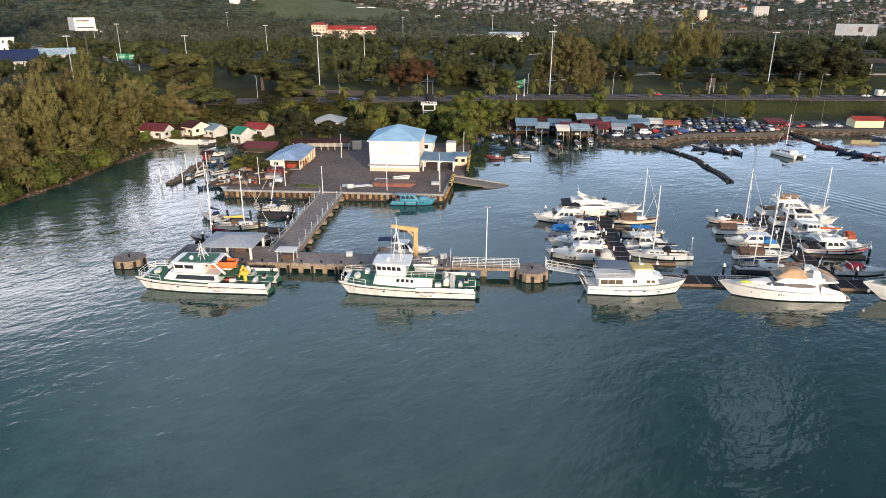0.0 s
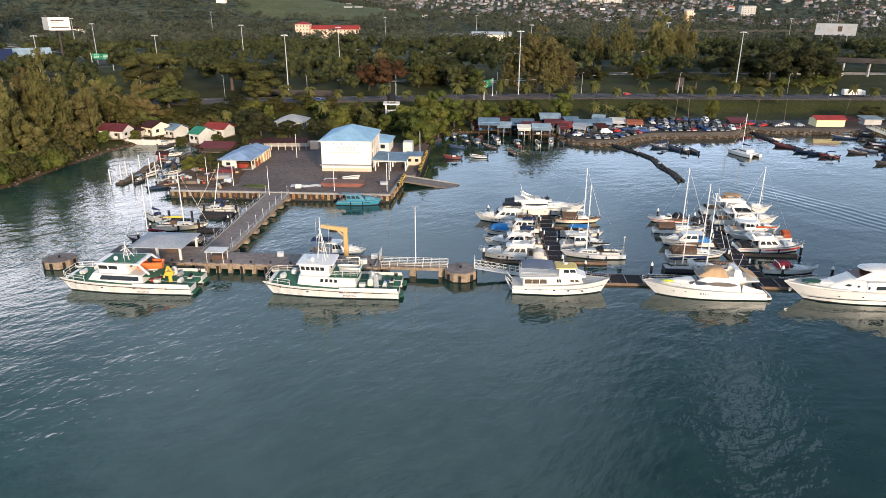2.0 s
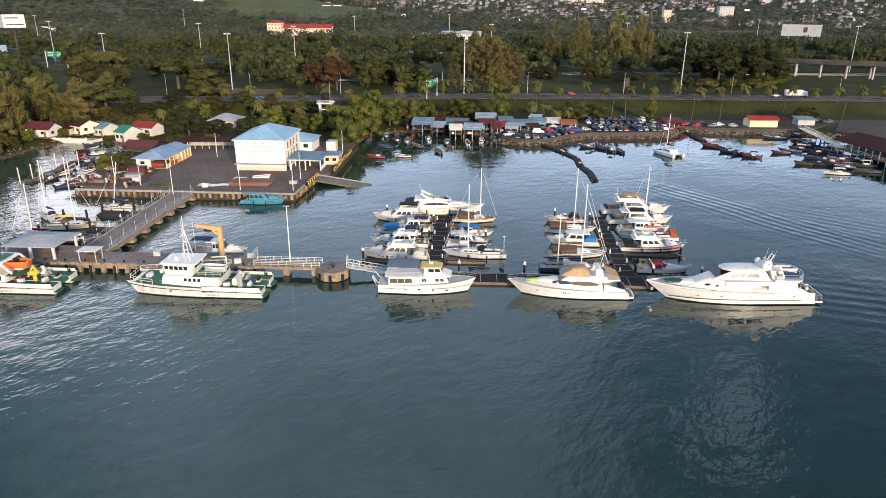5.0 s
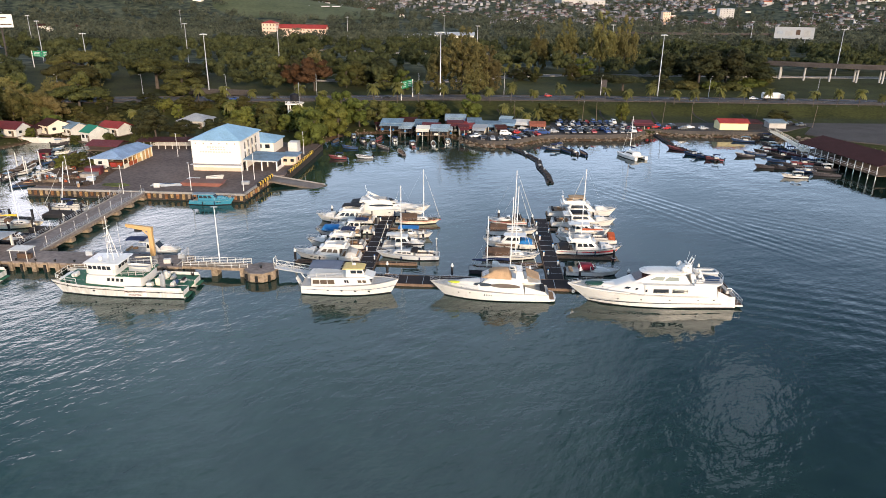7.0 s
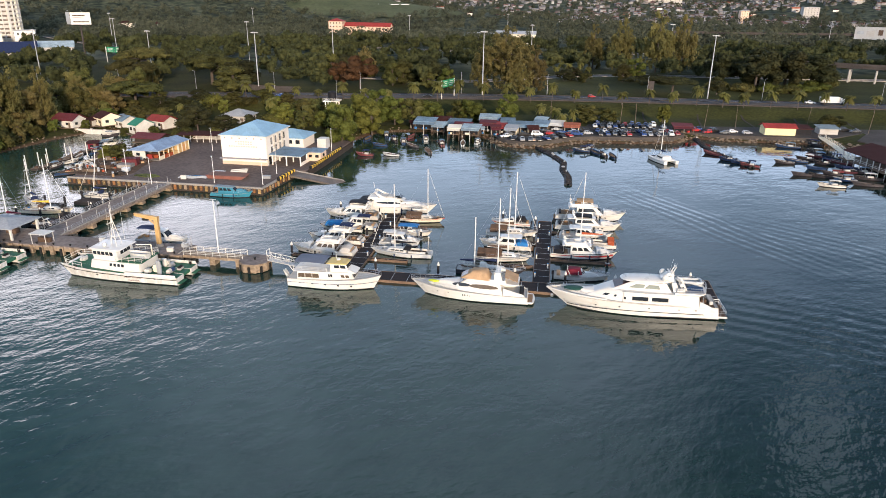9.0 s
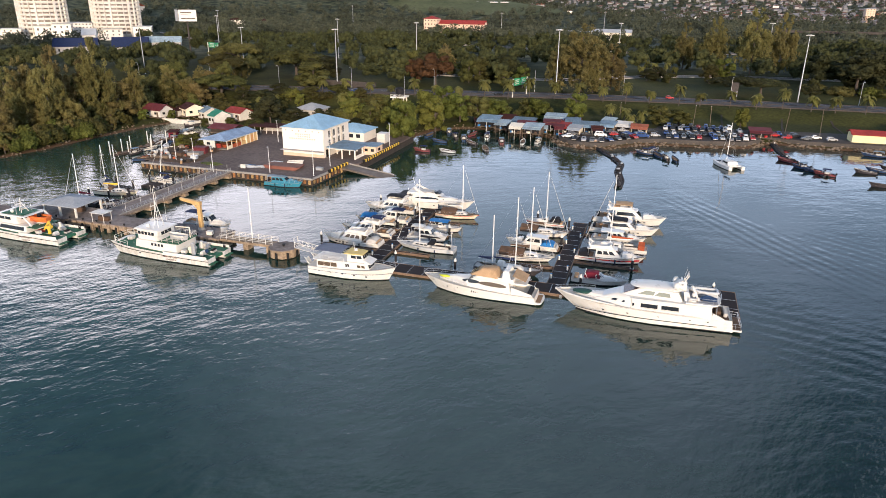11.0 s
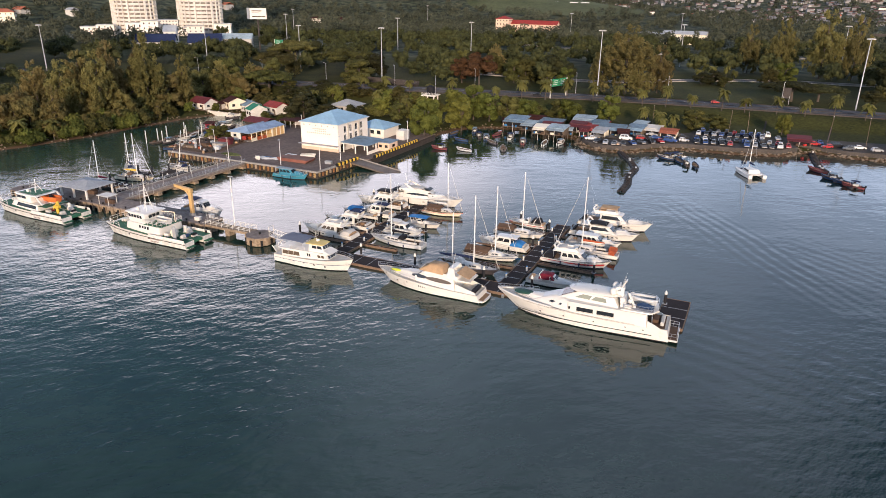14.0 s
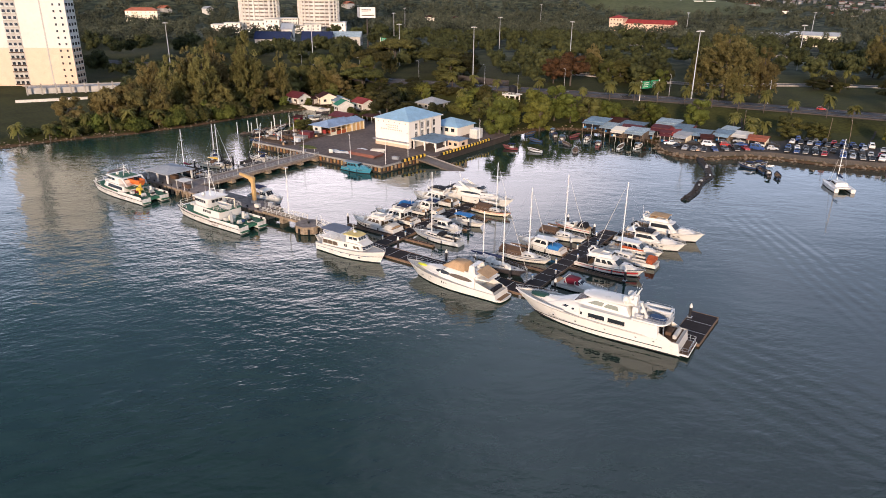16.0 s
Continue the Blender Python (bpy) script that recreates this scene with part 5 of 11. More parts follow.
def patrol_catamaran(m, label, second=False):
    """Government work catamaran: twin hulls, green deck, white houses. bow at +x."""
    L, B = 24.6, 7.9
    b = thing("patrol_catamaran", label, "patrol boat", m, "patrol catamarans")
    for s in (1, -1):
        g, sh = hull(L, 2.7, 1.55, 2.4, 0.95, 0.62, 0.07, y0=s * 2.6, power=1.7, flare=0.8)
        part("hull", g, [STREAKED, ANTIFOUL], b, smooth=35)
        part("side_rub_rail", Geo().path([(x, s * 2.6 + s * (bb + 0.02), z - 0.42) for x, bb, z in sh], 0.06), RUBBER, b)
        part("bulwark_rail", Geo().path([(x, s * 2.6 + s * bb, z) for x, bb, z in sh], 0.07), WHITE, b)
        for i in range(3):
            x = -L * 0.32 + i * L * 0.24
            bb = 1.33
            part("porthole", Geo().box((x, s * (2.6 + bb), 1.15), (0.42, 0.1, 0.24), bev=0.06), GLASS, b)
    # bridging deck, raised towards the bows
    rings = []
    for i in range(9):
        t = i / 8
        x = -L / 2 + 0.15 + (L * 0.93) * t
        w = B / 2 - 0.12 - 1.05 * max(0, t - 0.62) ** 2 / 0.14
        z = 1.48 + 0.83 * t ** 1.9
        rings.append([(x, -w, z - 0.6), (x, w, z - 0.6), (x, w, z), (x, -w, z)])
    part("deck", Geo().loft(rings), GREEN_DECK, b)
    part("bow_fairing", Geo().loft([[(L * 0.40, -1.9, 0.9), (L * 0.40, 1.9, 0.9), (L * 0.40, 1.9, 2.2), (L * 0.40, -1.9, 2.2)],
                                    [(L * 0.465, -1.7, 1.4), (L * 0.465, 1.7, 1.4), (L * 0.465, 1.7, 2.32), (L * 0.465, -1.7, 2.32)]]), WHITE, b)
    for s in (1, -1):
        part("stern_step", Geo().box((-L / 2 - 0.3, s * 2.6, 0.5), (0.9, 2.2, 0.2), bev=0.05), GREEN_DECK, b)
    # bulwarks round the working deck
    for s in (1, -1):
        part("bulwark", Geo().box((-L * 0.28, s * 3.86, 1.78), (L * 0.42, 0.1, 0.6), bev=0.03), WHITE, b)
    if not second:
        lo = House(-4.6, 6.2, 6.6, 5.4, 1.7, 3.6, 0.5, 0.05, 0.97, crown=0.02)
        low = part("lower_house", lo.geo(), WHITE, b, smooth=40)
        lo.panes(low, 1, 0.30, 0.62, 0.50, 0.80, 4, 0.03)
        lo.panes(low, 3, 0.38, 0.70, 0.50, 0.80, 4, 0.03)
        part("side_door", lo.pane(1, 0.03, 0.10, 0.05, 0.85), mat("rusty_red_door", (0.12, 0.04, 0.035), 0.7), b)
        up = House(0.0, 5.4, 5.4, 4.6, 3.64, 5.7, -0.35, 0.15, 0.96, crown=0.02)
        bridge = part("wheelhouse", up.geo(), WHITE, b, smooth=40)
        for side, a, c, n in ((2, 0.04, 0.96, 5), (1, 0.15, 0.95, 5), (3, 0.05, 0.85, 5), (0, 0.2, 0.8, 3)):
            up.panes(bridge, side, a, c, 0.48, 0.80, n, 0.035)
        part("wheelhouse_roof", House(-0.7, 6.1, 5.9, 5.3, 5.74, 5.9, 0.2, 0.1, 0.96, crown=0.05).geo(), WHITE, b, smooth=40)
        part("upper_deck", Geo().box((-2.5, 0, 3.68), (5.2, 6.1, 0.1)), GREEN_DECK, b)
        railing((-5.0, 2.9, 3.73), (0.4, 2.9, 3.73), 1.0, 1.3, 0.035, WORN_WHITE, b)
        railing((-5.0, -2.9, 3.73), (0.4, -2.9, 3.73), 1.0, 1.3, 0.035, WORN_WHITE, b)
        railing((-5.0, -2.9, 3.73), (-5.0, 2.9, 3.73), 1.0, 1.3, 0.035, WORN_WHITE, b)
        mx, mz = 2.0, 5.9
        masth = 13.9
        part("work_boat", hull(4.2, 1.7, 0.6, 0.8)[0], [WORN_WHITE, GREY_HULL], b, at=pose(-3.0, 0.6, 4.3, 0, 0, 0))
        part("davit", Geo().tube((-4.6, -1.4, 3.7), (-4.6, -1.4, 5.9), 0.12).tube((-4.6, -1.4, 5.9), (-2.6, 0.4, 6.4), 0.1), CREAM, b)
        part("winch", Geo().box((-7.2, 1.6, 2.2), (1.4, 1.0, 1.2), bev=0.2).tube((-7.2, 0.9, 2.7), (-7.2, 2.3, 2.7), 0.55, n=10), CREAM, b)
        part("capstan", Geo().tube((-6.6, -2.0, 1.5), (-6.6, -2.0, 2.9), 0.55, 0.4, n=10), WORN_WHITE, b)
        part("fish_crane", Geo().tube((-8.3, 2.6, 1.5), (-8.3, 2.6, 4.4), 0.16, n=8).box((-8.2, 2.6, 2.9), (0.9, 0.25, 2.6), bev=0.05), GALV, b)
        part("hose_reel", Geo().tube((-9.8, 0.4, 2.0), (-9.8, 1.2, 2.0), 0.4, n=10), DARK_BLUE, b)
    else:
        lo = House(-3.4, 7.4, 6.6, 5.4, 1.75, 3.35, 1.3, 0.0, 0.95, crown=0.02)
        low = part("lower_house", lo.geo(), WHITE, b, smooth=40)
        lo.panes(low, 1, 0.06, 0.80, 0.30, 0.82, 1)
        lo.panes(low, 3, 0.20, 0.94, 0.30, 0.82, 1)
        lo.panes(low, 2, 0.05, 0.95, 0.35, 0.85, 1)
        up = House(-0.8, 5.0, 5.6, 4.8, 3.4, 5.1, -0.3, 0.3, 0.96, crown=0.02)
        bridge = part("wheelhouse", up.geo(), WHITE, b, smooth=40)
        for side, a, c, n in ((2, 0.04, 0.96, 4), (1, 0.30, 0.95, 2), (3, 0.05, 0.70, 2), (0, 0.2, 0.8, 2)):
            up.panes(bridge, side, a, c, 0.46, 0.84, n, 0.04)
        part("wheelhouse_roof", House(-3.0, 5.6, 5.9, 5.2, 5.16, 5.36, 0.3, 0.2, 0.97, crown=-0.05).geo(), WHITE, b, smooth=40)
        part("roof_mat", Geo().box((1.0, 0, 5.42), (6.2, 4.4, 0.05)), GREEN_DECK, b)
        for s in (1, -1):
            part("roof_wing", Geo().tube((-2.8, s * 2.7, 5.2), (-4.6, s * 2.7, 3.4), 0.22, n=4), WHITE, b)
        mx, mz = 0.6, 5.4
        masth = 8.6
        part("side_deck", Geo().box((-4.6, 0, 3.05), (3.0, 6.0, 0.1)), GREEN_DECK, b)
        # orange rescue boat in its cradle
        g, sh = hull(5.2, 2.1, 0.7, 0.95)
        rb = part("rescue_boat", g, [ORANGE, ORANGE], b, "bright orange rescue boat", smooth=40, at=pose(-2.9, -0.6, 3.75, 0, 0, 8))
        part("tube", gunwale(sh, 0.24), ORANGE, rb)
        part("console", Geo().box((-0.4, 0, 1.0), (0.8, 0.6, 0.8), bev=0.1), BLACK, rb)
        part("cradle", Geo().box((-2.9, -0.6, 3.2), (3.6, 1.2, 0.3)).tube((-4.4, -1.6, 1.6), (-4.4, -1.6, 3.2), 0.12).tube((-4.4, 0.6, 1.6), (-4.4, 0.6, 3.2), 0.12), WORN_WHITE, b)
        part("boat_ramp", Geo().loft([[(-3.4, -2.7, 3.1), (-3.4, -2.1, 3.1), (-6.0, -2.1, 1.7), (-6.0, -2.7, 1.7)], [(-3.4, -2.7, 3.3), (-3.4, -2.1, 3.3), (-6.0, -2.1, 1.9), (-6.0, -2.7, 1.9)]]), WHITE, b)
        cr = part("deck_crane", Geo().tube((-7.6, 1.2, 1.5), (-7.6, 1.2, 3.0), 0.35, n=8).box((-7.6, 1.2, 3.1), (1.5, 1.2, 0.8), bev=0.2).tube((-8.2, 1.2, 3.3), (-7.0, 0.4, 4.1), 0.22)
                  .tube((-7.0, 0.4, 4.1), (-6.6, 1.6, 2.4), 0.18), YELLOW, b, "folded yellow deck crane")
        part("vent", Geo().tube((-6.8, -2.4, 1.5), (-6.8, -2.4, 2.7), 0.6, 0.45, n=10).ball((-6.8, -2.4, 2.7), (0.45, 0.45, 0.35)), WORN_WHITE, b)
        part("hatch", Geo().box((-4.9, 1.2, 1.85), (1.4, 1.4, 0.5), bev=0.06), RED, b)
    # lattice mast
    g = Geo()
    for a, c in ((-0.9, -0.9), (-0.9, 0.9), (0.7, 0)):
        g.tube((mx + a, c, mz), (mx, 0, mz + (masth - mz) * 0.72), 0.07)
    for k in (0.2, 0.4):
        z = mz + (masth - mz) * k
        r = 1 - k / 0.72
        g.path([(mx - 0.9 * r, -0.9 * r, z), (mx - 0.9 * r, 0.9 * r, z), (mx + 0.7 * r, 0, z), (mx - 0.9 * r, -0.9 * r, z)], 0.045)
    g.tube((mx, 0, mz + (masth - mz) * 0.6), (mx, 0, masth), 0.09, 0.05)
    g.tube((mx, -1.0, mz + (masth - mz) * 0.74), (mx, 1.0, mz + (masth - mz) * 0.74), 0.05)
    part("mast", g, WHITE, b)
    part("radar_scanner", Geo().box((mx + 0.4, 0, mz + (masth - mz) * 0.55), (0.25, 1.8, 0.16), bev=0.05), WHITE, b)
    part("satellite_dome", Geo().ball((mx + 1.4, 1.2, mz + 0.4), (0.4, 0.4, 0.45)), WHITE, b, smooth=50)
    for a, c, h in ((-0.6, 1.9, masth + 0.2), (1.2, -1.9, masth - 1.0), (-1.2, -1.4, masth - 1.6)):
        part("whip_aerial", Geo().tube((mx + a, c, mz), (mx + a, c, h), 0.03, 0.015), WORN_WHITE, b)
    for s in (1, -1):
        g = Geo()
        pts = [(7.2, 3.55, 2.15), (9.4, 3.2, 2.25), (11.0, 2.7, 2.33), (11.9, 1.9, 2.36), (11.9, 0, 2.36)]
        for k in (0.5, 1.0):
            g.path([(x, s * y, z + k) for x, y, z in pts], 0.04)
        for x, y, z in pts:
            g.tube((x, s * y, z), (x, s * y, z + 1.0), 0.045)
        part("bow_rail", g, WHITE, b)
    part("windlass", Geo().box((9.3, 0, 2.5), (1.1, 1.2, 0.7), bev=0.15).tube((9.3, -0.9, 2.6), (9.3, 0.9, 2.6), 0.3, n=8), WORN_WHITE, b)
    part("deck_locker", Geo().box((7.8, -2.2, 2.5), (0.9, 1.2, 0.8), bev=0.1), WHITE, b)
    lettering("JABATAN LAUT", 0.56, LETTER, b, Matrix.Translation((-3.6, 3.985, 0.98)) @ Euler((radians(90), 0, radians(180))).to_matrix().to_4x4())
    lettering("MALAYSIA", 0.5, LETTER, b, Matrix.Translation((-3.6, 3.975, 0.38)) @ Euler((radians(90), 0, radians(180))).to_matrix().to_4x4())
    for x, y in ((-11.0, 3.6), (-11.0, -3.6), (8.8, 3.3)):
        part("bitts", Geo().tube((x - 0.2, y, 1.5), (x - 0.2, y, 2.5 if x > 0 else 2.1), 0.1).tube((x + 0.2, y, 1.5), (x + 0.2, y, 2.5 if x > 0 else 2.1), 0.1), RUBBER, b)
    # working gear on the after deck
    for x, y, r, mt in ((-9.6, 1.5, 0.34, WORN_WHITE), (-8.2, -1.7, 0.28, GALV), (-10.6, -0.6, 0.24, RUBBER)):
        part("winch_drum", Geo().tube((x, y - 0.55, 2.05), (x, y + 0.55, 2.05), r, n=12), mt, b)
        part("winch_bed", Geo().box((x, y, 1.72), (0.8, 1.3, 0.34), bev=0.04), GREY_WALL, b)
    for x in (-11.2, -6.4):
        for y in (-3.3, 3.3):
            part("bollard", Geo().tube((x, y, 1.5), (x, y, 2.0), 0.13, n=8), RUBBER, b)
    for x, y, w in ((-5.6, 2.2, 1.1), (-6.8, -2.6, 0.8)):
        part("deck_locker", Geo().box((x, y, 1.95), (w, 0.8, 0.75), bev=0.05), WORN_WHITE, b)
    return b


def trawler_yacht(m):
    """White displacement yacht with two decks, yellow wheelhouse top and grey awning."""
    L, B = 17.6, 4.9
    b, sh = start_boat("trawler_yacht", "white trawler yacht with a yellow-topped bridge and grey awning", "motor yacht", m, L, B, 1.7, 2.75, full=0.5, rake=0.08)
    lo = House(-L * 0.40, L * 0.24, B * 0.84, B * 0.62, 1.6, 3.25, 0.7, 0.1, 0.96, crown=0.02)
    low = part("saloon", lo.geo(), WHITE, b, smooth=40)
    lo.panes(low, 3, 0.60, 0.97, 0.30, 0.78, 3, 0.01, BROWN_GLASS)
    lo.panes(low, 1, 0.03, 0.40, 0.30, 0.78, 3, 0.01, BROWN_GLASS)
    lo.panes(low, 3, 0.36, 0.44, 0.45, 0.8, 2, 0.01)
    lo.panes(low, 1, 0.56, 0.64, 0.45, 0.8, 2, 0.01)
    lo.panes(low, 3, 0.06, 0.22, 0.48, 0.78, 2, 0.02, BROWN_GLASS)
    lo.panes(low, 1, 0.78, 0.94, 0.48, 0.78, 2, 0.02, BROWN_GLASS)
    lo.panes(low, 2, 0.08, 0.92, 0.45, 0.85, 3, 0.04)
    part("boat_deck", House(-L * 0.43, L * 0.25, B * 0.95, B * 0.66, 3.28, 3.4, 0.5, 0.0, 0.99, crown=0.01).geo(), WHITE, b, smooth=40)
    up = House(-0.7, L * 0.17, B * 0.66, B * 0.54, 3.42, 4.9, 0.6, 0.1, 0.92, crown=0.02)
    wh = part("wheelhouse", up.geo(), WHITE, b, smooth=40)
    up.panes(wh, 1, 0.25, 0.95, 0.48, 0.86, 2, 0.05)
    up.panes(wh, 3, 0.05, 0.75, 0.48, 0.86, 2, 0.05)
    up.panes(wh, 2, 0.06, 0.94, 0.46, 0.88, 3, 0.05)
    part("wheelhouse_top", House(-1.3, L * 0.155, B * 0.74, B * 0.6, 4.95, 5.08, 0.3, 0.2, 0.96, crown=0.03).geo(), mat("mustard_deck_paint", (0.62, 0.47, 0.16), 0.7), b)
    canopy_on_posts(b, -L * 0.41, -1.5, B * 0.86, 3.4, 5.25, mat("grey_blue_awning", (0.12, 0.14, 0.19), 0.8, 0, 0.2), "awning")
    part("wing_fairing", Geo().loft([[(L * 0.17, -1.6, 3.4), (L * 0.17, 1.6, 3.4), (L * 0.25, 1.5, 3.4), (L * 0.25, -1.5, 3.4)], [(L * 0.15, -1.5, 3.9), (L * 0.15, 1.5, 3.9), (L * 0.17, 1.4, 3.9), (L * 0.17, -1.4, 3.9)]]), WHITE, b)
    part("mast", Geo().tube((0.4, 0, 5.05), (0.2, 0, 7.0), 0.06).tube((0.3, -0.8, 6.2), (0.3, 0.8, 6.2), 0.04).ball((0.7, 0, 5.4), (0.4, 0.4, 0.25)), WHITE, b)
    for s in (1, -1):
        railing((-L * 0.42, s * 2.2, 3.4), (-1.0, s * 2.2, 3.4), 0.9, 1.5, 0.03, WORN_WHITE, b, "upper_rail")
        for i in range(5):
            x = -L * 0.36 + i * 2.5
            bb = sh[min(len(sh) - 1, int((x / L + 0.5) * 14))][1]
            part("porthole", Geo().box((x, s * (bb - 0.03), 1.05), (0.4, 0.12, 0.22), bev=0.06), GLASS, b)
    for s in (1.3, -1.3):
        part("stern_davit", Geo().tube((-L / 2, s, 1.7), (-L / 2 - 1.0, s, 3.0), 0.07), WORN_WHITE, b)
    part("stern_ladder", Geo().loft([[(-L / 2 - 0.2, -0.6, 0.2), (-L / 2 - 0.2, 0.6, 0.2), (-L / 2 + 0.1, 0.6, 0.2), (-L / 2 + 0.1, -0.6, 0.2)],
                                     [(-L / 2 - 1.3, -0.6, 2.5), (-L / 2 - 1.3, 0.6, 2.5), (-L / 2 - 1.2, 0.6, 2.5), (-L / 2 - 1.2, -0.6, 2.5)]]), WORN_WHITE, b)
    part("bow_rail", pulpit(sh, 0.66, 1.0, 0.8), STEEL, b)
    part("waterline_stripe", gunwale([(x, bb * 0.985, z * 0.62) for x, bb, z in sh[:-1]], 0.035), DARK_BLUE, b)
    fenders(b, sh, (0.2, 0.5), 1)
    return b


def sport_yacht(m):
    """Streamlined flybridge yacht with a tan canvas over the bridge."""
    L, B = 21.3, 5.1
    b, sh = start_boat("sport_yacht", "sleek white flybridge yacht with tan canvas over the bridge", "motor yacht", m, L, B, 1.5, 2.7, full=0.44, rake=0.12, rev=0.35, power=2.3)
    trunk = House(1.5, L * 0.40, B * 0.72, B * 0.2, 2.0, 3.05, 3.8, 0, 0.8, crown=0.05)
    part("foredeck_trunk", trunk.geo(), WHITE, b, smooth=40)
    h = House(-L * 0.30, 4.2, B * 0.88, B * 0.62, 1.5, 3.6, 3.6, 0.5, 0.80, crown=0.05)
    house = part("deckhouse", h.geo(), WHITE, b, smooth=50)
    h.panes(house, 2, 0.06, 0.94, 0.30, 0.92, 3, 0.02)
    for s in (1, -1):
        part("side_window", h.oval(3 if s > 0 else 1, -2.9, 2.75, 2.7, 0.42), BROWN_GLASS, house)
        part("side_window", h.oval(3 if s > 0 else 1, 1.1, 2.8, 1.7, 0.36), GLASS, house)
        for k in range(4):
            part("hull_window", Geo().box((-0.5 + k * 0.42, s * 2.40, 1.25), (0.18, 0.12, 0.42), bev=0.03), GLASS, b)
        for x in (3.4, 5.4, -3.0):
            part("porthole", Geo().box((x, s * 2.36 * (1 - max(0, x) * 0.025), 1.45), (0.32, 0.12, 0.14), bev=0.04), GLASS, b)
    fl = House(-L * 0.33, 0.8, B * 0.84, B * 0.6, 3.62, 4.35, 1.2, 0.3, 0.94, crown=-0.3)
    part("flybridge", fl.geo(), WHITE, b, smooth=40)
    part("aft_overhang", Geo().loft([[(-L * 0.43, -2.0, 3.55), (-L * 0.43, 2.0, 3.55), (-L * 0.30, 2.2, 3.5), (-L * 0.30, -2.2, 3.5)], [(-L * 0.43, -2.0, 3.72), (-L * 0.43, 2.0, 3.72), (-L * 0.30, 2.2, 3.85), (-L * 0.30, -2.2, 3.85)]]), WHITE, b)
    k = House(-L * 0.19, 1.4, B * 0.76, B * 0.58, 4.1, 5.15, 1.9, 0.6, 0.76, crown=0.22)
    part("bridge_canvas", k.geo(), TAN_CLOTH, b, "tan canvas cover with dark windscreen", smooth=50)
    k.panes(b, 2, 0.05, 0.95, 0.1, 0.7, 3, 0.03, BROWN_GLASS, name="canvas_window")
    g = Geo()
    for s in (1, -1):
        g.loft([[(-L * 0.30, s * 2.0, 3.7), (-L * 0.22, s * 2.0, 3.7), (-L * 0.22, s * 1.8, 3.7), (-L * 0.30, s * 1.8, 3.7)], [(-L * 0.275, s * 1.6, 5.5), (-L * 0.225, s * 1.6, 5.5), (-L * 0.225, s * 1.45, 5.5), (-L * 0.275, s * 1.45, 5.5)]])
    g.box((-L * 0.25, 0, 5.52), (1.0, 3.2, 0.16), bev=0.05)
    part("radar_arch", g, WHITE, b)
    part("aft_sunshade", Geo().loft([[(-L * 0.42, -1.8, 4.15), (-L * 0.42, 1.8, 4.15), (-L * 0.31, 1.9, 5.0), (-L * 0.31, -1.9, 5.0)], [(-L * 0.42, -1.8, 4.22), (-L * 0.42, 1.8, 4.22), (-L * 0.31, 1.9, 5.07), (-L * 0.31, -1.9, 5.07)]]), TAN_CLOTH, b, "tan canvas sunshade sloping over the after deck")
    part("aft_deck", Geo().box((-L * 0.40, 0, 1.52), (L * 0.16, B * 0.72, 0.06)), LIGHT_DECK, b)
    for s in (1, -1):
        part("quarter_bulwark", Geo().loft([[(-L * 0.30, s * 2.15, 1.5), (-L * 0.49, s * 2.1, 1.45), (-L * 0.49, s * 1.95, 1.45), (-L * 0.30, s * 2.0, 1.5)], [(-L * 0.30, s * 2.1, 2.9), (-L * 0.47, s * 2.0, 1.9), (-L * 0.47, s * 1.9, 1.9), (-L * 0.30, s * 1.95, 2.9)]]), WHITE, b)
    part("aft_sofa", Geo().box((-L * 0.455, 0, 1.85), (0.8, B * 0.6, 0.6), bev=0.1), BLACK, b)
    rings = []
    for z, k in ((0.22, 0.94), (0.34, 1.0), (0.52, 0.98)):
        rings.append([(-L / 2 + 0.2, -2.25 * k, z)] + [(-L / 2 - 0.9 - 0.55 * k * math.sin(i * math.pi / 8), -2.2 * k * math.cos(i * math.pi / 8), z) for i in range(9)] + [(-L / 2 + 0.2, 2.25 * k, z)])
    part("swim_platform", Geo().loft(rings), WHITE, b, smooth=40)
    part("platform_teak", Geo().box((-L / 2 - 0.55, 0, 0.54), (1.0, 3.4, 0.04)), TEAK, b)
    part("sun_pad", Geo().box((5.2, -0.2, 3.0), (0.1, 0.1, 0.05)), LIGHT_DECK, b)
    g = Geo().ball((6.3, 0.9, 2.95), (1.1, 0.45, 0.22), 10, 5)
    part("paddle_board", g, mat("lime_yellow_board", (0.68, 0.70, 0.03), 0.5, 0, 0.1), b, "lime yellow board lying on the foredeck", smooth=50)
    part("bow_rail", pulpit(sh, 0.55, 1.0, 0.75, 0.03), STEEL, b)
    part("aerial", Geo().tube((-L * 0.25, 1.2, 5.5), (-L * 0.28, 1.2, 8.4), 0.03), ALLOY, b)
    fenders(b, sh, (0.3, 0.55), -1)
    return b


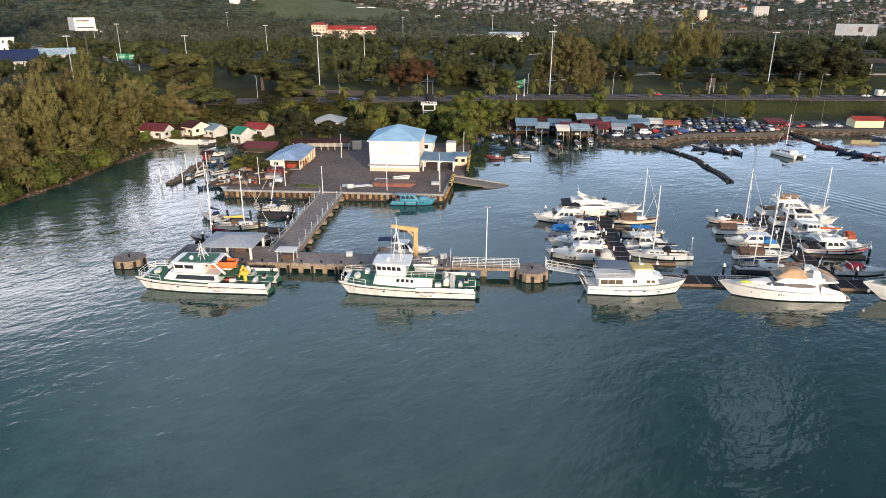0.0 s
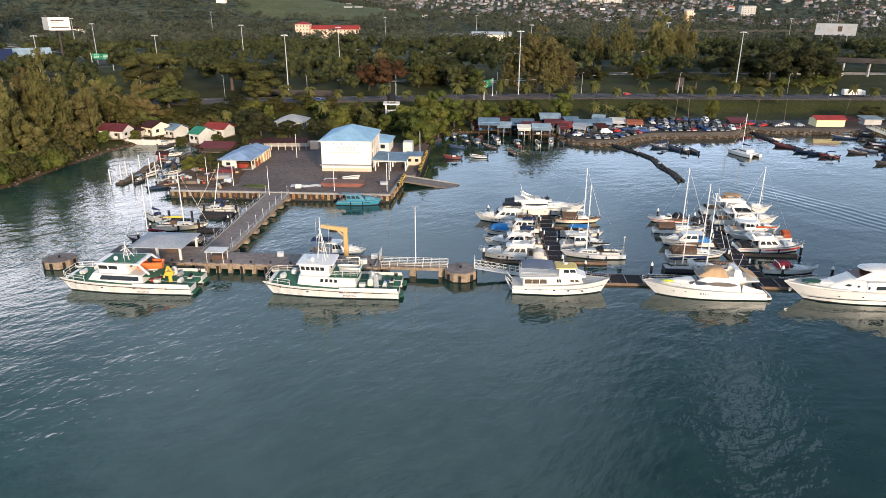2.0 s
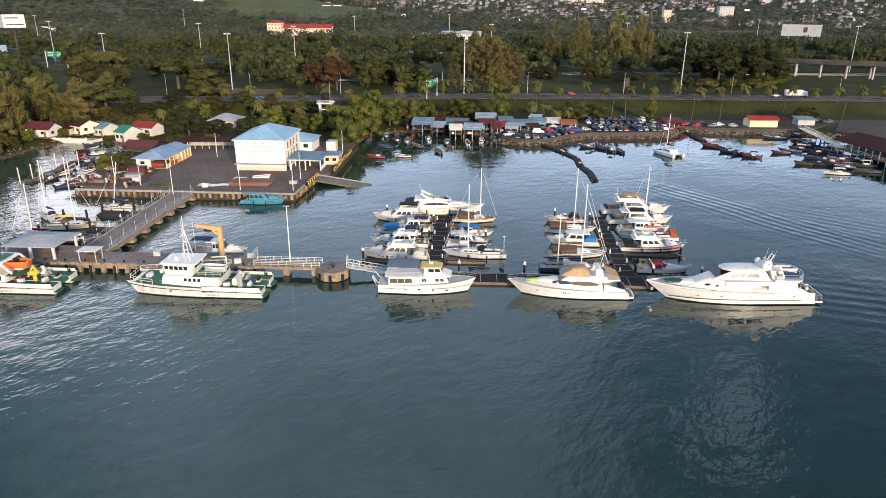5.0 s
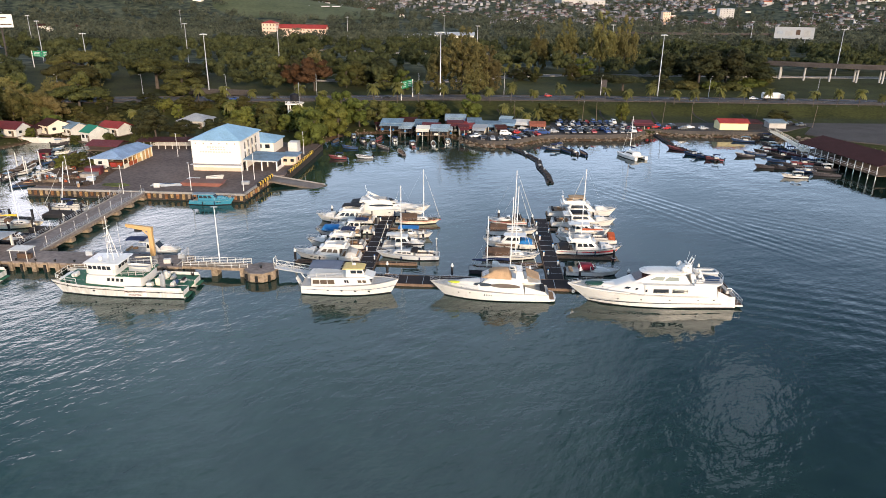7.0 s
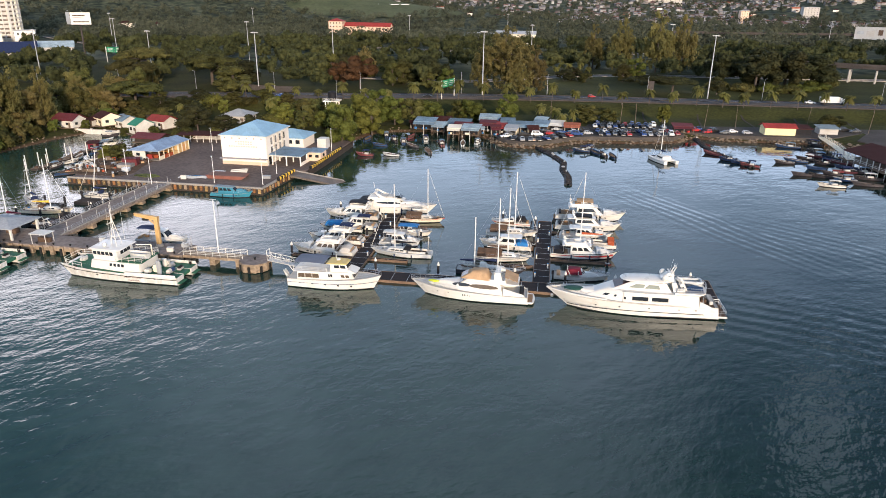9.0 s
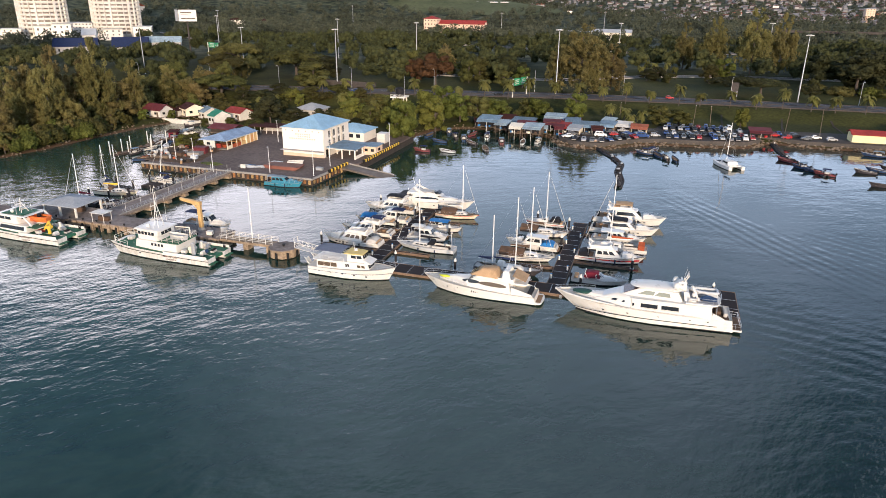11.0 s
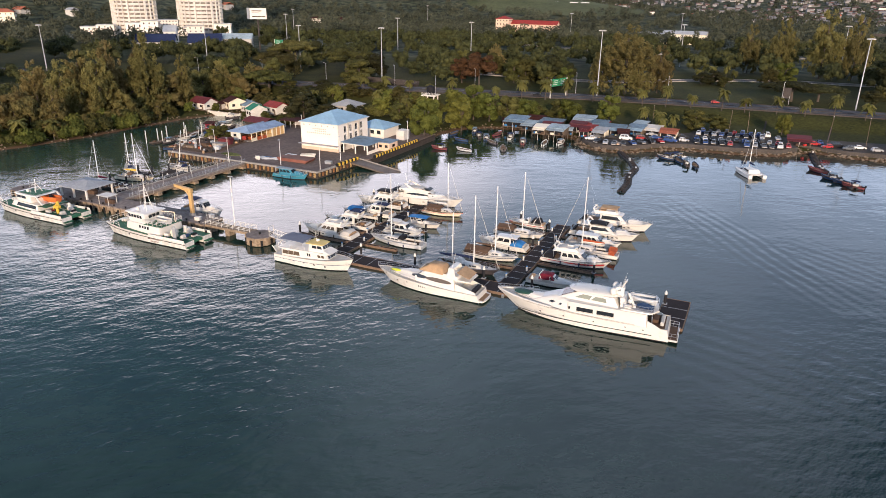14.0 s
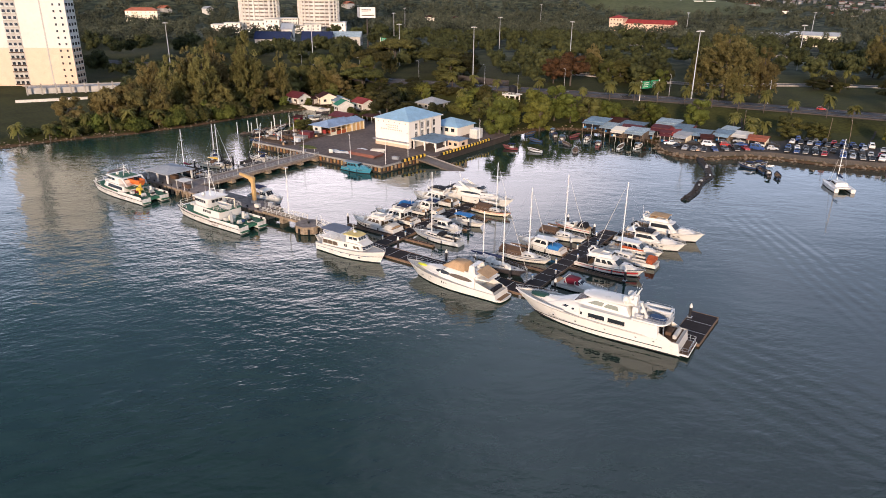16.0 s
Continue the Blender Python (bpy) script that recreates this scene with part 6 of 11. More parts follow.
def motor_ship(m):
    """The largest yacht: flush main house, raised pilothouse under a domed roof, mast with domes, boat deck aft."""
    L, B = 28.9, 6.4
    b, sh = start_boat("superyacht", "large white motor yacht with a domed pilothouse and radar mast", "motor yacht", m, L, B, 2.3, 3.25, full=0.44, rake=0.13, rev=0.4, power=2.5)
    for s in (1, -1):
        part("knuckle_stripe", Geo().path([(x, s * (bb * 0.985 + 0.01), z * 0.40) for x, bb, z in sh[1:-3]], 0.06), GLASS, b)
        # grey tube paints in the shadow line along the deck edge
        part("deck_edge_line", Geo().path([(x, s * (bb + 0.03), z - 0.12) for x, bb, z in sh[1:-4]], 0.045), GREY_WALL, b)
        part("boot_top", Geo().path([(x - 0.09 * L * max(0, (x / L + 0.14) / 0.64) ** 1.6, s * (bb * 0.955 * (1 - max(0, (x / L + 0.23) / 0.73) ** 1.8) / (1 - max(0, (x / L + 0.14) / 0.64) ** 2.6) + 0.03), 0.16) for x, bb, z in sh[:-3]], 0.09), ANTIFOUL, b)
    lo = House(-11.4, 1.6, B * 0.95, B * 0.93, 2.2, 4.4, 0.02, 0.3, 0.95, crown=0.02)
    low = part("main_house", lo.geo(), WHITE, b, smooth=45)
    for xa, xb in ((0.0, -2.7), (-3.3, -6.05)):
        lo.span(low, xa, xb, 2.95, 3.62)
        lo.span(low, xa + 0.08, xb - 0.08, 2.80, 2.87, GREY_WALL, "window_sill")
    lo.span(low, 1.35, 1.05, 3.05, 3.5)
    fore = House(1.5, 9.4, B * 0.925, B * 0.42, 2.3, 4.42, 5.4, 0.0, 0.93, crown=0.03)
    fr = part("forward_house", fore.geo(), WHITE, b, smooth=50)
    for xa, xb in ((4.7, 3.9), (3.0, 2.6)):
        fore.span(fr, xa, xb, 3.25, 3.6)
    trunk = House(5.0, L * 0.40, B * 0.56, B * 0.16, 2.7, 3.5, 2.4, 0, 0.8, crown=0.05)
    part("foredeck_trunk", trunk.geo(), WHITE, b, smooth=45)
    green = mat("dark_green_canvas", (0.012, 0.06, 0.045), 0.75, 0, 0.2)
    part("bow_cockpit_cover", Geo().loft([[(9.7 + 1.75 * k * math.cos(a), 0.85 * k * math.sin(a), z) for a in [i * math.pi / 8 for i in range(16)]] for k, z in ((1.0, 3.25), (1.0, 3.52), (0.72, 3.66))]), green, b, "dark green canvas over the bow cockpit", smooth=50)
    for s in (1, -1):
        part("bow_bulwark", Geo().path([(x, s * bb * 0.985, z + 0.10) for x, bb, z in sh[9:]], 0.13), WHITE, b)
        part("side_step", Geo().path([(x, s * (B * 0.475 + 0.02), 4.36) for x in (-11.2, -6, 0, 1.6)], 0.09), WHITE, b)
    # pilothouse with its raked screen and domed roof
    ph = House(-6.6, 3.5, B * 0.74, B * 0.56, 4.4, 5.85, 3.3, 0.9, 0.86, crown=0.04)
    pilot = part("pilothouse", ph.geo(), WHITE, b, smooth=45)
    ph.panes(pilot, 2, 0.03, 0.97, 0.18, 0.94, 3, 0.015, mat("maroon_tinted_glass", (0.050, 0.018, 0.016), 0.15, 0, 0.2))
    pale = mat("pale_tinted_glass", (0.23, 0.25, 0.20), 0.12, 0, 0.1)
    ph.span(pilot, 0.1, -2.1, 4.85, 5.5, pale, skew=0.03)
    ph.span(pilot, -2.3, -4.6, 4.85, 5.5, pale, skew=0.03)
    rings = []
    for k, z in ((0.96, 5.86), (1.0, 5.95), (0.96, 6.08), (0.80, 6.24), (0.45, 6.36)):
        rings.append([(-2.5 + 4.45 * k * math.copysign(abs(math.cos(a)) ** 0.7, math.cos(a)), 2.05 * k * math.copysign(abs(math.sin(a)) ** 0.75, math.sin(a)), z) for a in [i * math.pi / 12 for i in range(24)]])
    part("pilothouse_roof", Geo().loft(rings), WHITE, b, smooth=50)
    # mast with domes
    part("mast", Geo().loft([[(-7.0, -0.9, 5.6), (-7.0, 0.9, 5.6), (-4.6, 0.9, 6.1), (-4.6, -0.9, 6.1)], [(-7.0, -0.55, 7.3), (-7.0, 0.55, 7.3), (-5.9, 0.55, 7.3), (-5.9, -0.55, 7.3)]])
         .tube((-6.4, -1.5, 6.9), (-6.4, 1.5, 6.9), 0.10).tube((-6.6, -0.5, 7.2), (-7.2, -0.5, 8.5), 0.10).tube((-6.6, 0.5, 7.2), (-7.2, 0.5, 8.5), 0.10).tube((-7.2, -0.5, 8.4), (-7.2, 0.5, 8.4), 0.10), WHITE, b)
    part("aft_radar_arch", Geo().loft([[(-7.9, s, 4.4) for s in (-2.3, 2.3)] + [(-6.9, s, 4.4) for s in (2.3, -2.3)], [(-7.4, s, 5.9) for s in (-1.5, 1.5)] + [(-6.6, s, 5.9) for s in (1.5, -1.5)]]), WHITE, b)
    for x, y, z, r in ((-5.4, -1.3, 6.75, 0.58), (-5.4, 1.3, 6.75, 0.58), (-8.2, 1.5, 5.6, 0.36), (-8.2, -1.5, 5.6, 0.36)):
        part("satellite_dome", Geo().ball((x, y, z), (r, r, r * 1.15), 12, 7), WHITE, b, smooth=50)
    part("radar_scanner", Geo().box((-6.2, 0, 7.5), (0.3, 2.1, 0.2), bev=0.06), WHITE, b)
    for y, h in ((1.4, 9.6), (-1.4, 9.2), (0.0, 9.0)):
        part("whip_aerial", Geo().tube((-6.6, y, 6.9), (-7.0, y, h), 0.025, 0.012), ALLOY, b)
    # boat deck aft with its rounded overhang
    rings = []
    for z, k in ((4.38, 0.97), (4.50, 1.0), (4.66, 0.98)):
        ring = [(-7.0, -3.0 * k), (-11.2, -3.0 * k)] + [(-11.2 - 1.5 * k * math.sin(i * math.pi / 8), -3.0 * k * math.cos(i * math.pi / 8)) for i in range(1, 8)] + [(-11.2, 3.0 * k), (-7.0, 3.0 * k)]
        rings.append([(x, y, z) for x, y in ring])
    part("boat_deck", Geo().loft(rings), WHITE, b, smooth=40)
    part("boat_deck_tread", Geo().box((-9.7, 0, 4.67), (4.6, 4.8, 0.03)), mat("grey_boat_deck", (0.30, 0.30, 0.31), 0.7), b)
    g, ts = hull(4.2, 1.8, 0.6, 0.8)
    tb = part("tender", g, [GREY_HULL, GREY_HULL], b, "grey inflatable tender on the boat deck", smooth=40, at=pose(-10.0, -0.9, 4.95, 0, 0, 4))
    part("tube", gunwale(ts, 0.2), GREY_HULL, tb)
    part("jet_ski", Geo().loft([[(-11.9 + t * 2.6, y + 1.2, z) for y, z in ((-0.42 * w, 4.75), (0.42 * w, 4.75), (0.36 * w, 5.2), (0, 5.2 + h), (-0.36 * w, 5.2))] for t, w, h in ((0, 0.9, 0.1), (0.4, 1.0, 0.35), (0.65, 0.9, 0.45), (1, 0.2, 0.0))]), DARK_BLUE, b)
    part("crane", Geo().tube((-8.9, 1.6, 4.66), (-8.9, 1.6, 5.2), 0.30, n=8).loft([[(-9.1, 1.45, 5.0), (-9.1, 1.75, 5.0), (-8.7, 1.75, 5.1), (-8.7, 1.45, 5.1)], [(-8.1, 1.48, 7.0), (-8.1, 1.72, 7.0), (-7.75, 1.72, 7.0), (-7.75, 1.48, 7.0)]]), WHITE, b)
    for y in (2.3, -2.3):
        part("raft_canister", Geo().tube((-8.6, y, 4.98), (-7.4, y, 4.98), 0.30, n=10), WHITE, b)
    pts = [(-7.6, 2.85)] + [(-11.2 - 1.4 * math.sin(i * math.pi / 8), 2.85 * math.cos(i * math.pi / 8)) for i in range(0, 9)] + [(-7.6, -2.85)]
    g = Geo()
    for k in (0.5, 0.95):
        g.path([(x, y, 4.66 + k) for x, y in pts], 0.03)
    for x, y in pts:
        g.tube((x, y, 4.66), (x, y, 5.61), 0.03)
    part("boat_deck_rail", g, STEEL, b)
    # after deck, quarters and bathing platform
    for s in (1, -1):
        part("overhang_post", Geo().tube((-12.0, s * 2.3, 2.2), (-11.9, s * 2.3, 4.4), 0.09), STEEL, b)
        part("quarter_wing", Geo().loft([[(-11.3, s * 3.0, 2.2), (-13.6, s * 2.95, 2.2), (-13.6, s * 2.75, 2.2), (-11.3, s * 2.8, 2.2)], [(-11.3, s * 3.0, 3.35), (-12.6, s * 2.95, 2.75), (-12.6, s * 2.75, 2.75), (-11.3, s * 2.8, 3.35)]]), WHITE, b)
        for k in range(5):
            part("stern_step", Geo().box((-13.7 - 0.16 * k, s * 2.1, 2.05 - 0.3 * k), (0.5, 1.0, 0.12), bev=0.02), TEAK, b)
    part("aft_doors", lo.pane(0, 0.14, 0.86, 0.06, 0.86), GLASS, low)
    part("aft_deck", Geo().box((-12.7, 0, 2.26), (2.6, B * 0.78, 0.06)), BROWN_CLOTH, b)
    part("aft_table", Geo().box((-12.4, 0, 2.6), (1.0, 2.0, 0.6), bev=0.1), BROWN_CLOTH, b)
    part("aft_sofa", Geo().box((-13.5, 0, 2.6), (0.6, 3.4, 0.7), bev=0.12), LIGHT_DECK, b)
    part("swim_platform", Geo().box((-L / 2 - 0.75, 0, 0.5), (2.0, B * 0.86, 0.3), bev=0.1), WHITE, b)
    part("platform_teak", Geo().box((-L / 2 - 0.8, 0, 0.67), (1.7, B * 0.78, 0.05)), BROWN_CLOTH, b)
    g = Geo()
    for k in (0.5, 0.95):
        g.path([(-L / 2 + 0.0, -2.5, 0.69 + k), (-L / 2 - 1.55, -2.4, 0.69 + k), (-L / 2 - 1.55, 2.4, 0.69 + k), (-L / 2, 2.5, 0.69 + k)], 0.035)
    for x, y in ((-L / 2 - 0.7, -2.45), (-L / 2 - 0.7, 2.45), (-L / 2 - 1.55, -2.4), (-L / 2 - 1.55, -0.8), (-L / 2 - 1.55, 0.8), (-L / 2 - 1.55, 2.4)):
        g.tube((x, y, 0.69), (x, y, 1.64), 0.035)
    part("platform_rail", g, STEEL, b)
    part("bow_rail", pulpit(sh, 0.72, 1.0, 0.75, 0.03), STEEL, b)
    part("anchor", Geo().box((L / 2 - 1.0, 0.35, 1.9), (0.5, 0.2, 0.6), bev=0.06), STEEL, b)
    for s in (1, -1):
        for x in (-10.8, -8.0, -3.0, 2.0, 6.0):
            i = min(range(len(sh)), key=lambda k: abs(sh[k][0] - x))
            part("porthole", Geo().box((x, s * (sh[i][1] * 0.975), 1.62), (0.32, 0.14, 0.16), bev=0.05), GLASS, b)
    fenders(b, sh, (0.3, 0.5), -1)
    return b


def fishing_boat(m, L, B, hull_mat, label, roof=None, inner=None, name="fishing_boat"):
    b, sh = start_boat(name, label, "fishing boat", m, L, B, 0.65, 1.35, hull_mat, inner or WOOD, "fishing boats", 0.25, stern=0.6, full=0.4, rake=0.12)
    for k in (-0.25, 0.0, 0.25):
        part("thwart", Geo().box((L * k, 0, 0.62), (0.3, B * 0.8, 0.08)), WOOD, b)
    if roof:
        canopy_on_posts(b, -L * 0.3, L * 0.08, B * 0.8, 0.5, 2.1, roof, "awning")
        part("locker", Geo().box((-L * 0.12, 0, 0.8), (L * 0.2, B * 0.5, 0.7), bev=0.05), WORN_WHITE, b)
    outboard(b, -L / 2, 0, 0.6)
    part("fishing_net", Geo().ball((L * 0.15, 0, 0.6), (L * 0.1, B * 0.25, 0.35)), BROWN_CLOTH, b)
    return b


def sleek_yacht(m, L, B, label):
    """Low raked motor yacht: long foredeck, dark ribbon windows, swept flybridge wing, black aft awning."""
    b, sh = start_boat("motor_yacht", label, "motor yacht", m, L, B, 1.55, 2.5, full=0.42, rake=0.11, rev=1.2)
    trunk = House(L * 0.05, L * 0.43, B * 0.74, B * 0.16, 1.9, 2.95, L * 0.20, 0, 0.78, crown=0.05)
    part("foredeck_trunk", trunk.geo(), WHITE, b, smooth=45)
    part("sun_pad", Geo().box((L * 0.24, 0, 2.78), (1.7, 1.3, 0.1), bev=0.04), LIGHT_DECK, b)
    h = House(-L * 0.30, L * 0.24, B * 0.88, B * 0.56, 1.5, 3.35, L * 0.22, 0.3, 0.80, crown=0.05)
    house = part("deckhouse", h.geo(), WHITE, b, smooth=50)
    h.panes(house, 2, 0.06, 0.94, 0.34, 0.92, 3, 0.02)
    for s in (3, 1):
        part("ribbon_window", h.oval(s, -L * 0.10, 2.62, L * 0.145, 0.30), GLASS, house)
        part("ribbon_window", h.oval(s, L * 0.075, 2.55, L * 0.05, 0.22), GLASS, house)
    fl = House(-L * 0.36, L * 0.10, B * 0.84, B * 0.5, 3.36, 3.95, L * 0.09, 0.2, 0.93, crown=-0.28)
    fly = part("flybridge", fl.geo(), WHITE, b, smooth=45)
    part("bridge_screen", Geo().loft([[(L * 0.02, -B * 0.30, 3.9), (L * 0.07, -B * 0.2, 3.9), (L * 0.07, B * 0.2, 3.9), (L * 0.02, B * 0.30, 3.9)],
                                      [(-L * 0.005, -B * 0.27, 4.45), (L * 0.03, -B * 0.17, 4.45), (L * 0.03, B * 0.17, 4.45), (-L * 0.005, B * 0.27, 4.45)]]), GLASS, fly)
    for x, w in ((-L * 0.08, 1.6), (-L * 0.18, 2.2)):
        part("bridge_sofa", Geo().box((x, 0, 3.98), (w, B * 0.5, 0.4), bev=0.1), LIGHT_DECK, fly)
    g = Geo()
    for s in (1, -1):
        g.loft([[(-L * 0.16, s * B * 0.40, 3.5), (-L * 0.07, s * B * 0.40, 3.5), (-L * 0.07, s * B * 0.36, 3.5), (-L * 0.16, s * B * 0.36, 3.5)],
                [(-L * 0.275, s * B * 0.33, 5.05), (-L * 0.245, s * B * 0.33, 5.05), (-L * 0.245, s * B * 0.29, 5.05), (-L * 0.275, s * B * 0.29, 5.05)]])
    g.box((-L * 0.26, 0, 5.1), (0.9, B * 0.68, 0.16), bev=0.05)
    part("radar_wing", g, WHITE, b)
    part("radar_dome", Geo().ball((-L * 0.26, 0.5, 5.4), (0.34, 0.34, 0.26)), WHITE, b, smooth=50)
    part("aerial", Geo().tube((-L * 0.26, -0.8, 5.1), (-L * 0.29, -0.8, 7.6), 0.03), ALLOY, b)
    part("aft_awning", Geo().loft([[(-L * 0.47, -B * 0.38, 3.0), (-L * 0.47, B * 0.38, 3.0), (-L * 0.30, B * 0.42, 3.3), (-L * 0.30, -B * 0.42, 3.3)],
                                   [(-L * 0.47, -B * 0.38, 3.1), (-L * 0.47, B * 0.38, 3.1), (-L * 0.30, B * 0.40, 3.55), (-L * 0.30, -B * 0.40, 3.55)]]), BLACK, b, "black aft deck awning")
    for s in (1, -1):
        part("awning_post", Geo().tube((-L * 0.455, s * B * 0.36, 1.4), (-L * 0.46, s * B * 0.36, 3.02), 0.05), STEEL, b)
        part("quarter_wing", Geo().loft([[(-L * 0.30, s * B * 0.44, 1.5), (-L * 0.47, s * B * 0.43, 1.45), (-L * 0.47, s * B * 0.40, 1.45), (-L * 0.30, s * B * 0.41, 1.5)],
                                         [(-L * 0.28, s * B * 0.42, 3.0), (-L * 0.45, s * B * 0.41, 1.95), (-L * 0.45, s * B * 0.39, 1.95), (-L * 0.28, s * B * 0.39, 3.0)]]), WHITE, b)
        for k in range(5):
            x, bb, z = sh[7 + k]
            part("porthole", Geo().box((x, s * bb * 0.96, z * 0.6), (0.55, 0.14, 0.16), bev=0.05), GLASS, b)
    part("aft_sofa", Geo().box((-L * 0.45, 0, 1.8), (0.8, B * 0.6, 0.55), bev=0.1), TAN_CLOTH, b)
    part("swim_platform", Geo().box((-L / 2 - 0.7, 0, 0.45), (1.3, B * 0.84, 0.16), bev=0.06), TEAK, b)
    part("bow_rail", pulpit(sh, 0.5, 1.0, 0.75, 0.03), STEEL, b)
    fenders(b, sh, (0.3, 0.5, 0.65), -1)
    return b


def place_boats():
    # along the pier and the outer face of the pontoon (bows to the west)
    patrol_catamaran(at_uv(-36.2, -7.7, 0, 180), "white patrol catamaran with orange rescue boat and yellow crane", True)
    patrol_catamaran(at_uv(1.1, -7.1, 0, 180), "white patrol catamaran with green work deck and tall mast")
    trawler_yacht(at_uv(42.4, -5.0, 0, 0))
    sport_yacht(at_uv(67.6, -5.1, 0, 180))
    motor_ship(at_uv(96.1, -5.1, 0, 182.6))
    # first arm, west berths
    cruiser(at_uv(34.3, 11.4, 0, 180), 13.6, 4.2, "white flybridge cruiser with two large side windows", cover=(-0.47, -0.3, LIGHT_DECK), win=BROWN_GLASS)
    cruiser(at_uv(34.6, 18.6, 0, 180), 12.4, 3.9, "white cruiser under a navy bimini", top=(-0.36, -0.12), top_mat=NAVY)
    speedboat(at_uv(33.6, 26.4, 0, 180), 10.4, 3.2, "white boat with a bright blue cover", BLUE_CLOTH, cover=(-0.05, 0.36))
    cruiser(at_uv(36.4, 28.6, 0, 180), 9.6, 3.2, "small white cruiser with a navy canopy", False, (-0.40, -0.08), NAVY, arch=False)
    cruiser(at_uv(33.2, 36.4, 0, 180), 13.6, 4.3, "white cruiser with a black bimini over the bridge", top=(-0.30, 0.02), top_mat=BLACK)
    sleek_yacht(at_uv(43.2, 43.2, 0, 0), 20.4, 5.2, "long white motor yacht with dark ribbon windows")
    # first arm, east berths
    sailboat(at_uv(51.0, 36.6, 0, 0), 10.8, 3.5, "cream wooden sloop with a dark wheelhouse canopy", 13.2, 0.12, CREAM, WORN_WHITE, (-0.36, -0.02, BROWN_CLOTH), None, stripe=RED, deck_mat=TEAK)
    speedboat(at_uv(50.4, 26.0, 0, 0), 9.6, 2.8, "open white boat under a blue awning", None, WORN_WHITE, awning=(-0.3, 0.18, BLUE_CLOTH))
    cruiser(at_uv(49.6, 18.8, 0, 0), 9.0, 3.2, "pale grey cabin boat with a worn canopy", False, (-0.42, -0.1), WORN_WHITE, GREY_HULL, arch=False)
    sailboat(at_uv(50.9, 13.1, 0, 180), 13.2, 3.9, "pale grey sloop with a radar pole and black covers", 15.4, 0.10, GREY_HULL, BLACK, None, BLACK, gantry=True)
    # second arm, west berths
    speedboat(at_uv(72.4, 38.0, 0, 180), 9.4, 3.0, "white speedboat with red trim and black solar panels", BLACK, cover=(-0.40, -0.12), stripe=RED)
    sailboat(at_uv(73.2, 30.4, 0, 0), 11.8, 3.5, "white sloop with a brown cockpit tent", 15.0, 0.05, None, BROWN_CLOTH, (-0.42, -0.10, BROWN_CLOTH), None)
    cruiser(at_uv(72.2, 21.7, 0, 180), 11.0, 3.5, "white cabin boat with a blue cockpit cover", False, hull_mat=WORN_WHITE, cover=(-0.46, -0.2, BLUE_CLOTH), arch=False)
    sailboat(at_uv(72.4, 14.4, 0, 0), 12.0, 3.6, "white sloop with a dark brown boom tent", 15.6, 0.08, None, BROWN_CLOTH, (-0.44, -0.02, BROWN_CLOTH), None, stripe=DARK_BLUE)
    sailboat(at_uv(70.6, 6.3, 0, 0), 13.6, 3.6, "black-hulled ketch with navy sail covers", 15.6, 0.10, DARK_HULL, NAVY, None, WORN_WHITE, mizzen=(-0.24, 11.6))
    # second arm, east berths
    cruiser(at_uv(91.6, 46.4, 0, 0), 16.6, 4.9, "tall white flybridge yacht with a sand-coloured hardtop", top=(-0.22, 0.02), top_mat=TAN_CLOTH, zs=1.5, zb=2.2, cab_h=1.4)
    cruiser(at_uv(90.8, 38.2, 0, 0), 15.0, 4.4, "white express cruiser with a black canopy", False, (-0.22, 0.04), BLACK, zs=1.3, zb=1.95, hard=True)
    cruiser(at_uv(90.0, 31.0, 0, 0), 11.5, 3.6, "white cabin boat with small square windows", False, arch=False)
    sailboat(at_uv(89.6, 26.4, 0, 180), 13.4, 3.8, "white sloop with rust-orange sail covers", 16.6, 0.08, None, ORANGE_CLOTH, (-0.46, -0.36, ORANGE_CLOTH), None)
    cruiser(at_uv(89.2, 19.4, 0, 0), 13.8, 4.2, "white flybridge cruiser with red and navy hull stripes", stripe=RED, cover=(-0.46, -0.3, BLACK))
    speedboat(at_uv(88.3, 7.0, 0, 0), 10.6, 3.2, "white speedboat with a maroon canopy")
    # behind the pier and at the quay
    small = cruiser(at_uv(-1.6, 10.2, 0, 0), 11.8, 3.7, "small patrol boat with white wheelhouse and navy awning", False, (-0.46, -0.12), NAVY, hull_mat=GREY_HULL, arch=False, name="patrol_launch", cat="patrol boat", cab=(-0.1, 0.18), cab_h=1.5)
    ferry = cruiser(at_uv(-3.7, 47.8, 0, 0), 11.4, 3.0, "turquoise passenger boat with a pale roof", False, hull_mat=BLUE_HULL, cab_mat=BLUE_HULL, arch=False, name="passenger_boat", cat="passenger boat", cab=(-0.32, 0.16), cab_h=1.1, win=GLASS)
    for c in ferry.children:
        if c.name.split(".")[0] == "hardtop":
            c.data.materials[0] = PALE_SHEET


place_boats()


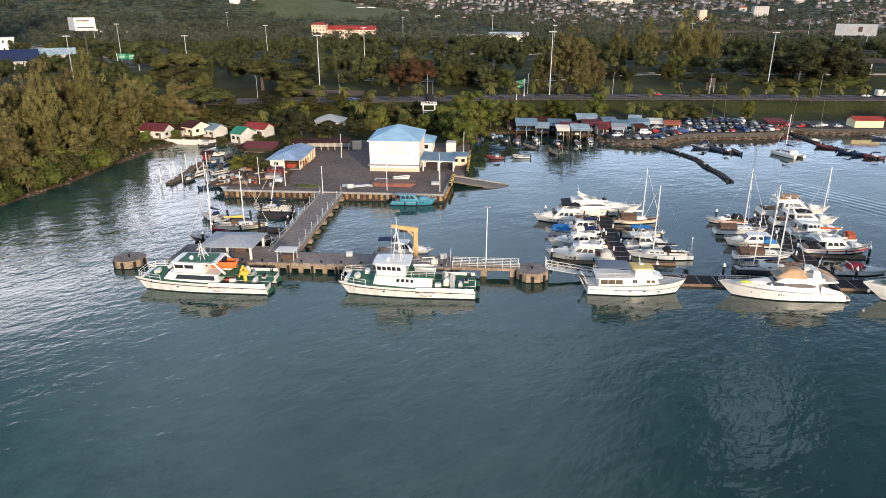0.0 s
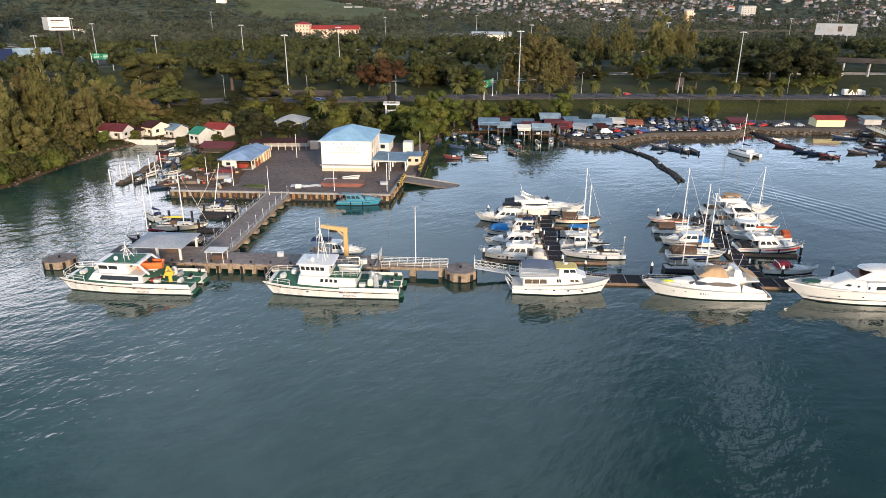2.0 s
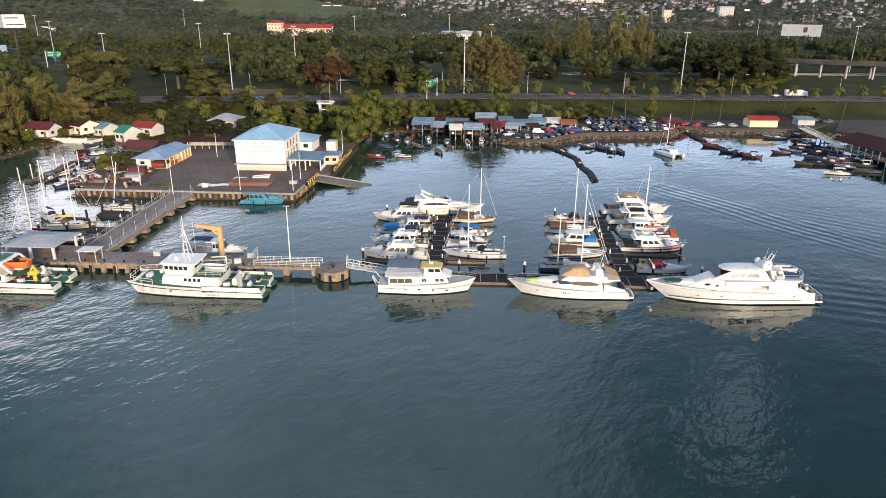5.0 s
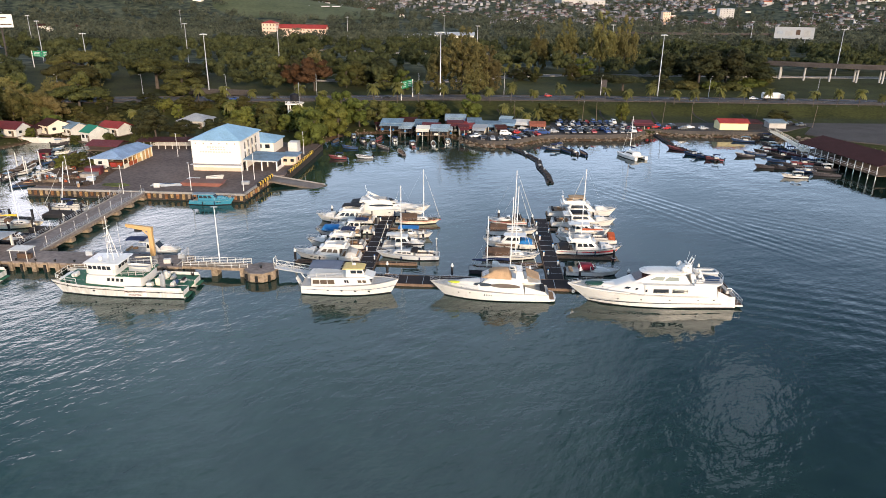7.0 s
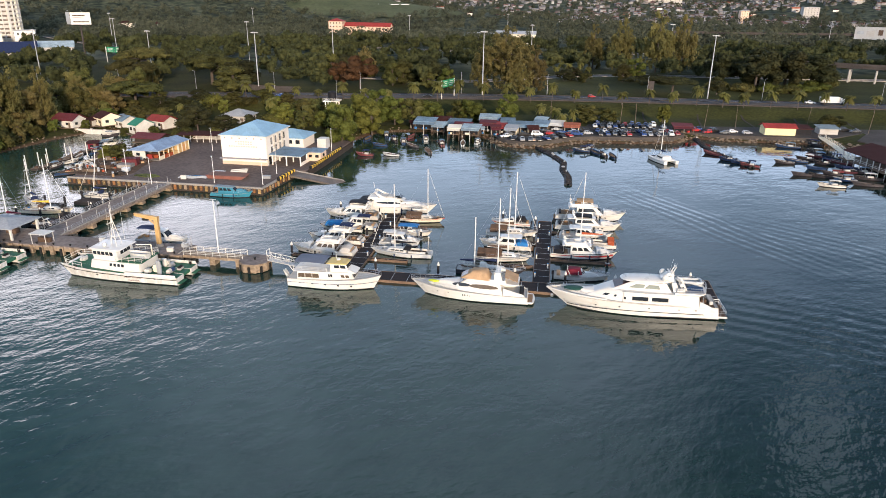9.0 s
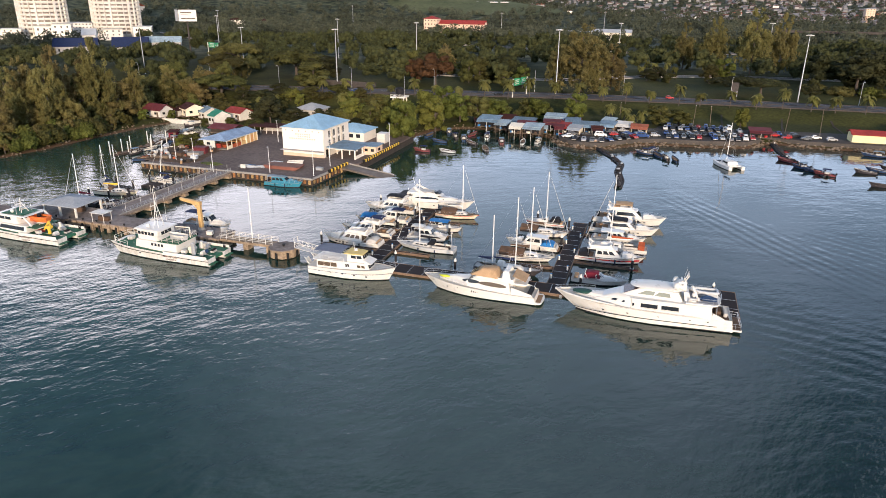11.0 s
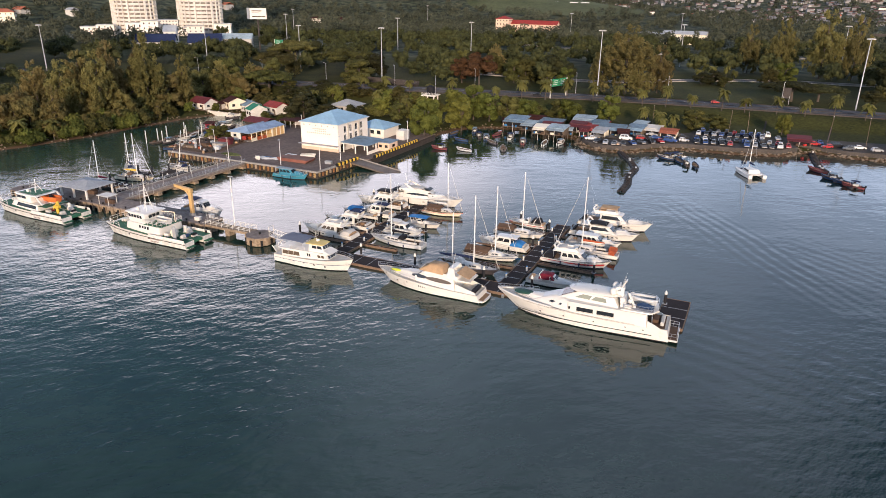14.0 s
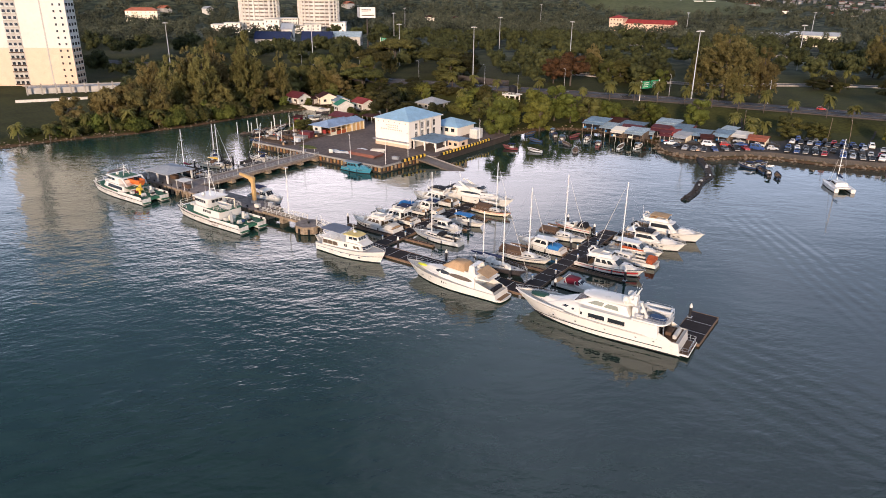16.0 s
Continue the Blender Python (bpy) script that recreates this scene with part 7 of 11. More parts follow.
# ---- trees ----
def leaf_cloud(rng, blobs, n, size, shell=0.72, droop=0.0, slim=1.0):
    """Leaf tufts as small blades over the shells of ellipsoid clumps: (cx, cy, cz, rx, ry, rz) each."""
    bl = np.array(blobs, float)
    w = (bl[:, 3] * bl[:, 4] + bl[:, 3] * bl[:, 5]) + 1e-6
    k = rng.choice(len(bl), n, p=w / w.sum())
    d = rng.normal(size=(n, 3))
    d[:, 2] += 0.25
    d /= np.linalg.norm(d, axis=1)[:, None]
    r = shell + (1.06 - shell) * rng.random(n) ** 0.6
    c = bl[k, :3] + d * bl[k, 3:] * r[:, None]
    nrm = d + rng.normal(size=(n, 3)) * 0.34
    nrm /= np.linalg.norm(nrm, axis=1)[:, None]
    up = np.where(rng.random((n, 1)) < droop, np.array([[0.0, 0.0, -1.0]]), rng.normal(size=(n, 3)))
    a = np.cross(nrm, up)
    a /= np.linalg.norm(a, axis=1)[:, None] + 1e-9
    b = np.cross(nrm, a)
    s = size * (0.6 + 0.8 * rng.random((n, 1)))
    a, b = a * s / slim * 0.5, b * s * slim * 0.5
    v = np.stack([c - a - b * 0.7, c + a - b * 0.5, c + b], 1).reshape(-1, 3)
    g = Geo()
    g.v = v.tolist()
    g.f = np.arange(3 * n).reshape(n, 3).tolist()
    g.m = [0] * n
    return g


def core(g, blobs, rng, k=0.74):
    """Dense inner foliage, so that no crown is see-through all over."""
    for x, y, z, a, b, c in blobs:
        o = len(g.v)
        n, m = 7, 4
        ring = []
        for i in range(1, m):
            t = math.pi * i / m
            ring.append([(x + a * k * math.sin(t) * math.cos(2 * math.pi * j / n) * (0.8 + 0.4 * rng.random()), y + b * k * math.sin(t) * math.sin(2 * math.pi * j / n) * (0.8 + 0.4 * rng.random()),
                          z - c * k * math.cos(t) * (0.85 + 0.3 * rng.random())) for j in range(n)])
        g.loft(ring)
    return g


def limbs(rng, h, r, blobs, lean=0.0):
    g = Geo()
    pts = [(0, 0, -0.6), (lean * 0.3, 0, h * 0.35), (lean, 0.1 * h * 0.1, h * 0.7)]
    g.tube(pts[0], pts[1], r, r * 0.75, 8).tube(pts[1], pts[2], r * 0.75, r * 0.4, 8)
    for x, y, z, *_ in blobs[:9]:
        a = Vector(pts[1]).lerp(Vector(pts[2]), rng.random() * 0.8)
        mid = a.lerp(Vector((x, y, z)), 0.5) + Vector((0, 0, 0.04 * h))
        g.tube(a, mid, r * 0.34, r * 0.22, 5).tube(mid, (x, y, z), r * 0.22, r * 0.08, 5)
    return g


def tree_template(kind, seed):
    """One tree, about 12 m high (18 m for casuarinas), standing at the origin far under the ground sheet's view."""
    rng = np.random.default_rng(seed)
    blobs = []
    if kind == "casuarina":
        h = 18.0
        # several leaders under one rounded head, each a plume of fine upswept sprays
        leaders = [(0.0, 0.0, 1.0, 4.4)] + [(d * math.cos(q), d * math.sin(q), 0.96 - 0.085 * d + 0.1 * rng.random(), 3.1) for d, q in ((rng.uniform(2.4, 4.6), rng.random() * 0.8 + 1.05 * k) for k in range(6))]
        for lx, ly, tall, wide in leaders:
            for i in range(36):
                t = 0.06 + 0.92 * rng.random() ** 0.75
                w = wide * 1.12 * (math.sqrt(t / 0.3) if t < 0.3 else math.sqrt(max(0.02, 1 - ((t - 0.3) / 0.7) ** 2)))
                a = rng.random() * 6.283
                o = w * math.sqrt(0.1 + 0.9 * rng.random())
                q = 0.55 + 0.45 * rng.random()
                blobs.append((lx + o * math.cos(a), ly + o * math.sin(a), h * tall * t + 0.25 * o + rng.normal() * 0.4, q, q, q * (0.9 + 0.5 * rng.random())))
        g = leaf_cloud(rng, blobs, 9800, 0.48, 0.0, 0.15, 1.25)
        tr = limbs(rng, h * 1.15, 0.30, blobs[::28])
        core(g, [(b[0] * 0.8, b[1] * 0.8, b[2] * 0.96, b[3], b[4], b[5]) for b in blobs[::4]], rng, 0.75)
        label, leaf = "tall feathery casuarina with olive-brown foliage", "casuarina"
    elif kind in ("rain", "flat"):
        h = 11.0
        for i in range(24):
            a, o = rng.random() * 6.283, 7.4 * math.sqrt(rng.random())
            z = 8.8 - 0.045 * o * o + rng.random() * 0.7 + (0.9 if kind == "rain" else 0)
            blobs.append((o * math.cos(a), o * math.sin(a), z, 2.3 + rng.random() * 0.8, 2.3 + rng.random() * 0.8, 1.15))
        g = leaf_cloud(rng, blobs, 4600, 0.66, 0.6)
        core(g, blobs, rng)
        tr = limbs(rng, h, 0.5, blobs)
        label, leaf = "wide umbrella-crowned rain tree", "broad" if kind == "rain" else "dark"
    elif kind == "bush":
        h = 4.5
        for i in range(10):
            a, o = rng.random() * 6.283, 2.6 * math.sqrt(rng.random())
            blobs.append((o * math.cos(a), o * math.sin(a), 0.9 + 2.3 * rng.random() * (1 - o / 4.5), 1.3 + rng.random() * 0.7, 1.3 + rng.random() * 0.7, 1.1 + rng.random() * 0.5))
        g = leaf_cloud(rng, blobs, 1500, 0.5, 0.45)
        core(g, blobs, rng)
        tr = limbs(rng, 3.2, 0.14, blobs)
        label, leaf = "low leafy shore bush", "bright" if seed % 2 else "broad"
    else:
        h = 12.0
        for i in range(30):
            a, t = rng.random() * 6.283, rng.random()
            o = 4.9 * math.sqrt(rng.random()) * (1.0 - 0.4 * t * t)
            q = 0.9 + rng.random() ** 1.6 * 1.5
            blobs.append((o * math.cos(a), o * math.sin(a), 1.9 + 8.7 * t + rng.normal() * 0.3, q, q, q * (0.65 + 0.3 * rng.random())))
        g = leaf_cloud(rng, blobs, 4000, 0.66, 0.45)
        core(g, blobs, rng)
        tr = limbs(rng, h, 0.32, blobs)
        label, leaf = {"broad": ("round-crowned green shade tree", "broad"), "dark": ("dark dense evergreen tree", "dark"),
                       "bright": ("fresh green broadleaf tree by the water", "bright"), "rust": ("reddish-brown leaved tree beside the highway", "rust"), "olive": ("rounded olive-brown shore tree", "casuarina")}[kind]
    t = thing("tree", label, "tree", group="trees")
    if kind == "bush":
        t.name = "bush"
        tagged(t, category="bush")
    part("trunk", tr, BARK, t)
    part("crown", g, LEAF[leaf], t)
    return t


TREES = {}
for _kind, _n in (("casuarina", 3), ("rain", 2), ("flat", 2), ("broad", 3), ("dark", 3), ("bright", 2), ("rust", 1), ("olive", 3), ("bush", 3)):
    TREES[_kind] = [[tree_template(_kind, 11 * _k + len(_kind)), 0] for _k in range(_n)]
TREE_H = {"casuarina": 19.0, "rain": 11.2, "flat": 10.2, "broad": 12.4, "dark": 12.4, "bright": 12.4, "rust": 12.4, "olive": 12.4, "bush": 4.4}
TREE_W = {"casuarina": 15.0, "rain": 19.5, "flat": 19.5, "broad": 12.5, "dark": 12.5, "bright": 12.5, "rust": 12.5, "olive": 12.5, "bush": 7.6}
RNG = random.Random(5)


def tree(kind, x, y, h=None, w=None):
    """A tree of that height and crown width on the ground at (x, y)."""
    k = RNG.randrange(len(TREES[kind]))
    h = h or TREE_H[kind] * RNG.uniform(0.8, 1.15)
    sz = h / TREE_H[kind]
    sx = (w / TREE_W[kind]) if w else sz * RNG.uniform(0.9, 1.15)
    m = pose(x, y, ground_z(x, y) - 0.1, 0, 0, RNG.uniform(0, 360)) @ Matrix.Diagonal((sx, sx, sz, 1))
    base = TREES[kind][k]
    if not base[1]:
        base[1] = 1
        base[0].matrix_basis = m
        return base[0]
    ob = base[0].copy()
    scene.collection.objects.link(ob)
    ob.matrix_basis = m
    for c in base[0].children:
        d = c.copy()
        scene.collection.objects.link(d)
        d.parent = ob
    return ob


def palm_template(seed, h=7.0, fr=2.6):
    rng = random.Random(seed)
    t = thing("palm_tree", "slender palm with drooping fronds", "palm tree", group="palm trees")
    g, p = Geo(), Vector((0, 0, -0.5))
    lean = rng.uniform(-0.5, 0.5)
    for i in range(5):
        q = Vector((lean * ((i + 1) / 5) ** 2, 0, h * (i + 1) / 5))
        g.tube(p, q, 0.17 - 0.012 * i, 0.17 - 0.012 * (i + 1), 7)
        p = q
    part("trunk", g, BARK, t)
    g = Geo()
    for k in range(28):
        a = 6.283 * k / 14 + rng.uniform(-0.15, 0.15)
        up = rng.uniform(0.6, 1.5) if k < 17 else rng.uniform(-0.7, 0.2)
        d = Vector((math.cos(a), math.sin(a), 0))
        s = Vector((-math.sin(a), math.cos(a), 0))
        pts = []
        for i in range(6):
            u = i / 5
            pts.append(p + d * fr * (u * (1 - 0.18 * u)) + Vector((0, 0, fr * (up * u - (0.75 + 0.35 * up) * u * u))))
        for i in range(5):
            w0, w1 = 0.52 * math.sin(math.pi * (0.12 + 0.8 * i / 5)), 0.52 * math.sin(math.pi * (0.12 + 0.8 * (i + 1) / 5))
            for e in (1, -1):
                o0, o1 = s * e * w0 - Vector((0, 0, w0 * 0.5)), s * e * w1 - Vector((0, 0, w1 * 0.5))
                g.add([pts[i], pts[i + 1], pts[i + 1] + o1, pts[i] + o0], [(0, 1, 2, 3)])
    part("crown", g, LEAF["palm"], t)
    return t


PALMS = [[palm_template(3, 5.4, 2.9), 0], [palm_template(8, 4.8, 2.8), 0], [palm_template(12, 6.6, 3.2), 0]]


def palm(x, y, s=1.0, k=None):
    base = PALMS[RNG.randrange(3) if k is None else k]
    m = pose(x, y, ground_z(x, y), 0, 0, RNG.uniform(0, 360)) @ Matrix.Diagonal((s, s, s * RNG.uniform(0.9, 1.1), 1))
    if not base[1]:
        base[1] = 1
        base[0].matrix_basis = m
    else:
        ob = copy_thing(base[0], m)


# ---- roads ----
def strip(g, line, w0, w1, z, th=0.3, slot=0):
    """A slab along a line of places, from w0 to w1 metres to its left; z is a number or one for each place."""
    rings = []
    for i, (x, y) in enumerate(line):
        a, b = line[max(0, i - 1)], line[min(len(line) - 1, i + 1)]
        d = math.hypot(b[0] - a[0], b[1] - a[1])
        nx, ny = -(b[1] - a[1]) / d, (b[0] - a[0]) / d
        zz = z[i] if isinstance(z, (list, tuple)) else z
        rings.append([(x + nx * w0, y + ny * w0, zz - th), (x + nx * w1, y + ny * w1, zz - th), (x + nx * w1, y + ny * w1, zz), (x + nx * w0, y + ny * w0, zz)])
    return g.loft(rings, slot=slot)


def highway():
    xs = list(range(-700, 1000, 20))
    line = [(x, float(road_y(x))) for x in xs]
    road = structure("road_highway", strip(Geo(), line, -8.5, 8.5, 6.28, 0.7), ASPHALT, "grey dual carriageway along the shore embankment", "road")
    part("median", strip(Geo(), line, -0.5, 0.5, 6.5, 0.215), BRIDGE, road)
    part("sea_parapet", strip(Geo(), line, -9.0, -8.7, 6.55, 1.2), BRIDGE, road)
    part("inland_kerb", strip(Geo(), line, 8.6, 9.0, 6.5, 0.8), BRIDGE, road)
    part("guard_rail", strip(Geo(), line, -8.9, -8.8, 7.0, 0.14), BRIDGE, road)
    mark = mat("faded_road_paint", (0.5, 0.5, 0.48), 0.7)
    g = Geo()
    for i in range(60):
        x = -200 + i * 9
        for o in (-4.5, 4.5):
            strip(g, [(x, float(road_y(x)) + o), (x + 3.5, float(road_y(x + 3.5)) + o)], -0.08, 0.08, 6.289, 0.008)
    tagged(part("lane_marks", g, mark, road), kind="stuff")


def side_road(name, line, w, z, label):
    pts = []
    for a, b in zip(line, line[1:]):
        n = max(1, int(math.dist(a, b) / 15))
        pts += [(a[0] + (b[0] - a[0]) * i / n, a[1] + (b[1] - a[1]) * i / n) for i in range(n)]
    pts.append(line[-1])
    zz = [max(z, ground_z(*p) + 0.35) for p in pts]
    r = structure(name, strip(Geo(), pts, -w / 2, w / 2, zz, 0.8), ASPHALT, label, "road")
    part("road_kerb", strip(Geo(), pts, w / 2 + 0.02, w / 2 + 0.3, [q + 0.35 for q in zz], 0.8), CONCRETE, r)
    part("road_kerb", strip(Geo(), pts, -w / 2 - 0.3, -w / 2 - 0.02, [q + 0.35 for q in zz], 0.8), CONCRETE, r)


def overpass(name, line, w, z, label, step=26):
    deck = structure(name, strip(Geo(), line, -w / 2, w / 2, z, 1.2), BRIDGE, label, "overpass")
    part("road_surface", strip(Geo(), line, -w / 2 + 0.5, w / 2 - 0.5, z + 0.06, 0.055), ASPHALT, deck)
    for s in (-1, 1):
        part("parapet", strip(Geo(), line, s * w / 2 - 0.2, s * w / 2 + 0.2, z + 0.95, 0.945), BRIDGE, deck)
    for a, b in zip(line, line[1:]):
        n = max(1, int(math.dist(a, b) / step))
        for i in range(n):
            x, y = a[0] + (b[0] - a[0]) * (i + 0.5) / n, a[1] + (b[1] - a[1]) * (i + 0.5) / n
            ang = math.degrees(math.atan2(b[1] - a[1], b[0] - a[0]))
            gz = ground_z(x, y)
            for o in (-w * 0.28, w * 0.28):
                px, py = x - math.sin(radians(ang)) * o, y + math.cos(radians(ang)) * o
                part("pillar", Geo().tube((px, py, gz - 1), (px, py, z - 1.8), 0.55, n=10), GREY_WALL, deck)
            part("crossbeam", Geo().box((x, y, z - 1.5), (1.6, w * 0.9, 0.6), ang), BRIDGE, deck)


highway()
side_road("road_inner", [(-30, 300), (15, 291), (61, 287), (121, 326), (164, 338), (260, 335), (420, 330)], 7, 6.2, "narrow park road behind the lawn")
side_road("road_far", [(-60, 560), (60, 500), (181, 515), (208, 538), (330, 560)], 9, 6.4, "distant road between dark trees")
side_road("road_west", [(-205, 398), (-226, 440), (-290, 520), (-420, 640)], 12, 6.6, "grey highway ramp leading inland under signs")
overpass("overpass_west", [(-66, 234), (-46, 230), (-26, 226)], 5, 7.6, "low ramp bridge beside the highway", 14)
overpass("overpass_east", [(236, 366), (262, 345), (295, 322), (320, 308), (360, 294), (420, 278), (480, 268)], 11, 15.6, "dark concrete flyover on paired pillars", 11)
overpass("overpass_far", [(270, 742), (360, 738), (440, 740), (560, 760)], 12, 17.0, "far concrete flyover beyond the park", 30)


# ---- lamps, signs, billboards ----
def high_mast(x, y, top):
    gz = ground_z(x, y)
    m = pose(x, y, gz)
    h = top - gz
    t = thing("high_mast_light", "tall pale steel mast with a ring of floodlights", "light mast", m, "highway light masts")
    part("mast", Geo().tube((0, 0, -0.5), (0, 0, h), 0.32, 0.16, 10), GALV, t)
    part("lamp_ring", Geo().tube((0, 0, h - 0.15), (0, 0, h + 0.15), 1.1, n=12), GALV, t)
    for k in range(6):
        a = k * math.pi / 3
        part("floodlight", Geo().box((1.35 * math.cos(a), 1.35 * math.sin(a), h - 0.2), (0.8, 0.6, 0.4), math.degrees(a), bev=0.08), WORN_WHITE, t)


for _x, _y, _z in ((-46.7, 228.5, 34.5), (66.4, 230.4, 36.4), (178, 234.9, 36), (197, 393, 36), (-125.4, 277, 32), (-105, 385, 34), (-34, 345, 34), (-16.8, 640, 34), (99.9, 403, 34), (341, 350, 36),
                   (418, 637, 34), (732, 1072, 36), (-303, 560, 34), (-216, 407, 34), (-253, 835, 36), (91, 770, 34), (-244, 194, 32), (-175, 250, 33), (560, 800, 36)):
    high_mast(_x, _y, _z)


def street_lamp(x, y, h=9.5, z=None):
    gz = ground_z(x, y) if z is None else z
    t = thing("street_lamp", "slim grey street lamp with a curved arm", "street lamp", pose(x, y, gz), "street lamps")
    part("post", Geo().tube((0, 0, -0.3), (0, 0, h), 0.12, 0.07, 7), GALV, t)
    part("arm", Geo().path([(0, 0, h), (0, -0.6, h + 0.5), (0, -1.5, h + 0.6)], 0.055), GALV, t)
    part("lamp_head", Geo().box((0, -1.8, h + 0.58), (0.3, 0.8, 0.16), bev=0.05), WORN_WHITE, t)


for _x in (-151, -112, -75, -36.6, 5.8, 55.8, 98.7, 147.7, 202, 256, 310):
    street_lamp(_x, float(road_y(_x)) + 9.6, 10.0, 6.2)
for _u, _v in ((-27.8, 48.5), (2.6, 53.5), (-11.5, 53.0), (-47.5, 57.0), (1.5, 66.0), (-40.0, 56), (7.2, 100), (-32, 92)):
    _x, _y = uv(_u, _v)
    _z0 = QZ if _v > 50 else PZ
    t = thing("yard_light", "slim white light pole on the quay", "light pole", pose(_x, _y, _z0), "yard light poles")
    part("post", Geo().tube((0, 0, 0), (0, 0, 7.6), 0.1, 0.06, 7), ALLOY, t)
    part("lamp_head", Geo().box((0, -0.3, 7.62), (0.3, 0.8, 0.14), bev=0.04), GALV, t)


def billboard(x, y, turn, w, h, z0, label, mats=None):
    gz = ground_z(x, y)
    t = thing("billboard", label, "billboard", pose(x, y, gz, 0, 0, turn))
    for o in (-0.3, 0.3):
        part("post", Geo().tube((o * w, 0.6, -0.5), (o * w, 0.6, z0 - gz + h * 0.5), 0.45, n=10), GALV, t)
    part("panel", Geo().box((0, 0, z0 - gz + h / 2), (w, 0.5, h), bev=0.05), mats or WORN_WHITE, t)
    rr = random.Random(int(x))
    for k in range(4):
        bw = rr.uniform(0.12, 0.3) * w
        part("print_block", Geo().box((-w * 0.36 + k * w * 0.23, -0.27, z0 - gz + h * rr.uniform(0.35, 0.6)), (bw * 0.7, 0.03, h * rr.uniform(0.25, 0.55))), (GREY_ROOF, GREY_WALL, BROWN_CLOTH, GREY_WALL)[k], t)
    part("catwalk", Geo().box((0, -0.7, z0 - gz - 0.1), (w, 0.9, 0.1)), GALV, t)


PRINT_GREY = mat("faded_billboard_vinyl", (0.42, 0.42, 0.41), 0.6, 0, 0.12, 0.2, 1.5)
billboard(432, 577, -38, 36, 11, 19.5, "large faded white billboard beside the flyover", PRINT_GREY)
billboard(1344, 2217, -28, 70, 30, 8, "distant blank grey billboard", GREY_WALL)


def highway_billboard(x, y, turn, w, h, z0):
    """Two panels set at an angle on one dark column, lit by arms reaching out in front."""
    gz = ground_z(x, y)
    t = thing("billboard", "two-sided pale highway billboard on a dark column", "billboard", pose(x, y, gz, 0, 0, turn))
    zc = z0 - gz + h / 2
    part("column", Geo().tube((-1.0, 3.0, -0.5), (-1.0, 3.0, zc), 0.7, 0.6, n=12), BRIDGE, t)
    p = part("panel", Geo().box((0, 0, zc), (w, 0.4, h), bev=0.05), WORN_WHITE, t)
    part("side_panel", Geo().loft([[(-w / 2 - 0.2, 0, zc - h / 2), (-w / 2 - 0.2, 0.3, zc - h / 2), (-w / 2 - 0.2, 0.3, zc + h / 2), (-w / 2 - 0.2, 0, zc + h / 2)],
                                   [(-w / 2 - 3.4, 6.8, zc - h / 2), (-w / 2 - 3.4, 7.1, zc - h / 2), (-w / 2 - 3.4, 7.1, zc + h / 2), (-w / 2 - 3.4, 6.8, zc + h / 2)]]), PRINT_GREY, t)
    for dz, dx, bw, mt in ((0.24, -0.08, 0.62, BROWN_CLOTH), (0.08, -0.16, 0.44, GREY_WALL), (-0.28, 0.02, 0.8, BROWN_CLOTH)):
        part("print_bar", Geo().box((dx * w, -0.22, zc + dz * h), (bw * w, 0.04, 0.09 * h)), mt, p)
    part("catwalk", Geo().box((0, -0.9, z0 - gz - 0.1), (w, 1.1, 0.1)), GALV, t)
    for o in (-0.55, 0.1):
        part("lamp_arm", Geo().path([(o * w, 0, zc + h / 2), (o * w, -1.6, zc + h / 2 + 1.2), (o * w - 0.8, -2.4, zc + h / 2 + 1.2)], 0.09), GALV, t)


highway_billboard(-229, 387, 26, 13.2, 8.4, 30.3)


def sign_gantry(x, y, turn, w, z0, h, label, z=None):
    gz = ground_z(x, y) if z is None else z
    t = thing("sign_gantry", label, "road sign", pose(x, y, gz, 0, 0, turn))
    for s in (-1, 1):
        part("post", Geo().tube((s * w / 2, 0, 0), (s * w / 2, 0, z0 + h), 0.25, n=8), WORN_WHITE, t)
    part("beam", Geo().box((0, 0.2, z0 + h * 0.5), (w, 0.3, 0.4)), GALV, t)
    green = mat("road_sign_green", (0.02, 0.25, 0.11), 0.5, 0, 0.08)
    for s in (-1, 1):
        p = part("sign_panel", Geo().box((s * w * 0.23, -0.1, z0 + h / 2), (w * 0.42, 0.12, h), bev=0.04), green, t)
        for k in range(3):
            part("sign_bar", Geo().box((s * w * 0.23 - 0.3 + 0.2 * k, -0.18, z0 + h * (0.25 + 0.25 * k)), (w * 0.26, 0.03, h * 0.1)), WORN_WHITE, p)


sign_gantry(50.0, 217.0, 66, 13, 5.2, 3.4, "green highway sign on a white gantry", 6.3)
sign_gantry(-193, 362, -20, 17, 7.0, 3.6, "pale green road sign gantry over the ramp")
t = thing("road_sign", "grey back of a large road sign", "road sign", pose(150, 236, 6.2, 0, 0, 6))
part("post", Geo().tube((-1.2, 0, 0), (-1.2, 0, 4), 0.12).tube((1.2, 0, 0), (1.2, 0, 4), 0.12), GALV, t)
part("sign_panel", Geo().box((0, 0, 5.4), (3.2, 0.15, 4.6), bev=0.04), BRIDGE, t)


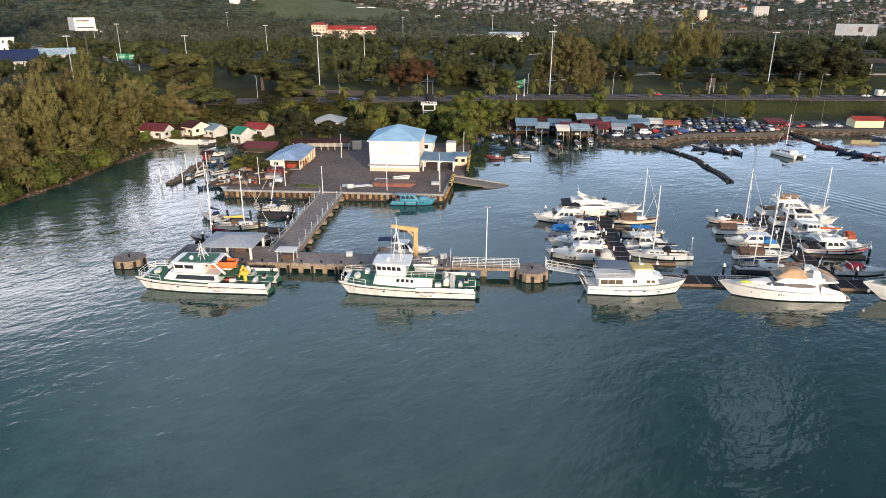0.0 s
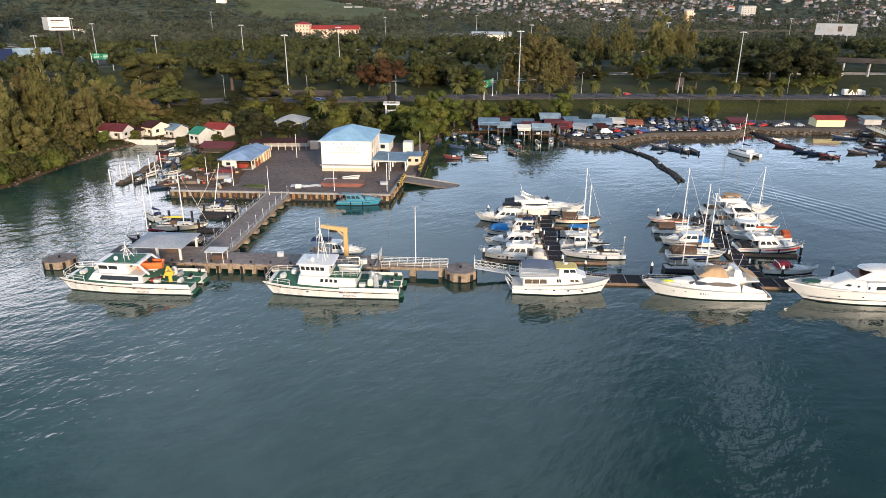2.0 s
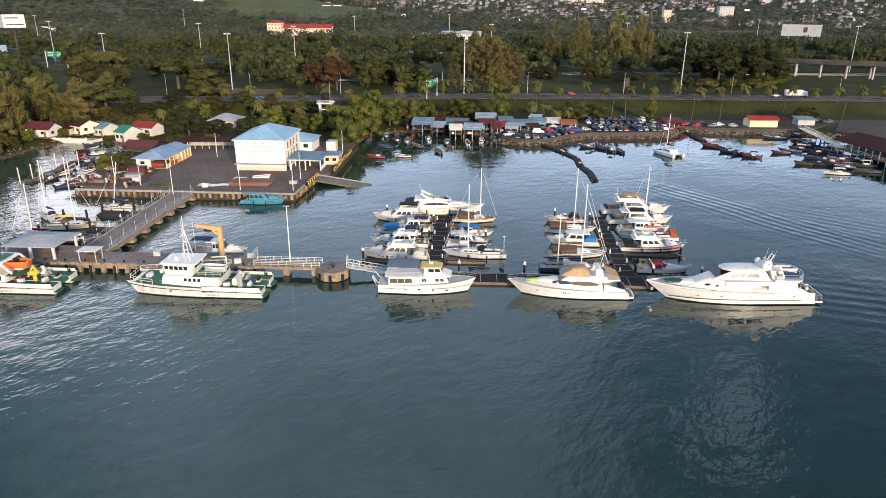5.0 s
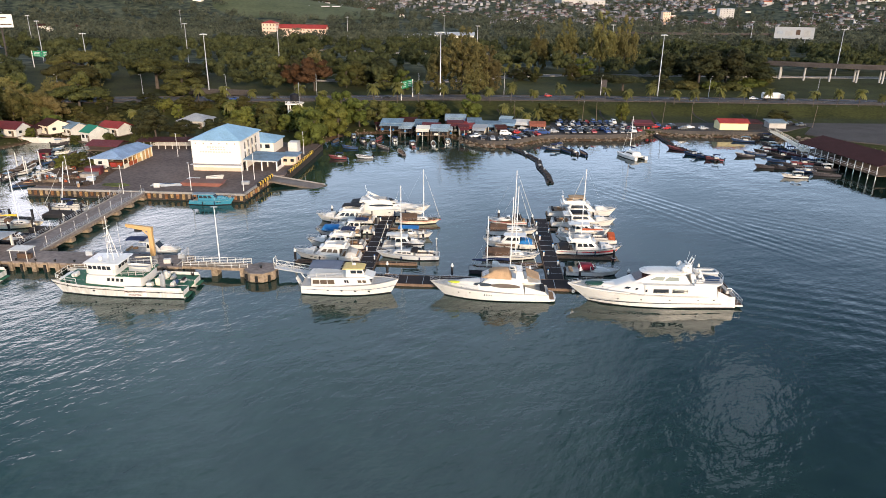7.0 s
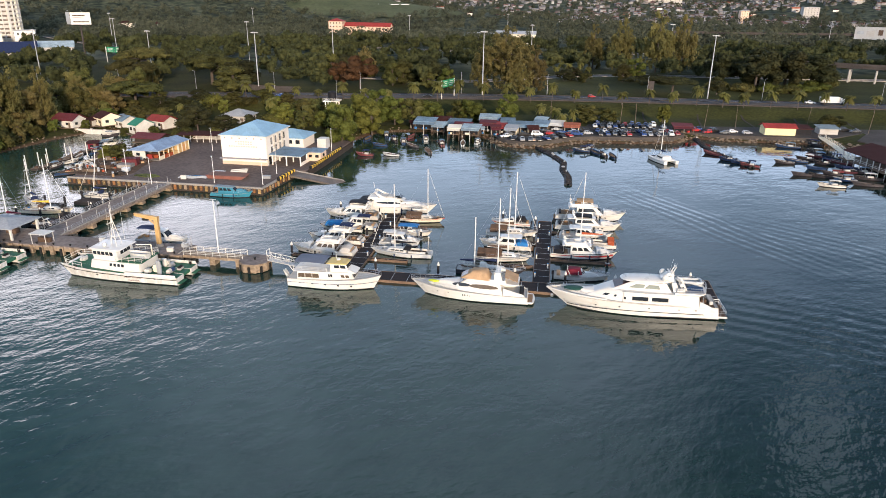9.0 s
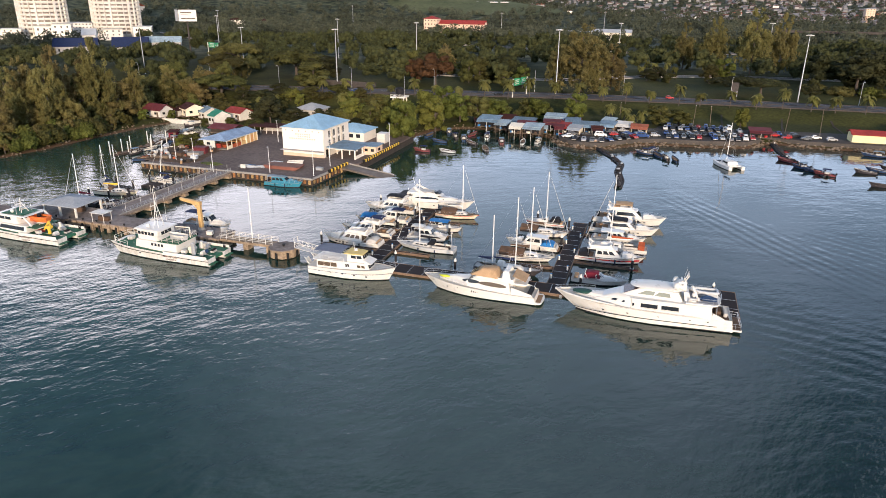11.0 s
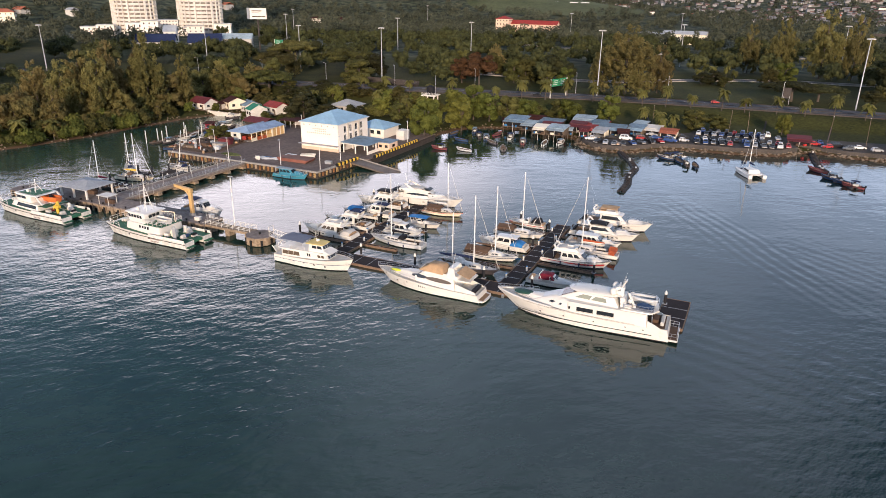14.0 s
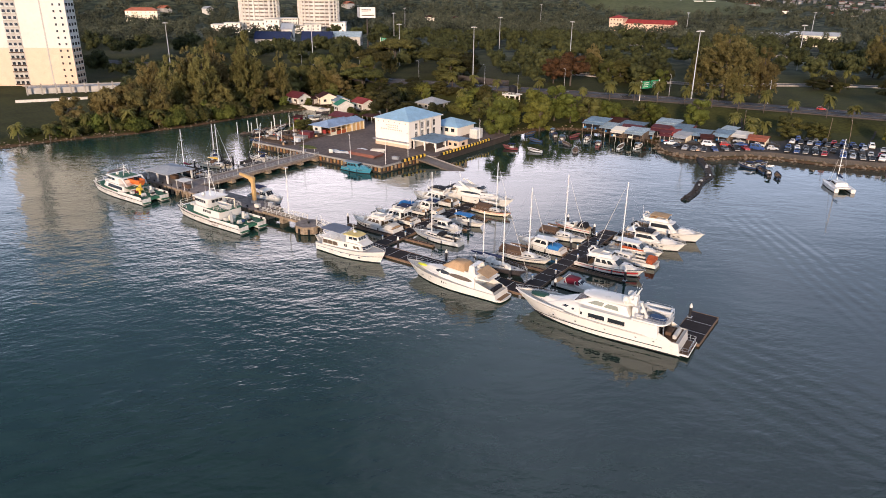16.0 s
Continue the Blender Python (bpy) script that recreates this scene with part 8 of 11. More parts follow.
# ---- houses ----
def roof_geo(w, d, z, rh, kind, over=0.6, th=0.16):
    W, D = w / 2 + over, d / 2 + over
    g = Geo()
    if kind == "hip":
        r = max(0.05, (W - D)) if W > D else 0.05
        q = 0.05 if W > D else max(0.05, D - W)
        e = [(-W, -D, z), (W, -D, z), (W, D, z), (-W, D, z)]
        t = [(-r, -q, z + rh), (r, -q, z + rh), (r, q, z + rh), (-r, q, z + rh)]
        g.loft([[(x, y, a - th) for x, y, a in e], e, t])
    elif kind == "gable":
        p = [(-W, -D, z), (W, -D, z), (W, 0, z + rh), (-W, 0, z + rh)]
        q = [(-W, D, z), (W, D, z), (W, 0, z + rh), (-W, 0, z + rh)]
        for f in (p, q):
            g.loft([[(x, y, a - th) for x, y, a in f], f])
    else:
        f = [(-W, -D, z), (W, -D, z), (W, D, z + rh), (-W, D, z + rh)]
        g.loft([[(x, y, a - th) for x, y, a in f], f])
    return g


def house(label, x, y, turn, w, d, h, rh, kind, wall, roof, z=None, wins=3, stilts=0.0, name="house", cat="house", over=0.6, floors=1, door=True, sides=(0,), sill=True):
    """A small building: walls, roof, windows with sills, door, stilts where it stands over water."""
    gz = ground_z(x, y) if z is None else z
    t = thing(name, label, cat, pose(x, y, gz, 0, 0, turn))
    g = Geo().box((0, 0, stilts + h / 2), (w, d, h))
    if kind == "gable":
        g.loft([[(-w / 2, -d / 2, stilts + h), (-w / 2, d / 2, stilts + h), (-w / 2, 0, stilts + h + rh * 0.93)], [(w / 2, -d / 2, stilts + h), (w / 2, d / 2, stilts + h), (w / 2, 0, stilts + h + rh * 0.93)]])
    wl = part("wall", g, wall, t)
    part("roof", roof_geo(w, d, stilts + h + 0.17, rh, kind, over), roof, t)
    fh = h / floors
    for fl in range(floors):
        for i in range(wins):
            for s in sides:
                xx = (-0.5 + (i + 0.6) / (wins + 0.2)) * w
                zz = stilts + fl * fh + fh * 0.56
                if s == 0:
                    wd = part("window", Geo().box((xx, -d / 2 - 0.02, zz), (min(1.3, w / wins * 0.5), 0.1, fh * 0.36)), GLASS, t)
                    if sill:
                        part("sill", Geo().box((xx, -d / 2 - 0.08, zz - fh * 0.2), (min(1.5, w / wins * 0.6), 0.18, 0.09)), WORN_WHITE, wd)
                else:
                    yy = (-0.5 + (i + 0.6) / (wins + 0.2)) * d
                    wd = part("window", Geo().box((s * (w / 2 + 0.02), yy, zz), (0.1, min(1.3, d / wins * 0.5), fh * 0.36)), GLASS, t)
                    if sill:
                        part("sill", Geo().box((s * (w / 2 + 0.08), yy, zz - fh * 0.2), (0.18, min(1.5, d / wins * 0.6), 0.09)), WORN_WHITE, wd)
    if door:
        part("door", Geo().box((w * 0.33, -d / 2 - 0.03, stilts + 1.0), (0.95, 0.1, 2.0)), WOOD, t)
    if stilts:
        for i in range(max(2, int(w / 2.2))):
            for yy in (-d / 2 + 0.2, 0, d / 2 - 0.2):
                xx = -w / 2 + 0.2 + (w - 0.4) * i / (max(2, int(w / 2.2)) - 1)
                part("stilt", Geo().tube((xx, yy, -2.5), (xx, yy, stilts), 0.13, n=6), DARK_WOOD, t)
        part("floor_deck", Geo().box((0, -0.6, stilts - 0.1), (w + 0.6, d + 1.6, 0.2)), WOOD, t)
    return t


# ---- the quay's buildings ----
def main_building():
    u0, u1, v0, v1, zt = -19.8, -5.2, 75.0, 93.6, 11.0
    x, y = uv((u0 + u1) / 2, (v0 + v1) / 2)
    w, d, h = u1 - u0, v1 - v0, zt - QZ
    t = thing("office_building", "cream two-storey office with a pale blue hipped roof", "building", pose(x, y, QZ, 0, 0, TURN))
    part("wall", Geo().box((0, 0, h / 2), (w, d, h)), WHITE_WALL, t)
    part("roof", roof_geo(w, d, h + 0.2, 3.1, "hip", 0.55, 0.22), BLUE_ROOF, t)
    part("fascia", Geo().box((0, -d / 2 - 0.53, h + 0.05), (w + 1.1, 0.06, 0.3)).box((w / 2 + 0.53, 0, h + 0.05), (0.06, d + 1.1, 0.3)), WORN_WHITE, t)
    led = part("canopy_ledge", Geo().box((0, -d / 2 - 0.75, 2.05), (w + 0.6, 1.5, 0.16)), mat("grey_ledge_concrete", (0.30, 0.29, 0.30), 0.8, 0, 0.2), t)
    part("plinth", Geo().box((0, -d / 2 - 0.03, 0.5), (w + 0.06, 0.08, 1.0)), PINK_WALL, t)
    faint = mat("faded_wall_lettering", (0.50, 0.42, 0.36), 0.8, 0, 0.1)
    for k, (a, b, z) in enumerate(((-2.6, 3.6, 7.15), (-1.8, 3.2, 6.45), (-4.9, 5.2, 5.7))):
        n = int((b - a) / 0.8)
        for i in range(n):
            part("wall_letter", Geo().box((a + 0.8 * i + 0.3, -d / 2 - 0.03, z), (0.52, 0.05, 0.4)), faint, t)
    # small lamps under the eave, as unlit brown boxes
    for i in range(6):
        part("eave_vent", Geo().box((-w / 2 + 1.4 + i * (w - 2.8) / 5, -d / 2 - 0.05, 8.2), (0.3, 0.12, 0.3)), BROWN_CLOTH, t)
    # east side: two rows of tall windows
    for fl, z in ((0, 4.2), (1, 7.0)):
        for i in range(4):
            yy = -d / 2 + 4.2 + i * 3.4
            win = part("window", Geo().box((w / 2 + 0.02, yy, z), (0.12, 1.0, 2.1)), GLASS, t)
            part("window_frame", Geo().box((w / 2 + 0.05, yy, z), (0.14, 0.08, 2.1)).box((w / 2 + 0.05, yy, z + 1.08), (0.14, 1.16, 0.08)).box((w / 2 + 0.05, yy, z - 1.08), (0.16, 1.16, 0.1)), WORN_WHITE, win)
            if i < 3:
                part("pilaster", Geo().box((w / 2 + 0.16, yy + 1.7, 5.6), (0.3, 0.45, 6.2)), WHITE_WALL, t)
    for i in range(4):
        yy = -d / 2 + 4.2 + i * 3.4
        part("window", Geo().box((-w / 2 - 0.02, yy, 5.6), (0.12, 1.2, 1.4)), GLASS, t)
    part("entrance_door", Geo().box((w / 2 + 0.03, -d / 2 + 2.4, 1.2), (0.12, 1.8, 2.4)), GLASS, t)
    part("downpipe", Geo().tube((w / 2 + 0.1, -d / 2 + 0.3, 0), (w / 2 + 0.1, -d / 2 + 0.3, h), 0.08), WORN_WHITE, t)
    # porch and rear wing
    a = thing("annex", "single-storey wing with blue sheet roof beside the office", "building", pose(*uv(-9.5, 107), QZ, 0, 0, TURN))
    part("wall", Geo().box((0, 0, 1.7), (12.4, 11.0, 3.4)), WHITE_WALL, a)
    part("roof", roof_geo(12.4, 11.0, 3.6, 2.2, "hip", 0.7), BLUE_ROOF, a)
    for i in range(4):
        wd = part("window", Geo().box((-4 + i * 2.7, -5.52, 2.2), (1.5, 0.1, 1.3)), GLASS, a)
        part("sill", Geo().box((-4 + i * 2.7, -5.6, 1.5), (1.7, 0.2, 0.1)), WORN_WHITE, wd)
    # small white hut standing apart, east of the wing
    part("end_wall", Geo().box((12.3, -2.4, 1.7), (3.2, 4.0, 3.4), bev=0.05), WORN_WHITE, a)
    p = thing("porch", "open porch with a blue-grey sheet roof on posts", "porch", pose(*uv(0.2, 82.0), QZ, 0, 0, TURN))
    part("roof", Geo().loft([[(-5.1, -6, 3.3), (5.2, -6, 3.0), (5.2, 6, 3.0), (-5.1, 6, 3.3)], [(-5.1, -6, 3.5), (5.2, -6, 3.2), (5.2, 6, 3.2), (-5.1, 6, 3.5)]]), SHED_ROOF, p)
    part("beam", Geo().box((0, -5.6, 2.95), (10, 0.25, 0.3)).box((0, 5.6, 2.95), (10, 0.25, 0.3)), WORN_WHITE, p)
    for xx in (-4.2, 0.3, 4.8):
        for yy in (-5.6, 0, 5.6):
            part("post", Geo().box((xx, yy, 1.5), (0.35, 0.35, 3.0), bev=0.04), WHITE_WALL, p)
    part("low_wall", Geo().box((4.8, 0, 0.5), (0.2, 11, 1.0)), WHITE_WALL, p)
    q = thing("guard_house", "small pinkish guard house with a flat blue roof", "building", pose(*uv(6.6, 87.0), QZ, 0, 0, TURN))
    part("wall", Geo().box((0, 0, 1.4), (4.4, 5.6, 2.8)), PINK_WALL, q)
    part("roof", Geo().box((0, 0, 2.95), (5.4, 6.8, 0.2), bev=0.04), SHED_ROOF, q)
    for xx in (-1.2, 1.0):
        part("window", Geo().box((xx, -2.82, 1.6), (1.1, 0.1, 0.9)), GLASS, q)
    part("window", Geo().box((2.22, 0, 1.6), (0.1, 1.6, 0.9)), GLASS, q)


def orange_house():
    x, y = uv(-45.4, 83.7)
    t = thing("boat_house", "tan workshop with a faded blue sheet roof and open orange bays", "building", pose(x, y, QZ, 0, 0, TURN))
    # the closed store at the back, the open bays in front of it
    part("store_wall", Geo().box((0, 5.6, 1.55), (9.0, 7.2, 3.1)), TAN_WALL, t)
    part("back_wall", Geo().box((-4.4, -3.6, 1.55), (0.2, 11.2, 3.1)), WORN_WHITE, t)
    part("gable_wall", Geo().box((-2.3, -9.2, 1.45), (4.4, 0.24, 2.9)), WORN_WHITE, t)
    part("bay_floor", Geo().box((0.1, -3.6, 0.06), (8.8, 11.1, 0.1)), CONCRETE, t)
    part("roof", Geo().loft([[(-5.4, -10.6, 3.15), (5.2, -10.6, 3.15), (5.2, 3.0, 3.15), (-5.4, 3.0, 3.15)], [(-5.4, -10.6, 3.3), (5.2, -10.6, 3.3), (5.2, 3.0, 3.3), (-5.4, 3.0, 3.3)],
                             [(-0.2, -6.6, 4.9), (0.2, -6.6, 4.9), (0.2, 3.0, 4.9), (-0.2, 3.0, 4.9)]]), FADED_BLUE_ROOF, t)
    part("rear_roof", Geo().loft([[(-4.9, 3.0, 3.2), (4.9, 3.0, 3.2), (4.9, 9.6, 3.2), (-4.9, 9.6, 3.2)], [(-0.2, 3.0, 4.4), (0.2, 3.0, 4.4), (0.2, 9.6, 4.4), (-0.2, 9.6, 4.4)]]), FADED_BLUE_ROOF, t)
    part("ridge_cap", Geo().box((0, -1.8, 4.92), (0.5, 9.6, 0.12)).box((0, 6.3, 4.42), (0.5, 6.4, 0.12)), SHED_ROOF, t)
    part("eave_board", Geo().box((5.24, -3.8, 3.2), (0.06, 13.4, 0.26)), WORN_WHITE, t)
    for i in range(5):
        part("bay_post", Geo().box((4.4, -8.9 + i * 2.7, 1.55), (0.24, 0.24, 3.1), bev=0.03), CREAM, t)
    for i, mt in enumerate((CREAM, ORANGE_CLOTH, ORANGE_CLOTH, TAN_WALL)):
        part("bay_parapet", Geo().box((4.4, -7.55 + i * 2.7, 0.62), (0.16, 2.4, 1.2 + 0.3 * (i % 2))), mt, t)
    for i in range(3):
        part("bay_boat", Geo().loft([[(-1.4, -6.4 + i * 3.2, 0.15), (2.2, -6.7 + i * 3.2, 0.15), (2.2, -5.9 + i * 3.2, 0.15), (-1.4, -6.0 + i * 3.2, 0.15)],
                                     [(-1.8, -6.9 + i * 3.2, 1.2), (3.0, -7.2 + i * 3.2, 1.2), (3.0, -5.4 + i * 3.2, 1.2), (-1.8, -5.6 + i * 3.2, 1.2)]]), (ORANGE_CLOTH, BROWN_CLOTH, ORANGE_WALL)[i], t)
    for i in range(4):
        part("pilaster", Geo().box((4.56, 2.3 + i * 2.2, 1.55), (0.2, 0.4, 3.1)), CREAM, t)
    part("store_door", Geo().box((4.53, 5.6, 1.2), (0.1, 1.7, 2.4)), ORANGE_WALL, t)
    part("red_board", Geo().box((1.4, -9.3, 1.2), (1.7, 0.12, 1.3)), RED_ROOF, t)
    part("window", Geo().box((-2.6, -9.34, 1.8), (1.2, 0.1, 0.9)), GLASS, t)


def yard():
    # rusty work barge slab with a small boat on it
    t = thing("work_barge", "rust-red flat barge laid up on the yard", "barge", pose(*uv(-10.2, 59.4), QZ, 0, 0, TURN))
    part("hull", Geo().loft([[(-5.2, -2.4, 0.05), (4.6, -2.4, 0.05), (4.6, 2.4, 0.05), (-5.2, 2.4, 0.05)], [(-6.0, -2.6, 1.0), (6.2, -2.6, 1.0), (5.2, 2.6, 1.0), (-5.4, 2.6, 1.0)]]), mat("rusty_red_steel", (0.22, 0.085, 0.06), 0.8, 0, 0.3), t)
    part("deck_plate", Geo().box((0, 0, 1.03), (10.2, 4.6, 0.05)), mat("rusty_brown_plate", (0.16, 0.085, 0.065), 0.85, 0, 0.35), t)
    g, sh = hull(5.0, 1.9, 0.7, 1.0)
    s = thing("dinghy", "small white dinghy resting on chocks", "boat", pose(*uv(-8.8, 63.5), QZ + 0.6, 0, 0, TURN + 20))
    part("hull", g, [WORN_WHITE, WORN_WHITE], s, smooth=35)
    part("deck", deck(sh, 0.2), LIGHT_DECK, s)
    part("chock", Geo().box((-1, 0, -0.45), (0.3, 1.2, 0.3)).box((1, 0, -0.45), (0.3, 1.2, 0.3)), WOOD, s)
    for k, (u, v, w, d, h, mt, lab, nm) in enumerate(((-14.5, 62, 3.2, 1.8, 0.9, GREY_HULL, "grey tarpaulin-covered stack on the yard", "covered_stack"), (0.8, 60.5, 2.2, 1.2, 0.8, GALV, "galvanised frame crate by the quay edge", "crate"),
                                                     (-21.8, 54.8, 1.6, 0.3, 1.1, WORN_WHITE, "white notice board by the jetty", "notice_board"), (-50.5, 62, 3.4, 2.4, 1.2, BROWN_CLOTH, "rust-brown plastic heap among scrap", "scrap_heap"),
                                                     (-46.0, 64.5, 4.2, 3.0, 1.0, CONCRETE, "stack of concrete blocks", "block_stack"), (-52.4, 58, 3.0, 2.0, 0.9, WOOD, "pile of grey timber", "timber_pile"),
                                                     (-43, 60, 2.0, 1.6, 1.0, GREY_HULL, "grey storage tank on the yard", "tank"), (-46.4, 68, 4.4, 3.2, 2.0, MAROON_ROOF, "low maroon shed on the yard", "shed"),
                                                     (-29.6, 106.4, 2.9, 2.4, 2.5, PINK_WALL, "faded pink shipping container", "container"))):
        b = thing(nm, lab, nm.replace("_", " "), pose(*uv(u, v), QZ, 0, 0, TURN + (k * 17) % 12))
        part("body", Geo().box((0, 0, h / 2), (w, d, h), bev=0.12), mt, b)
        part("lid", Geo().box((0, 0, h + 0.05), (w * 1.04, d * 1.04, 0.1), bev=0.03), mt, b)
    g = Geo().prism([uv(-37.6, 55.6), uv(-34, 54.6), uv(-31, 55.0), uv(-30.0, 56.4), uv(-32, 57.8), uv(-35.5, 58.2), uv(-37.8, 57.2)], QZ, QZ + 0.12)
    tagged(new("lawn_patch", mesh("lawn_patch", g, LEAF["bright"])), "small oval patch of grass on the yard", "grass", kind="stuff")
    # pale tarpaulin left in a heap of folds by the jetty's head
    rr = random.Random(12)
    tp = thing("tarpaulin", "crumpled white tarpaulin lying on the yard", "tarpaulin", pose(*uv(-20.4, 57.6), QZ, 0, 0, TURN + 6))
    g, nx, ny = Geo(), 12, 6
    zz = [[0.03 + 0.26 * rr.random() * (0 < i < nx and 0 < j < ny) for i in range(nx + 1)] for j in range(ny + 1)]
    pts = [[(-4.2 + 8.4 * i / nx + rr.uniform(-0.2, 0.2), -1.3 + 2.6 * j / ny + rr.uniform(-0.15, 0.15) + 0.5 * math.sin(i * 0.8), zz[j][i]) for i in range(nx + 1)] for j in range(ny + 1)]
    for j in range(ny):
        for i in range(nx):
            g.add([pts[j][i], pts[j][i + 1], pts[j + 1][i + 1], pts[j + 1][i]], [(0, 1, 2, 3)])
    part("sheet", g, WORN_WHITE, tp)
    part("rope", Geo().path([(-4.0, 1.5, 0.06), (-1.0, 1.9, 0.06), (2.0, 1.6, 0.06), (4.2, 2.0, 0.06)], 0.05), BLUE_CLOTH, tp)
    # carport at the back of the yard
    c = thing("carport", "long open carport with a dark roof", "carport", pose(*uv(-44.5, 106.3), QZ, 0, 0, TURN + 5))
    part("roof", Geo().loft([[(-7, -3, 2.4), (12.5, -3, 2.4), (12.5, 3, 2.9), (-7, 3, 2.9)], [(-7, -3, 2.6), (12.5, -3, 2.6), (12.5, 3, 3.1), (-7, 3, 3.1)]]), BROWN_ROOF, c)
    for i in range(9):
        part("post", Geo().box((-6.6 + i * 2.34, -2.7, 1.2), (0.18, 0.18, 2.4)), WORN_WHITE, c)
    part("rear_wall", Geo().box((2.75, 2.9, 1.3), (19, 0.2, 2.6)), GREY_WALL, c)


def water_tower():
    t = thing("water_tower", "black water tank on a tall white concrete frame", "water tower", pose(5.8, 163.0, ground_z(5.8, 163)))
    for a in (-2.3, 2.3):
        for b in (-2.3, 2.3):
            part("leg", Geo().box((a, b, 4.6), (0.45, 0.45, 9.4)), WHITE_WALL, t)
    for z in (3.2, 6.4):
        for a in (-2.3, 2.3):
            part("tie_beam", Geo().box((a, 0, z), (0.3, 4.6, 0.4)).box((0, a, z), (4.6, 0.3, 0.4)), WHITE_WALL, t)
    part("platform", Geo().box((0, 0, 9.45), (6.4, 6.4, 0.4)), WHITE_WALL, t)
    part("tank", Geo().tube((0, 0, 9.65), (0, 0, 12.9), 1.7, n=16).tube((0, 0, 12.9), (0, 0, 13.4), 1.7, 0.6, n=16), BLACK, t, smooth=40)
    part("aerial", Geo().tube((1.6, 1.6, 9.6), (1.6, 1.6, 17.5), 0.08), GALV, t)
    railing((-3.1, -3.1, 9.65), (3.1, -3.1, 9.65), 1.0, 1.2, 0.04, WORN_WHITE, t)


def scrap():
    """Heaps of old gear along the west edge of the yard, on trodden earth."""
    g = Geo().prism([uv(-61.5, 54.4), uv(-52, 53.6), uv(-41.5, 54.2), uv(-39.4, 58.5), uv(-41.6, 66), uv(-42.5, 73.5), uv(-52, 75.5), uv(-61, 74)], QZ, QZ + 0.05)
    structure("earth_patch", g, mat("trodden_brown_earth", (0.125, 0.085, 0.058), 0.95, 0, 0.5, 0.5, 4, 0.3, spec=0.1), "trodden brown earth at the yard's west edge", "ground")
    rr = random.Random(61)
    for u, v, lab in ((-57, 57, "heap of rusty gear and drums by the quay edge"), (-52, 66, "heap of old timber and nets on the yard"), (-45, 71, "scrap heap of pipes and crates"), (-60, 64, "mound of worn floats beside the cove"), (-43, 56, "low pile of ropes and boxes"), (-56, 73, "jumble of planks and buckets"), (-49, 60, "heap of crates and old rope"), (-57, 61, "heap of rusty pipes and boards"), (-50, 73, "stack of fish crates and floats")):
        t = thing("scrap_heap", lab, "scrap heap", pose(*uv(u, v), QZ, 0, 0, rr.uniform(0, 90)), "yard scrap heaps")
        for k in range(9):
            x, y, h = rr.uniform(-2.6, 2.6), rr.uniform(-1.8, 1.8), rr.uniform(0.4, 1.3)
            mt = rr.choice((BROWN_CLOTH, WOOD, DARK_WOOD, GREY_ROOF, RUBBER, WORN_WHITE, ORANGE_CLOTH, TAN_CLOTH))
            if k % 3 == 0:
                part("drum", Geo().tube((x, y, 0), (x, y, h), 0.34, n=10), mt, t)
            elif k % 3 == 1:
                part("crate", Geo().box((x, y, h / 2), (rr.uniform(0.8, 1.6), rr.uniform(0.6, 1.1), h), rr.uniform(0, 90), bev=0.05), mt, t)
            else:
                part("plank", Geo().box((x, y, h * 0.4 + 0.15), (rr.uniform(2, 3.4), 0.3, 0.14), rr.uniform(0, 180), bev=0.02), mt, t)


scrap()
main_building()
orange_house()
yard()
water_tower()

# grey walls carry the trees' shade in their colour
house("pavilion with shade-grey walls and a pale pyramid roof among trees", -34, 164, TURN, 10.5, 9.5, 2.8, 2.3, "hip", GREY_WALL, GREY_ROOF, wins=3, sides=(0, 1), over=0.9)
house("white stilt house with a green sheet roof", -61.2, 134.4, -30, 4.8, 7.4, 3.2, 2.0, "gable", WORN_WHITE, GREEN_ROOF, 0.6, 2, 1.6, sides=(0,), over=0.35)
house("white house with a dull red sheet roof", -57.6, 144.0, -22, 8.6, 6.5, 2.8, 1.8, "gable", WORN_WHITE, RED_ROOF, 1.4, 2, 1.2)
house("low open boathouse with a dark maroon roof", -51.4, 122.4, -10, 9.6, 7.0, 1.3, 1.3, "gable", DARK_WOOD, MAROON_ROOF, 0.8, 0, 1.0, over=1.0, door=False)
house("small hut with a faded red wall on the floating jetty", -67.4, 111.5, 10, 2.8, 2.4, 1.9, 0.5, "shed", MAROON, BROWN_ROOF, 0.1, 1, 0.6)
house("white waterside house with a maroon roof", -95.0, 143.6, -14, 9.6, 7.0, 2.6, 2.2, "gable", WORN_WHITE, MAROON_ROOF, 1.5, 2, 0.8, sides=(0, 1))
house("cream waterside house with a dark tiled roof", -82.6, 149.0, -34, 6.4, 8.0, 3.0, 1.9, "gable", CREAM, BROWN_ROOF, 1.5, 2, 0.8, sides=(0, 1))
house("white cottage with a dark gable by the cove", -76.0, 151.0, -30, 5.6, 7.0, 2.8, 1.8, "gable", WORN_WHITE, SHED_ROOF, None, 2)
house("lean-to with a rusty roof beside the cream house", -88.0, 147.0, -14, 4.4, 4.0, 2.2, 0.5, "shed", GREY_WALL, BROWN_ROOF, 1.5, 1, 0.6)
# low white wall along the cove's head, with boats drawn up before it
w_ = structure("waterfront_wall", Geo().box((0, 0, 0.5), (24.5, 0.5, 2.6)), WORN_WHITE, "low white-washed wall along the head of the cove", "wall")
w_.matrix_world = pose(-84.4, 139.9, 0, 0, 0, -8.3)
part("coping", Geo().box((0, 0, 1.87), (24.7, 0.7, 0.14), bev=0.03), CONCRETE, w_)
